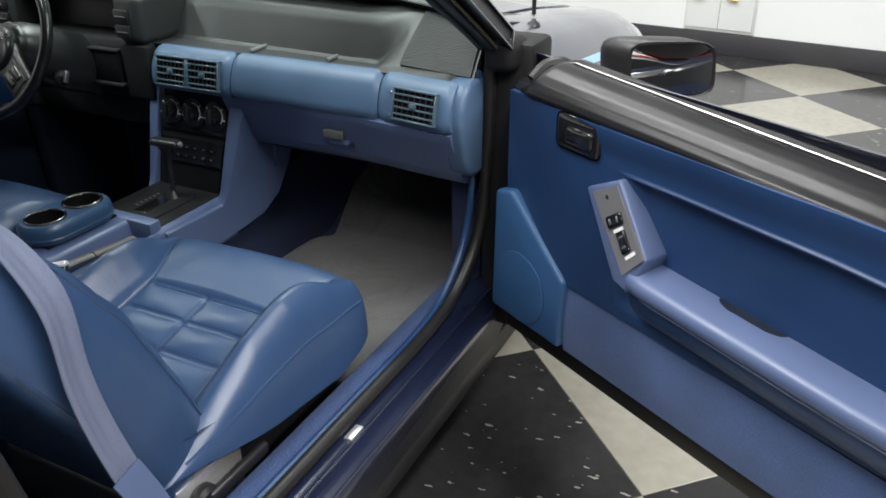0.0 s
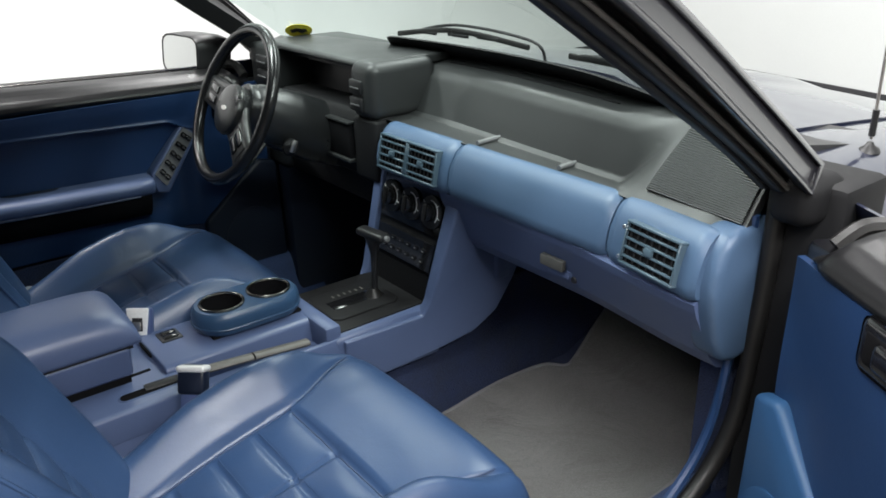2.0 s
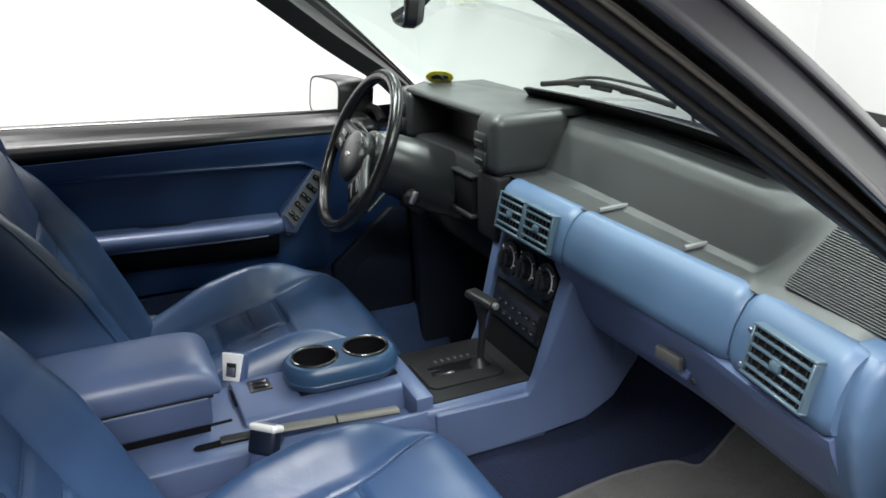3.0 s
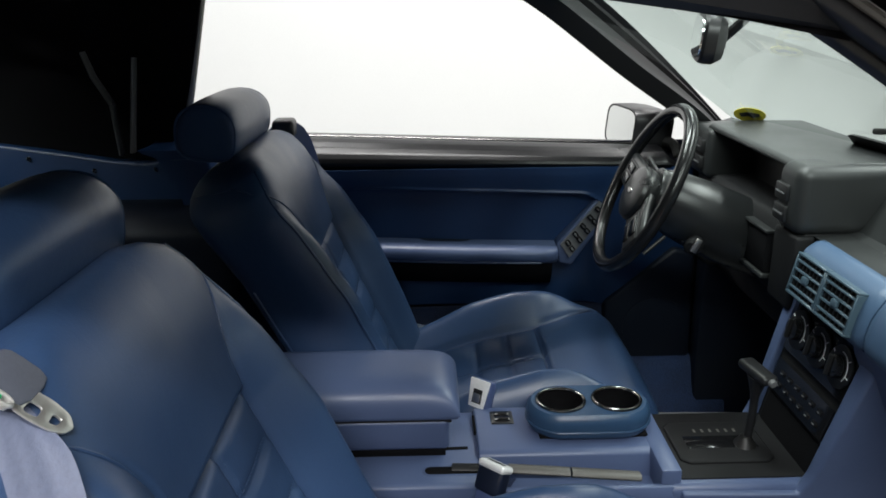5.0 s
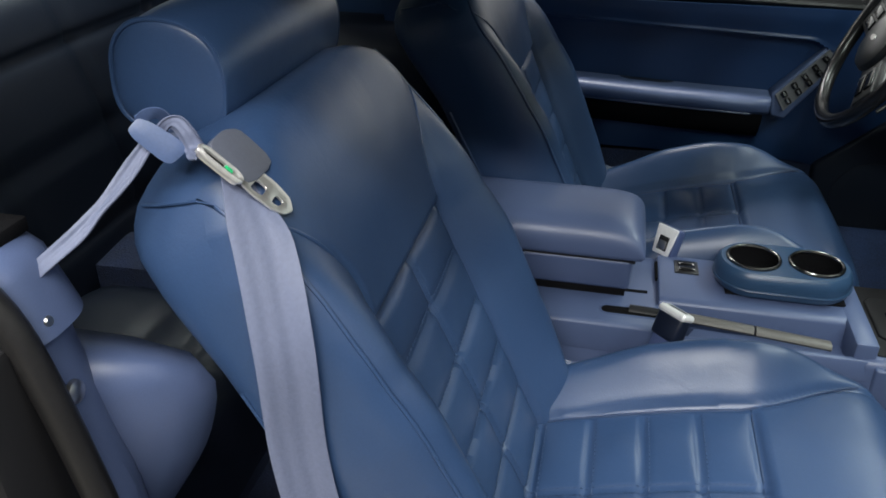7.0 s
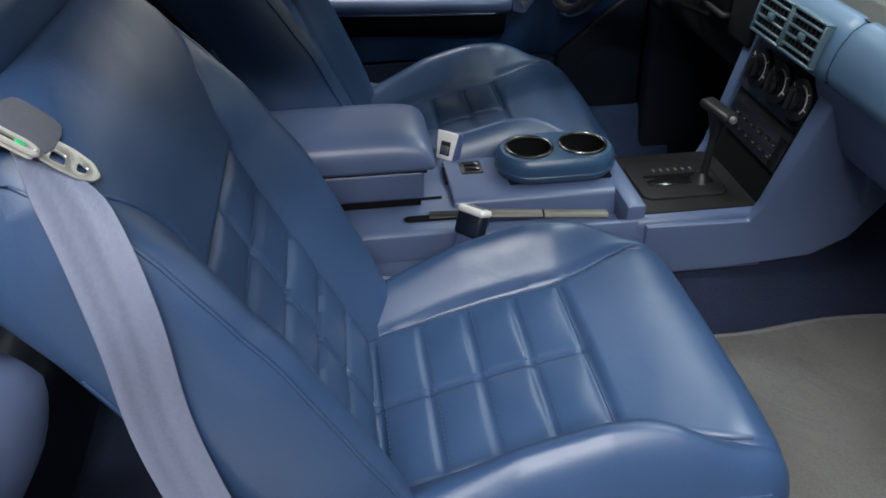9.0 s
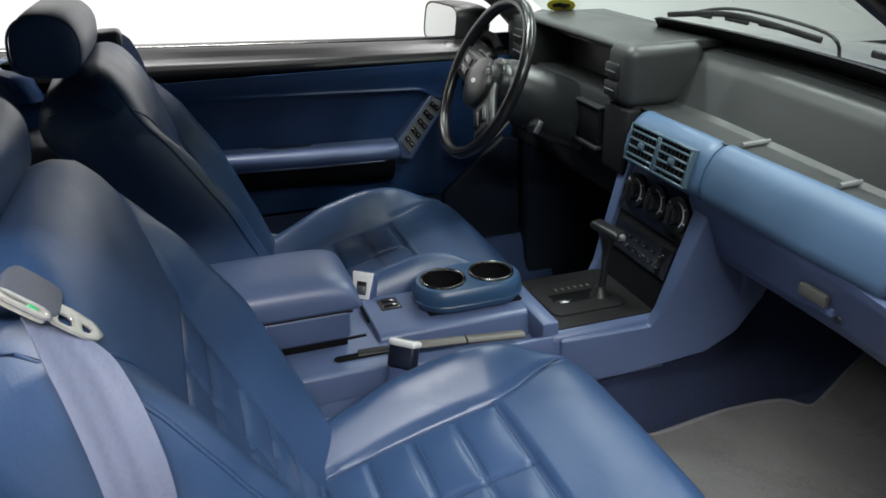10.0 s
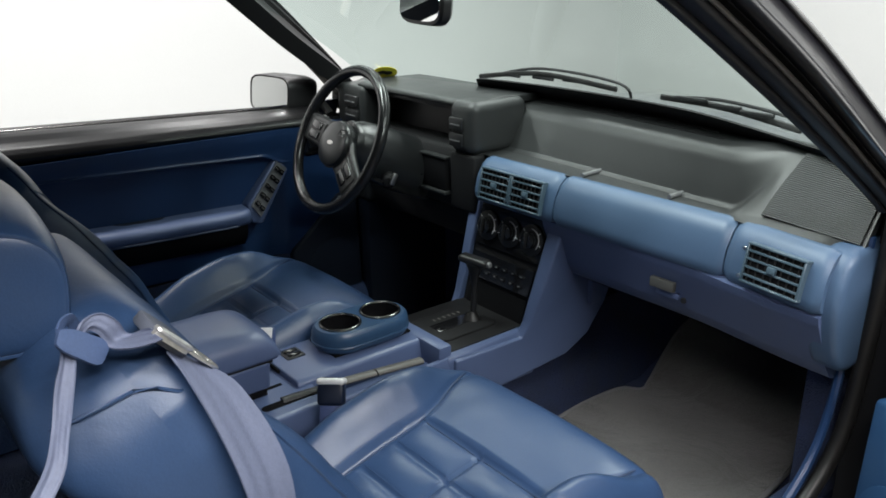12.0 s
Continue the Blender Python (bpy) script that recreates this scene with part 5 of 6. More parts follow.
# ---- doors ----
def door(name, m, sg, label, plinth_q, ds=0.0, az=0.0):
    """s runs back from the hinge, n towards the cabin, z up."""
    t = thing(name, label, "car door", m)
    def P(s, n, z):
        return Vector((s, sg * n, z))
    def bx(s0, s1, n0, n1, z0, z1, r=0.004, seg=2, bm=None):
        a, b = sorted((sg * n0, sg * n1))
        return box(s0, s1, a, b, z0, z1, r, seg, bm)
    L = 1.20
    part("outer_skin", slab(lambda u, v: P(lerp(-0.02, L, u), -0.155 - 0.03 * math.sin(math.pi * v) + 0.07 * smooth(0.75, 1.0, v), lerp(0.30, 0.935, v)), 2, 12, (0, sg * 0.006, 0)), PAINT, t, local=True)
    part("shell", bx(0.0, L, -0.150, -0.012, 0.335, 0.90, 0.012), PAINT_BLK, t, local=True)
    part("lower_seal", bx(0.005, L, -0.03, -0.002, 0.345, 0.402, 0.008, 3), RUBBER, t, local=True)
    # upper vinyl panel: gently swelling sheet
    def up(u, v):
        s, z = lerp(0.02, L - 0.01, u), lerp(0.55, 0.884 if sg < 0 else 0.893, v)
        n = 0.004
        line = 0.814 - 0.014 * smooth(0.60, 1.10, s) if sg < 0 else 0.827 + 0.040 * (s - 0.285) - 0.022 * smooth(0.285, 0.225, s)
        front = 0.340 if sg < 0 else 0.215
        ins = smooth(front, front + 0.05, s) * smooth(line + 0.0005, line - 0.0025, z) * (smooth(0.565, 0.60, z) if sg < 0 else 1.0)
        n += 0.015 - 0.016 * ins + 0.004 * bell(z - line - 0.0025, 0.0035) * smooth(front - 0.03, front + 0.05, s)
        n -= 0.010 * smooth(0.16, 0.02, s)
        n += 0.008 * smooth(0.83, 0.88, z) * smooth(0.14, 0.3, s)
        n += 0.0015 * noise.noise(Vector((s * 9, z * 9, 1)))
        return P(s, n, z)
    part("upper_trim", slab(up, 130, 220, (0, -sg * 0.01, 0)), DOORBLUE, t, "dark blue vinyl door trim", local=True, sharp=70)
    # Driver's lower carpet is a darker copy, with the door's shade in its colour.
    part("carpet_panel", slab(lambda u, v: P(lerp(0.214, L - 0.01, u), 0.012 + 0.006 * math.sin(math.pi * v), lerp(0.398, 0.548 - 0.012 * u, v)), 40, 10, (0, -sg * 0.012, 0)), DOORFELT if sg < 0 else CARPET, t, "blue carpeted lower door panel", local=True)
    # speaker pod
    sp_ = prism([(-0.004, 0.405), (0.214, 0.405), (0.220, 0.556), (0.055, 0.692), (0.004, 0.678)], "y", *sorted((sg * 0.0, sg * 0.030)), 0.010, 3)
    # Same pod on both doors; the driver's is coloured near-black for shade.
    pm = mat_pod if sg < 0 else SHADENAVY
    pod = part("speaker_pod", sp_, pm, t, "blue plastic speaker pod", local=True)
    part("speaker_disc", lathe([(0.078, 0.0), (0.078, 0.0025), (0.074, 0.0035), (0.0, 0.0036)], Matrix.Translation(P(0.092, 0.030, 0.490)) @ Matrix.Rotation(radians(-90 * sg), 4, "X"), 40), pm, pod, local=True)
    # armrest
    wide = 1 if sg < 0 else 0.9
    def lay(s, n, z, k):
        """A place on the armrest, which is set by door and slopes along its length."""
        fall = -0.050 * (s - 0.44) if sg < 0 else 0.040 * (s - 0.44)
        return P(s + (0 if s > 0.5 else ds), n * k * wide, z + az + fall)
    span = ((0.40, 0.80), (0.412, 0.96), (0.44, 1.0), (0.55, 1.0), (0.80, 0.96), (1.08, 0.72), (1.12, 0.6), (1.13, 0.3))
    sec = [(0.0, 0.681), (0.030, 0.680), (0.056, 0.677), (0.067, 0.672), (0.0735, 0.663), (0.0725, 0.650), (0.064, 0.641), (0.030, 0.636), (0.0, 0.636)]
    arm = part("armrest", ring_loft([[lay(s, n, z, k) for n, z in sec] for s, k in span]), PLASTIC, t, "lavender-blue armrest", local=True, sharp=50)
    under = [(0.0, 0.6355), (0.034, 0.6355), (0.061, 0.640), (0.060, 0.622), (0.048, 0.600), (0.028, 0.580), (0.0, 0.572)]
    # Black on the driver's side paints the shade under the armrest.
    part("armrest_under", ring_loft([[lay(s, n, z, k) for n, z in under] for s, k in span[1:-1]]), DOORBLUE if sg < 0 else FABRIC, arm, "dark vinyl beneath the armrest", local=True)
    part("armrest_welt", tube([lay(s, 0.0645, 0.6405, k) for s, k in span[2:6]], 0.0022, 6, 4), PLASTIC, arm, local=True)
    def cup(u, v):
        n = lerp(0.0, 0.020, v)
        s = lerp(0.545 + 0.026 * v ** 3, 0.665 - 0.026 * v ** 3, u)
        return P(s, n, table(n, (0.0, 0.681), (0.030, 0.680), (0.056, 0.677)) + az + (-0.050 if sg < 0 else 0.040) * (s - 0.44) - 0.0015)
    # A flat dark sheet takes the place of the shade inside the recess.
    part("pull_cup", slab(cup, 8, 6, (0, 0, 0.0022)), SHADENAVY, arm, "door pull, its recess drawn as a dark sheet", local=True)
    # switch plinth: tilted wedge
    pl = bmesh.new()
    q, pq = plinth_q
    lo = [pl.verts.new(P(s, -0.002, z)) for s, z, n in q]
    hi = [pl.verts.new(P(s, n, z)) for s, z, n in q]
    pl.faces.new(lo), pl.faces.new(hi[::-1])
    for k in range(len(q)):
        pl.faces.new((lo[k], lo[(k + 1) % len(q)], hi[(k + 1) % len(q)], hi[k]))
    bmesh.ops.recalc_face_normals(pl, faces=pl.faces[:])
    bmesh.ops.bevel(pl, geom=pl.edges[:], offset=0.005, segments=3, profile=0.5, affect="EDGES")
    plinth = part("switch_plinth", pl, PLASTIC, t, "lavender-blue switch plinth", local=True)
    def face_at(u, v, lift=0.001):
        a, b_, c, d = [P(s, n, z) for s, z, n in pq]
        nrm = (b_ - a).cross(d - a).normalized()
        if nrm.y * sg < 0:
            nrm = -nrm
        return a.lerp(b_, u).lerp(d.lerp(c, u), v) + nrm * lift, nrm
    plate = slab(lambda u, v: face_at(u, v, 0.0055)[0], 2, 4, (0, -sg * 0.004, 0))
    sp4 = part("switch_plate", plate, GREYPAN, plinth, "dark grey switch plate", local=True)
    def on_plate(u, v):
        o, nr = face_at(u, v, 0.006)
        ex = (face_at(u + 0.1, v)[0] - face_at(u, v)[0]).normalized()
        ey = nr.cross(ex)
        return Matrix.Translation(o) @ Matrix((ex, ey, nr)).transposed().to_4x4()
    if sg < 0:
        part("screw", lathe([(0.004, 0), (0.003, 0.001)], on_plate(0.5, 0.10), 12), BLACK, sp4, local=True)
        for uv, rot in (((0.5, 0.40), 0), ((0.55, 0.68), 90)):
            mm = on_plate(*uv) @ Matrix.Rotation(radians(rot), 4, "Z")
            part("rocker", box(-0.019, 0.019, -0.010, 0.010, -0.001, 0.004, 0.004, 3, m=mm), GLOSSBLACK, sp4, local=True)
            for dx in (-0.009, 0.009):
                part("rocker_dimple", box(dx - 0.002, dx + 0.002, -0.005, 0.005, 0.0035, 0.0048, 0.001, m=mm), STEEL, sp4, local=True)
        for uv in ((0.5, 0.52), (0.6, 0.86)):
            part("print_bar", box(-0.012, 0.012, -0.003, 0.003, 0, 0.0006, 0, m=on_plate(*uv)), WHITE, sp4, local=True)
    else:
        for r in range(5):
            for c in range(2):
                mm = on_plate(0.28 + 0.44 * c, 0.12 + 0.19 * r)
                part("rocker", box(-0.0075, 0.0075, -0.006, 0.006, -0.001, 0.004, 0.003, 2, m=mm), GLOSSBLACK, sp4, local=True)
                part("rocker_dimple", box(-0.004, 0.004, -0.0015, 0.0015, 0.0036, 0.0044, 0, m=mm), STEEL, sp4, local=True)
    # inner handle: bezel with a dished cup and a lever
    hs, hz = (0.172, 0.819) if sg < 0 else (0.052, 0.812)
    hb = bx(hs, hs + 0.110, 0.010, 0.0280, hz, hz + 0.067, 0.013, 4)
    hd_ = part("handle_bezel", hb, GLOSSBLACK, t, "black inner door handle", local=True)
    part("handle_cup", bx(hs + 0.012, hs + 0.062, 0.018, 0.0290, hz + 0.012, hz + 0.055, 0.006, 3), FABRIC, hd_, local=True)
    part("handle_lever", bx(hs + 0.034, hs + 0.101, 0.022, 0.037, hz + 0.016, hz + 0.050, 0.009, 3), GLOSSBLACK, hd_, local=True)
    # belt line roll
    sec = [(0.012, -0.18), (0.021, 0.0), (0.0235, 0.12), (0.020, 0.30), (0.010, 0.52), (-0.008, 0.74), (-0.030, 0.90), (-0.052, 0.985), (-0.066, 1.0), (-0.067, 0.3), (0.0, -0.2)]
    def zb(s):
        return 0.889 - 0.020 * (s - 0.1) if sg < 0 else 0.8925 + 0.015 * (s - 0.2)
    def zt(s):
        return 0.9395 - 0.055 * (s - 0.1) if sg < 0 else 0.930 + 0.038 * (s - 0.2)
    def roll(u, v):
        s = lerp(0.040, L, u ** 1.6)
        k = v * (len(sec) - 1)
        i = min(int(k), len(sec) - 2)
        n, f = [lerp(a, b, k - i) for a, b in zip(sec[i], sec[i + 1])]
        g = smooth(0, 0.05, s - 0.040)
        z = lerp(zb(s), zt(s), f)
        return P(s + 0.02 * (1 - g) * f, n - 0.020 * (1 - g), lerp(zb(s) - 0.004, z, 0.35 + 0.65 * g))
    part("belt_roll", slab(roll, 44, 40, (0, -sg * 0.004, -0.004)), SILLBLACK, t, "black vinyl door top", local=True, sharp=60)
    line_ = [P(s, -0.072 - 0.012 * smooth(0.12, 0.05, s), zt(s) + 0.002 - 0.016 * smooth(0.11, 0.06, s)) for s in (0.06, 0.075, 0.09, 0.11, 0.16, 0.3, 0.5, 0.7, 0.9, L)]
    # Same strip on both doors; the driver's is dimmed by a darker metal colour.
    part("chrome_strip", sweep(line_, [(-0.002, -0.003), (0.002, -0.003), (0.002, -0.0005), (0.0008, 0.0006), (-0.0008, 0.0006), (-0.002, -0.0005)]), STEEL if sg < 0 else DARKCHROME, t, "metal belt line strip", local=True)
    part("window_seal", sweep([p + Vector((0, -sg * 0.016, -0.006)) for p in line_], [(-0.010, -0.02), (0.010, -0.02), (0.010, 0.004), (0.004, 0.009), (-0.004, 0.009), (-0.010, 0.004)]), RUBBER, t, local=True)
    part("sill_end", tube([P(0.048, -0.020, 0.905), P(0.052, -0.050, 0.928), P(0.064, -0.080, 0.930), P(0.075, -0.100, 0.915)], 0.012, 8, 5), RUBBER, t, "black rubber sill end", local=True)
    # side mirror
    M0 = P
    if sg > 0:
        def P(s, n, z, M0=M0):
            return M0(s - 0.020 + 0.13 * (n + 0.225), n + 0.070, z + 0.028)
    else:
        def P(s, n, z, M0=M0):
            n = -0.225 + 0.745 * (n + 0.225)
            return M0(s + 0.016 - 0.37 * (n + 0.225), n - 0.010, z - 0.007)
    mr = part("mirror_housing", mirror_shell(P, sg), BLACK, t, "black side mirror", local=True)
    part("mirror_glass", mirror_plate(P, sg), MIRROR, mr, "mirror glass", local=True)
    return t


def mirror_ring(P, s, grow, k=36, n0=-0.225, z0=0.928, hw=0.088, hh=0.052, tilt=0.30):
    """Outline of the mirror at a depth along the door; the passenger's is turned further in."""
    out = []
    for i in range(k):
        a = 2 * math.pi * i / k
        c, d = math.cos(a), math.sin(a)
        q = 1 / (abs(c) ** 5 + abs(d) ** 5) ** 0.2
        n = hw * grow * c * q
        out.append(P(s - n * tilt - 0.10 * hh * grow * d * q, n0 + n, z0 + hh * grow * d * q))
    return out


def mirror_shell(P, sg):
    rings = [mirror_ring(P, 0.176, 0.93), mirror_ring(P, 0.180, 0.97), mirror_ring(P, 0.176, 1.0), mirror_ring(P, 0.13, 1.0), mirror_ring(P, 0.10, 0.92), mirror_ring(P, 0.075, 0.72), mirror_ring(P, 0.068, 0.5)]
    b = ring_loft(rings)
    foot = prism([(0.09, 0.850), (0.165, 0.850), (0.165, 0.902), (0.10, 0.896)], "y", *sorted((sg * -0.06, sg * -0.15)), 0.01)
    return merge(b, foot)


def mirror_plate(P, sg):
    bulge = 0.0045 if sg < 0 else 0.0008
    return ring_loft([mirror_ring(P, 0.1765, 0.90)] + [mirror_ring(P, 0.179 + (0.81 - g * g) * bulge, g) for g in (0.90, 0.8, 0.7, 0.6, 0.5, 0.4, 0.3, 0.2, 0.1, 0.03)])


mat_pod = mat("pod_plastic", (0.028, 0.085, 0.20), 0.42, var=0.07, grain=600, bump=0.25, depth=0.0005)
DX, DY = Vector((0.870, -0.493, 0)), Vector((0.493, 0.870, 0))
door_m = Matrix(((DX.x, DY.x, 0, 0.80), (DX.y, DY.y, 0, 1.33), (0, 0, 1, 0), (0, 0, 0, 1)))
PL_P = [(0.262, 0.770, 0.028), (0.344, 0.811, 0.034), (0.434, 0.704, 0.052), (0.416, 0.642, 0.070), (0.374, 0.646, 0.062)]
PQ_P = [(0.288, 0.771, 0.031), (0.345, 0.802, 0.0345), (0.432, 0.706, 0.052), (0.398, 0.666, 0.059)]
door("passenger_door", door_m, -1, "open passenger door with blue vinyl trim and carpeted lower panel", (PL_P, PQ_P))
drv_m = Matrix(((0, 1, 0, -0.68), (-1, 0, 0, 1.33), (0, 0, 1, 0), (0, 0, 0, 1)))
PL_D = [(0.206, 0.786, 0.018), (0.243, 0.818, 0.020), (0.342, 0.712, 0.040), (0.336, 0.668, 0.050), (0.306, 0.660, 0.046)]
PQ_D = [(0.217, 0.788, 0.0185), (0.243, 0.810, 0.0205), (0.334, 0.712, 0.040), (0.313, 0.680, 0.046)]
door("driver_door", drv_m, 1, "closed driver door with blue vinyl trim and lavender armrest", (PL_D, PQ_D), -0.06, 0.030)

# ---- convertible top ----
top = thing("convertible_top", "raised black cloth convertible top with clear rear window", "convertible top", pose(0, 0.3, 0.95))


def roof_fn(u, v):
    y, x = lerp(0.97, -0.17, u), 2 * v - 1
    half = table(y, (-0.17, 0.60), (0.2, 0.655), (0.6, 0.655), (0.97, 0.62))
    z = table(y, (-0.17, 1.325), (0.1, 1.362), (0.5, 1.368), (0.8, 1.345), (0.97, 1.312))
    return (x * half, y, z - 0.035 * abs(x) ** 3 - 0.028 * abs(x) ** 10)


part("roof_cloth", slab(roof_fn, 24, 30, (0, 0, 0.012)), FABRIC, top)
for sg in (1, -1):
    part("side_rail", tube([(sg * 0.612, 0.97, 1.268), (sg * 0.640, 0.75, 1.300), (sg * 0.650, 0.45, 1.318), (sg * 0.648, 0.2, 1.312)], 0.016, 8, 6), BLACK, top)
    # cloth side panel from the rail down to the belt line and back to the rear window
    def sail(u, v, sg=sg):
        fy = lerp(0.112, 0.222, v)
        by = table(v, (0, -0.80), (0.28, -0.53), (0.72, -0.30), (1, -0.18))
        z0, z1 = 0.895, table(u, (0, 1.315), (0.7, 1.31), (1, 1.30))
        bx = lerp(0.69, 0.625, v) * (1 - 0.10 * smooth(0.6, 1.0, u) * v)
        return (sg * bx, lerp(fy, by, u), lerp(z0, z1, v) + 0.004 * math.sin(9 * u + 3 * v))
    part("side_panel", slab(sail, 30, 16, (sg * 0.010, 0, 0)), FABRIC, top, "black cloth side panel")
    part("panel_post", tube([(sg * 0.685, 0.122, 0.945), (sg * 0.672, 0.150, 1.03), (sg * 0.655, 0.21, 1.28)], 0.008, 8, 5), STEEL if sg < 0 else BLACK, top, "thin grey window post")
    bar = bmesh.new()
    for a, b in (((-0.058, 1.166), (-0.042, 1.112)), ((-0.044, 1.116), (-0.009, 1.053)), ((-0.009, 1.053), (-0.002, 0.940)), ((0.051, 1.153), (0.023, 0.945))):
        tube([(sg * 0.645, a[0], a[1]), (sg * 0.645, b[0], b[1])], 0.009, 8, 1, w=1.6, h=0.6, bm=bar)
    part("frame_linkage", bar, GREYPAN, top, "dull metal folding linkage")
part("rear_tray", slab(lambda u, v: (lerp(-0.69, 0.69, u), lerp(-0.43, -0.85, v), lerp(0.945, 1.03, smooth(0.1, 0.5, v))), 8, 10, (0, 0, -0.02)), FABRIC, top)


def rw_fn(u, v):
    x = 2 * u - 1
    return (x * lerp(0.69, 0.50, v), lerp(-0.525, -0.20, v), lerp(1.032, 1.265, v))


rw = part("rear_window", grid(rw_fn, 6, 6), GLASS_R, top, "clear rear window")
part("rear_window_edge", tube([rw_fn(0, 0), rw_fn(0, 0.5), rw_fn(0, 1), rw_fn(0.5, 1), rw_fn(1, 1), rw_fn(1, 0.5), rw_fn(1, 0), rw_fn(0.5, 0)], 0.010, 8, 4, True), FABRIC, top)
part("top_rear_cloth", slab(lambda u, v: (lerp(-0.60, 0.60, u), lerp(-0.20, -0.16, v), lerp(1.262, 1.33, v)), 8, 3, (0, -0.01, 0.01)), FABRIC, top)


# ---- rear seat ----
rear = thing("rear_bench", "navy leather rear bench with stitched panels, shade in its colour", "rear seat", pose(0, -0.3, 0.3))


def rear_fn(i, j):
    u, v = edge(2 * i - 1, 2.0), edge(2 * j - 1, 1.8)
    x, s = 0.664 * u, lerp(0.0, 0.625, (v + 1) / 2)
    e = max(0.0, 1 - abs(u) ** 20) ** (1 / 3) * max(0.0, 1 - abs(v) ** 12) ** (1 / 2.6)
    n = 0.10
    for q in (-0.42, -0.16, 0.16, 0.42):
        n -= 0.014 * bell(x - q, 0.010)
    for q in (0.18, 0.34, 0.50):
        n -= 0.010 * bell(s - q, 0.010)
    n += 0.02 * math.sin(math.pi * s / 0.62)
    return Vector((x, -0.225, 0.385)) + Vector((0, -0.24, 0.97)).normalized() * s + Vector((0, 0.97, 0.24)) * (n * e - 0.1)


part("backrest", grid(rear_fn, 110, 60), SHADENAVY, rear, sharp=180)


def rear_cushion(i, j):
    u, v = edge(2 * i - 1, 2.0), edge(2 * j - 1, 1.8)
    x, y = 0.50 * u, -0.06 + 0.22 * v
    e = max(0.0, 1 - abs(u) ** 14) ** (1 / 3) * max(0.0, 1 - abs(v) ** 8) ** (1 / 2.6)
    h = 0.17 - 0.012 * bell(x - 0.25, 0.01) - 0.012 * bell(x + 0.25, 0.01) - 0.012 * bell(y - 0.05, 0.01) - 0.012 * bell(y + 0.05, 0.01) - 0.03 * bell(x, 0.08)
    return (x, y, 0.33 + h * e)


part("cushion", grid(rear_cushion, 80, 40), SHADENAVY, rear, sharp=180)
part("seat_base", box(-0.5, 0.5, -0.5, 0.14, 0.24, 0.36, 0.02), CARPET, rear)

# ---- quarter trims ----
for sg in (1, -1):
    lbl = "lavender-blue quarter trim with belt slot and round bolt" if sg > 0 else "blue quarter trim with chrome snaps behind the driver door, coloured darker for shade"
    q = thing("quarter_trim", lbl, "trim panel", pose(sg * 0.66, 0.0, 0.5), "quarter trims")
    # Driver's side swaps lavender plastic for darker blues that stand in for shade.
    part("side_panel", prism([(-0.70, 0.30), (-0.70, 0.960), (-0.30, 0.966), (-0.166, 0.946), (-0.03, 0.923), (0.04, 0.918), (0.12, 0.930), (0.205, 0.915), (0.255, 0.70), (0.275, 0.36)], "x", *sorted((sg * 0.665, sg * 0.70)), 0.010, 3), PLASTIC if sg > 0 else DOORBLUE, q)
    def post(u, v, sg=sg):
        z = lerp(0.38, 0.93, v)
        a = lerp(-1, 1, u)
        x = 0.669 + 0.046 * a
        y = table(z, (0.38, 0.292), (0.55, 0.268), (0.72, 0.246), (0.93, 0.205)) + 0.004 - 0.02 * smooth(0.2, -1, a) - 0.030 * abs(a) ** 4
        return (sg * x, y, z)
    part("post_cover", slab(post, 16, 24, (0, -0.05, 0)), PLASTIC if sg > 0 else DOORBLUE, q)
    cap_ = bmesh.new()
    def capf(u, v, sg=sg):
        z = lerp(0.880, 0.963, v)
        a = lerp(-1, 1, u)
        y = lerp(0.232, 0.200, v) - 0.028 * abs(a) ** 3
        return (sg * (0.679 + 0.052 * a), y - 0.035 * smooth(0.7, 1.0, v), z - 0.012 * a * a * v)
    part("belt_cap", slab(capf, 16, 10, (0, -0.10, 0)), PLASTIC if sg > 0 else DOORBLUE, q, "blue belt guide cap")
    part("belt_slot", box(*sorted((sg * 0.642, sg * 0.682)), 0.160, 0.190, 0.947, 0.9610, 0.003), FABRIC, q)
    part("bolt", lathe([(0.011, 0), (0.010, 0.004), (0.006, 0.006)], Matrix.Translation((sg * 0.690, 0.2310, 0.822)) @ Matrix.Rotation(radians(-84), 4, "X"), 16), STEEL, q, "round steel bolt")
    part("screw", lathe([(0.005, 0), (0.004, 0.002)], Matrix.Translation((sg * 0.690, 0.226, 0.893)) @ Matrix.Rotation(radians(-84), 4, "X"), 12), STEEL, q)
    lobe = []
    for k in range(25):
        z = lerp(0.30, 0.830, k / 24)
        y1 = table(z, (0.30, 0.10), (0.50, 0.172), (0.597, 0.232), (0.647, 0.262), (0.680, 0.279), (0.708, 0.290), (0.735, 0.297), (0.754, 0.301), (0.772, 0.299), (0.788, 0.292), (0.806, 0.276), (0.820, 0.250), (0.830, 0.205))
        w = 1 - 0.55 * smooth(0.755, 0.833, z) ** 2
        sec_ = [(0.69, -0.40), (0.69, y1 - 0.130), (0.675, y1 - 0.090), (0.655, y1 - 0.055), (0.630, y1 - 0.022), (0.606, y1 - 0.003), (0.584, y1), (0.566, y1 - 0.022), (0.554, y1 - 0.09), (0.552, -0.40)]
        lobe.append([(sg * (0.69 - (0.69 - a) * w), b, z) for a, b in sec_])
    # Near-black on the driver's side, again shade put into the colour.
    part("arm_pocket", ring_loft(lobe), PLASTIC if sg > 0 else SHADENAVY, q, "rear armrest moulding", sharp=50)
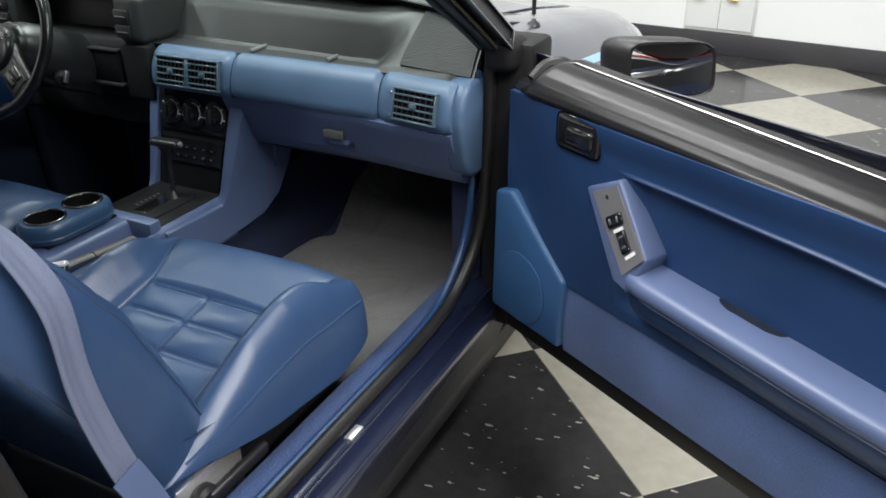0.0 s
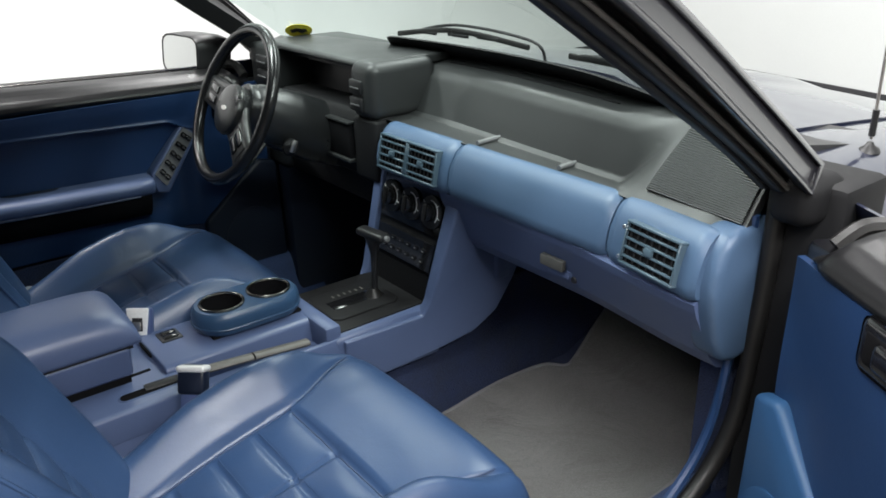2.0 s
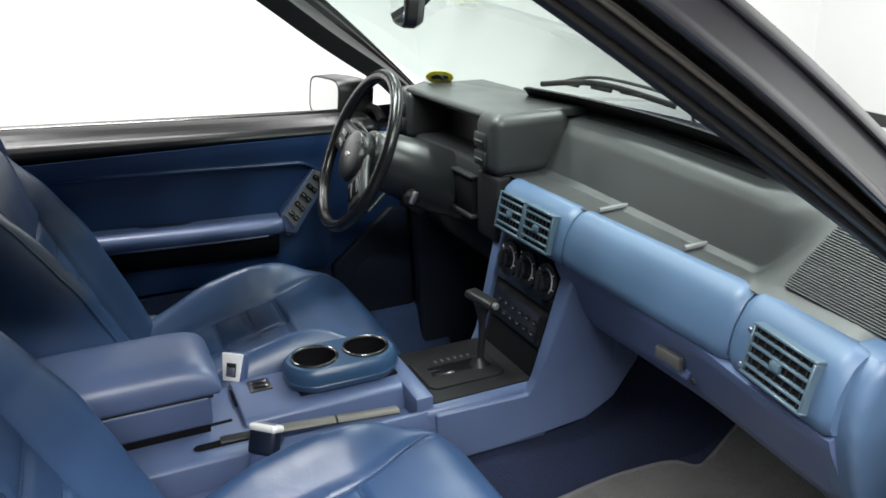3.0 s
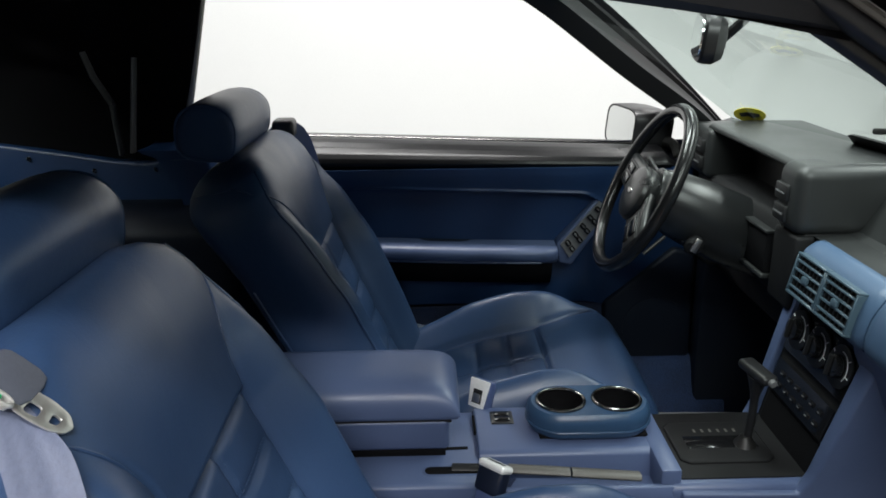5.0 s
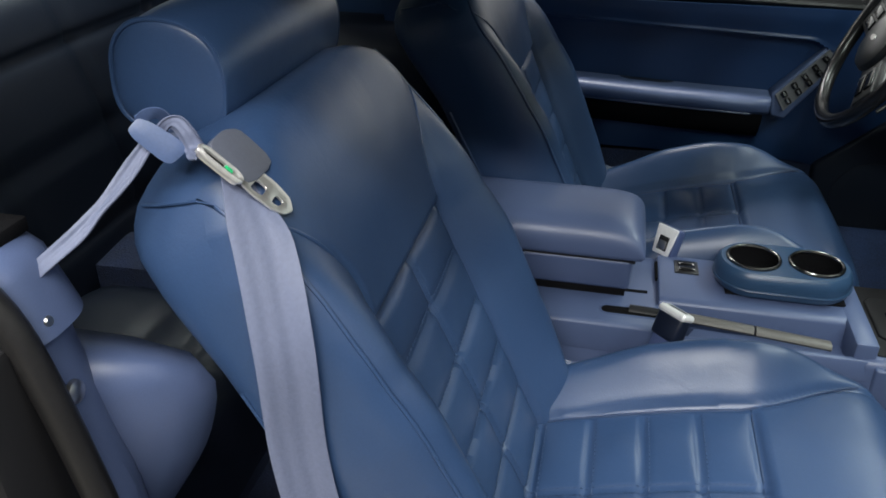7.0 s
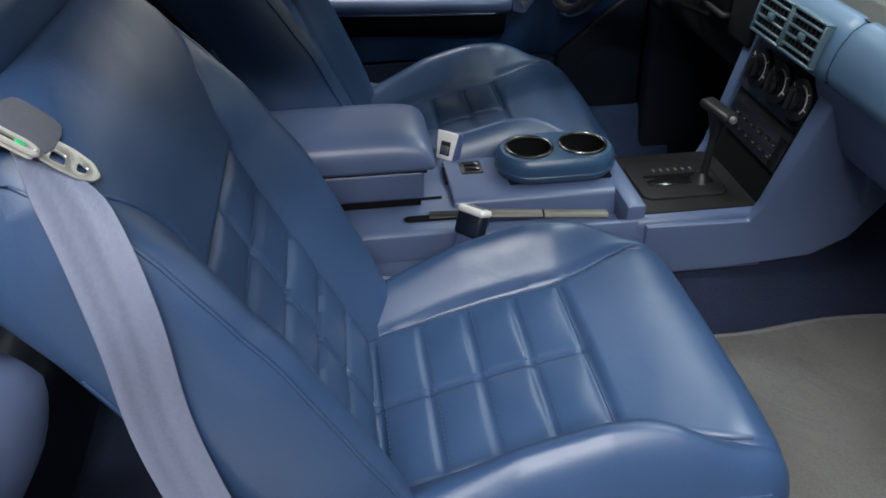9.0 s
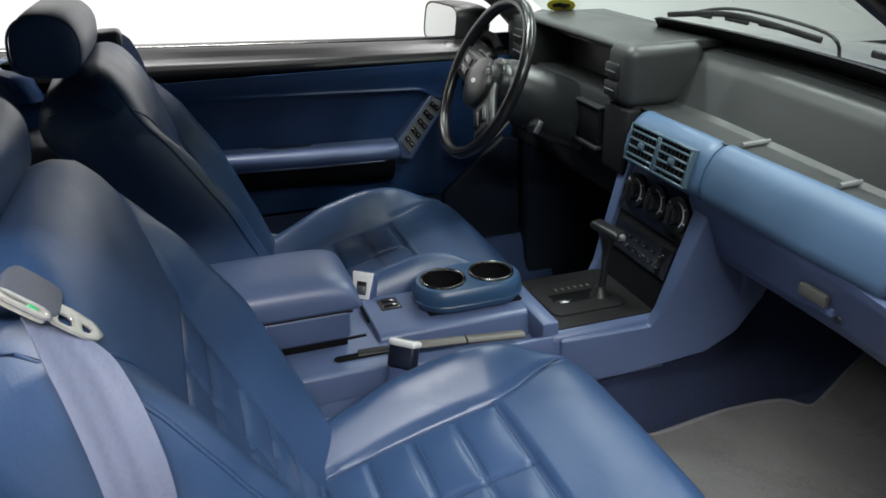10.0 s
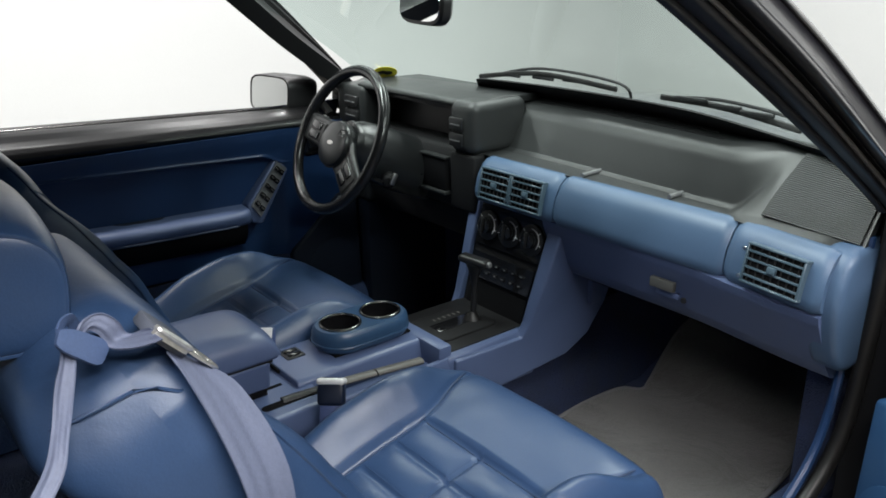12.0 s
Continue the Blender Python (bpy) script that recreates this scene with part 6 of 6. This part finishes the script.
    for y, z in ((-0.221, 0.929), (-0.077, 0.900), (0.063, 0.901)):
        part("snap", lathe([(0.006, 0), (0.006, 0.004), (0.003, 0.007)], pose(sg * 0.664, y, z, 0, -90 * sg, 0), 12), CHROME, q, "chrome snap")

# ---- seat belts ----
TONGUE = mat("worn_plated_steel", (0.72, 0.71, 0.67), 0.33, metal=0.85, var=0.12, grain=150, bump=0.1)
LATCH = mat("latch_plastic", (0.090, 0.100, 0.130), 0.5, grain=300, bump=0.1)
GUIDE = mat("guide_vinyl", (0.065, 0.100, 0.20), 0.36, grain=350, bump=0.15)
belt = thing("seat_belt", "lavender seat belt with metal tongue hanging over the seat shoulder", "seat belt", pose(0.62, 0.35, 0.4), "seat belts")


def webbing(pts, width, across, sub=8, bm=None, fold=0.0, start=1.0):
    """A flat band along points; across gives the band's width direction at each point."""
    line = curve_through(pts, sub)
    ac = curve_through(across, sub)
    b = bm or bmesh.new()
    rows = []
    for i, (p, a) in enumerate(zip(line, ac)):
        a = a.normalized() * width / 2 * lerp(start, 1.0, smooth(0.0, 0.16, i / len(line)))
        way = (line[min(i + 1, len(line) - 1)] - line[max(i - 1, 0)]).normalized()
        n = way.cross(a).normalized()
        row = []
        for k in range(17):
            t = k / 8 - 1
            row.append(p + a * t + n * (0.0009 + fold * (math.cos(3.1 * t + 0.7) * 0.0022 + math.cos(9.0 * t + 2.0 + 0.02 * i) * 0.0007) * smooth(0, 0.3, i / len(line))))
        for k in range(16, -1, -1):
            t = k / 8 - 1
            row.append(p + a * t + n * (-0.0009 + fold * (math.cos(3.1 * t + 0.7) * 0.0022 + math.cos(9.0 * t + 2.0 + 0.02 * i) * 0.0007) * smooth(0, 0.3, i / len(line))))
        rows.append([b.verts.new(q) for q in row])
    for r0, r1 in zip(rows, rows[1:]):
        for k in range(34):
            b.faces.new((r0[k], r0[(k + 1) % 34], r1[(k + 1) % 34], r1[k]))
    b.faces.new(rows[0])
    b.faces.new(rows[-1][::-1])
    return b


part("lap_strap", webbing([(0.591, 0.355, 0.986), (0.614, 0.382, 0.945), (0.642, 0.404, 0.86), (0.644, 0.408, 0.75), (0.646, 0.421, 0.66), (0.652, 0.445, 0.55), (0.672, 0.470, 0.43)], 0.051,
     [(0.55, -0.55, 0.45), (0.45, -0.78, 0.15), (0.34, -0.93, -0.1), (0.34, -0.93, -0.1), (0.34, -0.93, -0.1), (0.3, -0.94, 0), (0.3, -0.94, 0)], 8, None, 1.0, 0.6), WEB, belt, "lavender webbing")
# strap from the trim's slot up to the vinyl guide on the seat's shoulder, slightly twisted
SR, SU, SN = Vector((-0.4765, 0.8726, -0.1073)), Vector((-0.3676, -0.0869, 0.9259)), Vector((0.7986, 0.4807, 0.3622))
G0 = Vector((0.588, 0.2875, 1.0120))


def at_guide(a, b, h=0.0):
    """A place by millimetres across, up and out of the guide's face."""
    return G0 + (SR * a + SU * b + SN * h) * 0.001


part("shoulder_strap", webbing([(0.672, 0.208, 0.925), (0.664, 0.222, 0.937), (0.650, 0.240, 0.953), (0.630, 0.252, 0.969), (0.607, 0.263, 0.987), (0.592, 0.272, 1.003), (0.578, 0.279, 1.015)], 0.0145,
     [(0.3, 0.9, -0.5), (0.3, 0.9, -0.5), (0.3, 0.8, -0.7), (0.55, 0.5, -0.35), (0.2, 0.8, -0.5), (-0.3, 0.8, -0.1), (-0.4, 0.8, -0.1)], 8, None, 0.5), WEB, belt)


def plate(outline, holes, z0, z1, m=None, round_=0.0):
    """Flat plate with holes, from outlines in its own plane."""
    b = bmesh.new()
    for loop_ in [outline] + holes:
        vs = [b.verts.new((x, y, z0)) for x, y in loop_]
        for k in range(len(vs)):
            b.edges.new((vs[k], vs[(k + 1) % len(vs)]))
    bmesh.ops.triangle_fill(b, use_beauty=True, edges=b.edges[:])
    r = bmesh.ops.extrude_face_region(b, geom=b.faces[:])
    bmesh.ops.translate(b, verts=[q for q in r["geom"] if isinstance(q, bmesh.types.BMVert)], vec=(0, 0, z1 - z0))
    bmesh.ops.recalc_face_normals(b, faces=b.faces[:])
    if round_:
        es = [e_ for e_ in b.edges if len(e_.link_faces) == 2 and e_.calc_face_angle(0) > 0.6]
        bmesh.ops.bevel(b, geom=es, offset=round_, segments=2, profile=0.5, affect="EDGES")
    if m:
        b.transform(m)
    return b


def rounded(outline, n=3):
    """Outline with its corners cut round."""
    out = []
    for k, q in enumerate(outline):
        p, r = Vector(outline[k - 1]), Vector(outline[(k + 1) % len(outline)])
        q = Vector(q)
        a, c = q.lerp(p, 0.28), q.lerp(r, 0.28)
        for i in range(n + 1):
            t = i / n
            v = a.lerp(q, t).lerp(q.lerp(c, t), t)
            out.append((v.x, v.y))
    return out


GM = Matrix.Translation(G0) @ Matrix((SR, SU, SN)).transposed().to_4x4() @ Matrix.Scale(0.001, 4)
part("guide", plate(rounded([(-24, 10), (-16, 20), (-4, 16), (25, -4), (7, -20), (-19, 2)]), [], -2.0, 1.5, GM, 0.0008), GUIDE, belt, "lavender-blue vinyl belt guide")
part("guide_loop", webbing([at_guide(-18, 16, -2), at_guide(-10, 22, -3), at_guide(0, 24, -6), at_guide(8, 18, -12), at_guide(14, 8, -15), at_guide(22, -4, -4)], 0.011, [SU * 0.9 + SN * 0.4] * 2 + [SU * 0.6 + SN * 0.5 + SR * 0.3] * 2 + [SR * 0.7 + SU * 0.6] * 2), GUIDE, belt)
lx_ = Vector((-0.316, 0.632, -0.705)).normalized()
ly_ = Vector((-0.95, -0.18, 0.26))
ly_ = (ly_ - lx_ * ly_.dot(lx_)).normalized()
lz_ = lx_.cross(ly_)
LM = Matrix.Translation(Vector((0.588, 0.347, 0.994)) + lz_ * 0.006) @ Matrix((lx_, ly_, lz_)).transposed().to_4x4() @ Matrix.Scale(0.93, 4)
part("loop", webbing([at_guide(-4, 2, -6), at_guide(5, 12, -4), at_guide(13, 16, 3), at_guide(21, 8, 7), at_guide(28, -6, 8), LM @ Vector((-0.034, -0.016, 0.002))], 0.018, [SU * 0.8 + SN * 0.5, SU * 0.7 + SN * 0.6, SR * 0.45 + SU * 0.5 + SN * 0.7, SR * 0.6 + SU * 0.2 + SN * 0.6, SR * 0.75 + SU * 0.3 + SN * 0.4, ly_ * 0.9], 8, None, 0.6), WEB, belt)
part("latch_cover", plate(rounded([(-0.0300, -0.008), (-0.0225, 0.026), (-0.008, 0.0425), (0.036, 0.0345), (0.0190, -0.018)], 2), [], -0.006, 0.006, LM, 0.0022), LATCH, belt, "grey plastic latch cover")
lb = bmesh.new()
tube([LM @ Vector((-0.0135 + 0.0235 * math.cos(a_) * (0.92 + 0.08 * abs(math.sin(a_))) , -0.0165 - 0.09 * 0.0235 * math.cos(a_) + 0.0062 * max(-0.8, min(0.8, math.sin(a_))), 0.0065)) for a_ in [2 * math.pi * k / 20 for k in range(20)]], 0.0024, 8, 2, True, up=(0.2, 0.7, 0.6), bm=lb)
part("latch_bar", lb, WORNSTEEL, belt, "worn metal latch frame")
part("latch_floor", plate(rounded([(-0.036, -0.019), (-0.036, -0.010), (0.008, -0.013), (0.008, -0.023)]), [], 0.0, 0.0045, LM), WORNSTEEL, belt)
part("latch_recess", plate(rounded([(-0.029, -0.017), (-0.029, -0.0125), (-0.010, -0.0135), (-0.010, -0.0185)]), [], 0.0045, 0.0052, LM), BLACK, belt)
part("green_tab", box(-0.009, -0.001, -0.0185, -0.0125, 0.0045, 0.0075, 0.001, m=LM), GREEN, belt)
part("tongue", plate(rounded([(0.009, -0.0190), (0.018, 0.0118), (0.042, 0.0108), (0.060, 0.0045), (0.0665, -0.0085), (0.0585, -0.0195), (0.045, -0.0232), (0.026, -0.0225)]),
     [rounded([(0.0185, -0.0165), (0.0235, -0.0015), (0.0355, -0.0035), (0.0325, -0.0170)], 2), rounded([(0.0425, -0.0162), (0.0455, -0.0035), (0.0545, -0.0062), (0.0505, -0.0150)], 2)], 0.002, 0.0048, LM, 0.0007), TONGUE, belt, "worn cream-coloured steel tongue with two square holes")
part("sleeve", webbing([(0.660, 0.428, 0.600), (0.664, 0.436, 0.575), (0.670, 0.452, 0.52), (0.682, 0.470, 0.43)], 0.060, [(0.3, -0.94, 0.1)] * 4), PLASTIC, belt, "lavender plastic sleeve over the webbing")
part("anchor", box(0.645, 0.690, 0.470, 0.505, 0.385, 0.430, 0.006), BELTBLUE, belt)
db = thing("seat_belt", "dark navy seat belt bunched over the driver's seat shoulder", "seat belt", pose(-0.6, 0.4, 0.9), "seat belts")
part("loop", webbing([(-0.560, 0.335, 0.990), (-0.572, 0.350, 1.006), (-0.590, 0.372, 1.008), (-0.600, 0.392, 0.996), (-0.612, 0.405, 0.978), (-0.630, 0.42, 0.93), (-0.66, 0.44, 0.80), (-0.66, 0.46, 0.6)], 0.045, [(-0.6, 0.5, 0.5)] * 8), BELTBLUE, db)
part("latch", box(-0.618, -0.562, 0.352, 0.400, 0.985, 1.024, 0.010, 3), BLACK, db)

# ---- floor mat ----
fmat = thing("floor_mat", "grey carpet floor mat on the passenger footwell", "floor mat", pose(0.35, 1.4, 0.28))
OUT = [(0.112, 1.05), (0.104, 1.286), (0.090, 1.413), (0.086, 1.50), (0.096, 1.605), (0.133, 1.645), (0.116, 1.70), (0.092, 1.80), (0.072, 1.92), (0.080, 2.00), (0.25, 2.02), (0.42, 2.00), (0.49, 1.90), (0.525, 1.70), (0.553, 1.535), (0.566, 1.35), (0.568, 1.153), (0.560, 1.06), (0.52, 1.03), (0.30, 1.03)]


def mat_mesh(outline=OUT):
    b = bmesh.new()
    loop = [Vector((x, y, 0)) for x, y in outline]
    line = curve_through(loop, 4, True)
    vs = [b.verts.new(p) for p in line]
    f = b.faces.new(vs)
    bmesh.ops.triangulate(b, faces=[f])
    for _ in range(4):
        bmesh.ops.subdivide_edges(b, edges=[e for e in b.edges if e.calc_length() > 0.05], cuts=1)
        bmesh.ops.triangulate(b, faces=b.faces[:])
    for v in b.verts:
        v.co.z = floor_z(v.co.y) + 0.016 + 0.004 * noise.noise(v.co * 9)
    g = bmesh.ops.extrude_face_region(b, geom=b.faces[:])
    for v in [e for e in g["geom"] if isinstance(e, bmesh.types.BMVert)]:
        v.co.z -= 0.010
    return b


part("mat_body", mat_mesh(), MAT_GREY, fmat, sharp=60)
part("binding", tube([(x, y, floor_z(y) + 0.014) for x, y in OUT], 0.0055, 8, 5, True), MAT_EDGE, fmat, "grey stitched binding")

DOUT = [(-x - 0.02, min(y, 1.72)) for x, y in OUT if y < 1.80]
dmat = thing("floor_mat", "grey carpet floor mat in the driver's footwell", "floor mat", pose(-0.35, 1.3, 0.28))
part("mat_body", mat_mesh(DOUT), MAT_GREY, dmat, sharp=60)
part("binding", tube([(x, y, floor_z(y) + 0.014) for x, y in DOUT], 0.0055, 8, 5, True), MAT_EDGE, dmat, "grey stitched binding")

# ---- details at the screen and outside ----
rvm = thing("rear_view_mirror", "black interior rear-view mirror on the windscreen", "mirror", Matrix.Translation((0.004, 1.080, 1.220)) @ pose(0, 0, 0, -6, 0, -15))
mb = ring_loft([[(0.100 * w * math.cos(a) * (1 / (abs(math.cos(a)) ** 4 + abs(math.sin(a)) ** 4) ** 0.25), d, 0.034 * w * math.sin(a) * (1 / (abs(math.cos(a)) ** 4 + abs(math.sin(a)) ** 4) ** 0.25)) for a in [2 * math.pi * k / 32 for k in range(32)]] for w, d in ((0.95, -0.014), (1.0, -0.010), (1.0, 0.004), (0.80, 0.016), (0.4, 0.021))])
part("housing", mb, BLACK, rvm, local=True)
part("glass", ring_loft([[(0.093 * math.cos(a) * (1 / (abs(math.cos(a)) ** 4 + abs(math.sin(a)) ** 4) ** 0.25), d, 0.027 * math.sin(a) * (1 / (abs(math.cos(a)) ** 4 + abs(math.sin(a)) ** 4) ** 0.25)) for a in [2 * math.pi * k / 32 for k in range(32)]] for d in (-0.0165, -0.013)]), MIRROR, rvm, "mirror glass", local=True)
part("arm", tube([(0.0, 0.02, 0.0), (0.02, 0.045, 0.035), (0.03, 0.055, 0.062)], 0.007, 8, 5), BLACK, rvm, local=True)
part("mount", box(-0.05, 0.06, 0.025, 0.070, 0.058, 0.078, 0.008, 3), BLACK, rvm, local=True)

for k, (a, b, c) in enumerate((((-0.41, 1.575, 1.010), (-0.20, 1.585, 1.035), (0.03, 1.60, 1.020)), ((0.17, 1.575, 1.022), (0.33, 1.555, 1.022), (0.52, 1.50, 1.012)))):
    wp = thing("windscreen_wiper", "black windscreen wiper parked along the cowl", "wiper", pose(*a), "wipers")
    part("blade", tube([a, b, c], 0.0035, 8, 8, h=1.8), RUBBER, wp)
    up_ = Vector((0, 0.006, 0.012))
    part("arm", tube([Vector(a).lerp(Vector(c), 0.10) + up_ * 0.4, Vector(b) + up_, Vector(c) + up_ * 1.1, Vector(c) + Vector((0.02, 0.03, -0.03))], 0.0035, 8, 6), BLACK, wp)
    for f in (0.25, 0.5, 0.72):
        p = Vector(a).lerp(Vector(c), f) + Vector((0, 0, 0.012))
        part("bridge", box(p.x - 0.035, p.x + 0.035, p.y - 0.004, p.y + 0.004, p.z - 0.006, p.z + 0.002, 0.002), BLACK, wp)
ant = thing("aerial", "thin steel radio aerial with chrome base on the wing", "aerial", pose(0.73, 1.645, 0.932))
part("base", lathe([(0.022, 0.0), (0.024, 0.006), (0.020, 0.014), (0.010, 0.020), (0.006, 0.028)], Matrix.Translation((0.73, 1.645, 0.931)) @ Matrix.Diagonal((0.65, 0.9, 0.7, 1)), 20), BLACK, ant)
part("mast", tube([(0.73, 1.645, 0.955), (0.735, 1.62, 1.35), (0.74, 1.60, 1.75)], 0.0024, 8, 3), STEEL, ant)
part("ferrule", tube([(0.73, 1.645, 0.96), (0.731, 1.643, 1.00)], 0.005, 8, 1), BLACK, ant)
for sg in (1, -1):
    part("striker", box(*sorted((sg * 0.728, sg * 0.744)), 0.800, 0.840, 0.391, 0.3965, 0.0012), WORNSTEEL, car, "small bright metal plate")

# ---- other cars standing in the showroom ----
def show_car(m, paint, label):
    t = thing("parked_car", label, "car", m, "parked cars")
    def hull(u, v):
        y = lerp(-2.3, 2.3, u)
        a = math.pi * (v * 1.0)
        w = 0.88 * (1 - abs(y / 2.3) ** 6 * 0.25)
        top = table(y, (-2.3, 0.62), (-2.1, 0.86), (-0.9, 0.92), (0.9, 0.90), (1.9, 0.78), (2.3, 0.52))
        c, s = math.cos(a), math.sin(a)
        return (w * math.copysign(abs(c) ** 0.35, c), y, 0.25 + (top - 0.25) * abs(s) ** 0.35)
    part("body", slab(hull, 40, 32, (0, 0, -0.02)), paint, t, local=True)
    def cabin(u, v):
        y = lerp(-1.35, 0.95, u)
        a = math.pi * v
        h = table(u, (0, 0.0), (0.25, 0.40), (0.55, 0.43), (0.75, 0.33), (1, 0.0))
        c, s = math.cos(a), math.sin(a)
        return ((0.78 - 0.25 * h) * math.copysign(abs(c) ** 0.5, c), y, 0.88 + h * abs(s) ** 0.5)
    part("cabin_glass", grid(cabin, 24, 20), GLOSSBLACK, t, "dark tinted cabin glass", local=True)
    part("roof", slab(lambda u, v: (lerp(-0.60, 0.60, v), lerp(-0.85, 0.10, u), 1.315 - 0.03 * (2 * v - 1) ** 2 - 0.03 * (2 * u - 1) ** 2), 10, 10, (0, 0, 0.02)), paint, t, local=True)
    for sx in (-1, 1):
        for y in (-1.35, 1.40):
            wm = pose(sx * 0.76, y, 0.32, 0, 90 * sx, 0)
            wh = part("wheel", lathe([(0.32, 0.0), (0.33, 0.03), (0.33, 0.13), (0.30, 0.16), (0.22, 0.155)], wm, 32), RUBBER, t, local=True)
            part("wheel_disc", lathe([(0.21, 0.14), (0.20, 0.165), (0.05, 0.158)], wm, 24), STEEL, wh, local=True)
        part("headlight", box(sx * 0.62 - 0.14, sx * 0.62 + 0.14, 2.16, 2.25, 0.58, 0.68, 0.02), CHROME, t, local=True)
    part("bumper", box(-0.80, 0.80, 2.22, 2.34, 0.34, 0.54, 0.04, 3), BLACK, t, local=True)


show_car(pose(6.9, -3.9, 0, 0, 0, 75), RED, "red coupe parked across the showroom")
show_car(pose(4.0, -7.0, 0, 0, 0, 100), WHITECAR, "white saloon parked across the showroom")
show_car(pose(6.3, -7.2, 0, 0, 0, 60), RED, "red coupe parked further along the showroom")

# ---- narrow white cupboard doors in the north wall ----
hatch = thing("wall_cupboard", "white wall cupboard with brass catches above the black skirting", "cupboard", ROOM @ pose(-0.262, Y1, 0))
part("cupboard_frame", box(-0.232, 0.232, -0.012, -0.001, 0.145, 2.10, 0.003), WALLNORTH, hatch, local=True)
for k in range(2):
    leaf = part("cupboard_door", box(-0.222 + 0.223 * k, -0.001 + 0.223 * k, -0.026, -0.011, 0.165, 2.08, 0.004), WALLNORTH, hatch, local=True)
    hx = -0.146 + 0.228 * k
    part("catch", tube([(hx - 0.035, -0.050, 0.366), (hx + 0.035, -0.050, 0.364)], 0.009, 8, 1), BRASS, leaf, "brass catch", local=True)
    part("catch_foot", lathe([(0.018, 0), (0.012, 0.020), (0.010, 0.028)], pose(hx, -0.025, 0.365, 90, 0, 0), 16), BRASS, leaf, local=True)

# ---- checkered floor tiles ----
TS = 0.607
TU, TV = Vector((0.702, -0.712, 0)), Vector((-0.712, -0.702, 0))
T0 = Vector((0.731, 1.739, 0))
INV = ROOM.inverted()
flo = bpy.data.objects["floor"]


def tile_data(name, material):
    b = bmesh.new()
    h = TS / 2 - 0.0008
    lo = [b.verts.new((x * h, y * h, -0.012)) for x, y in ((-1, -1), (1, -1), (1, 1), (-1, 1))]
    hi = [b.verts.new((x * h, y * h, -0.0008)) for x, y in ((-1, -1), (1, -1), (1, 1), (-1, 1))]
    up = [b.verts.new((x * (h - 0.0015), y * (h - 0.0015), 0.0)) for x, y in ((-1, -1), (1, -1), (1, 1), (-1, 1))]
    for k in range(4):
        j = (k + 1) % 4
        b.faces.new((lo[k], lo[j], hi[j], hi[k]))
        b.faces.new((hi[k], hi[j], up[j], up[k]))
    b.faces.new(up)
    me = bpy.data.meshes.new(name)
    b.to_mesh(me)
    b.free()
    me.materials.append(material)
    return me


tile_me = (tile_data("tile_dark", TILE_D), tile_data("tile_light", TILE_L))
turn = math.atan2(TU.y, TU.x)
far = (bmesh.new(), bmesh.new())
for i in range(-30, 34):
    for j in range(-30, 34):
        c = T0 + TU * TS * (i + 0.5) + TV * TS * (j + 0.5)
        q = INV @ c
        if X0 - 0.3 < q.x < X1 + 0.3 and Y0 - 0.3 < q.y < Y1 + 0.3:
            m = Matrix.Translation(c) @ Matrix.Rotation(turn, 4, "Z")
            if -2.2 < c.x < 6.5 and c.y > -3.5:
                t = new("tile", tile_me[(i + j) % 2])
                t.matrix_world = m
                t.parent = flo
            else:
                far[(i + j) % 2].from_mesh(tile_me[(i + j) % 2])
                bmesh.ops.transform(far[(i + j) % 2], matrix=m, verts=far[(i + j) % 2].verts[-12:])
for b, mt in zip(far, (TILE_D, TILE_L)):
    tagged(part("distant_tiles", b, mt, flo, smooth=False), kind="stuff")
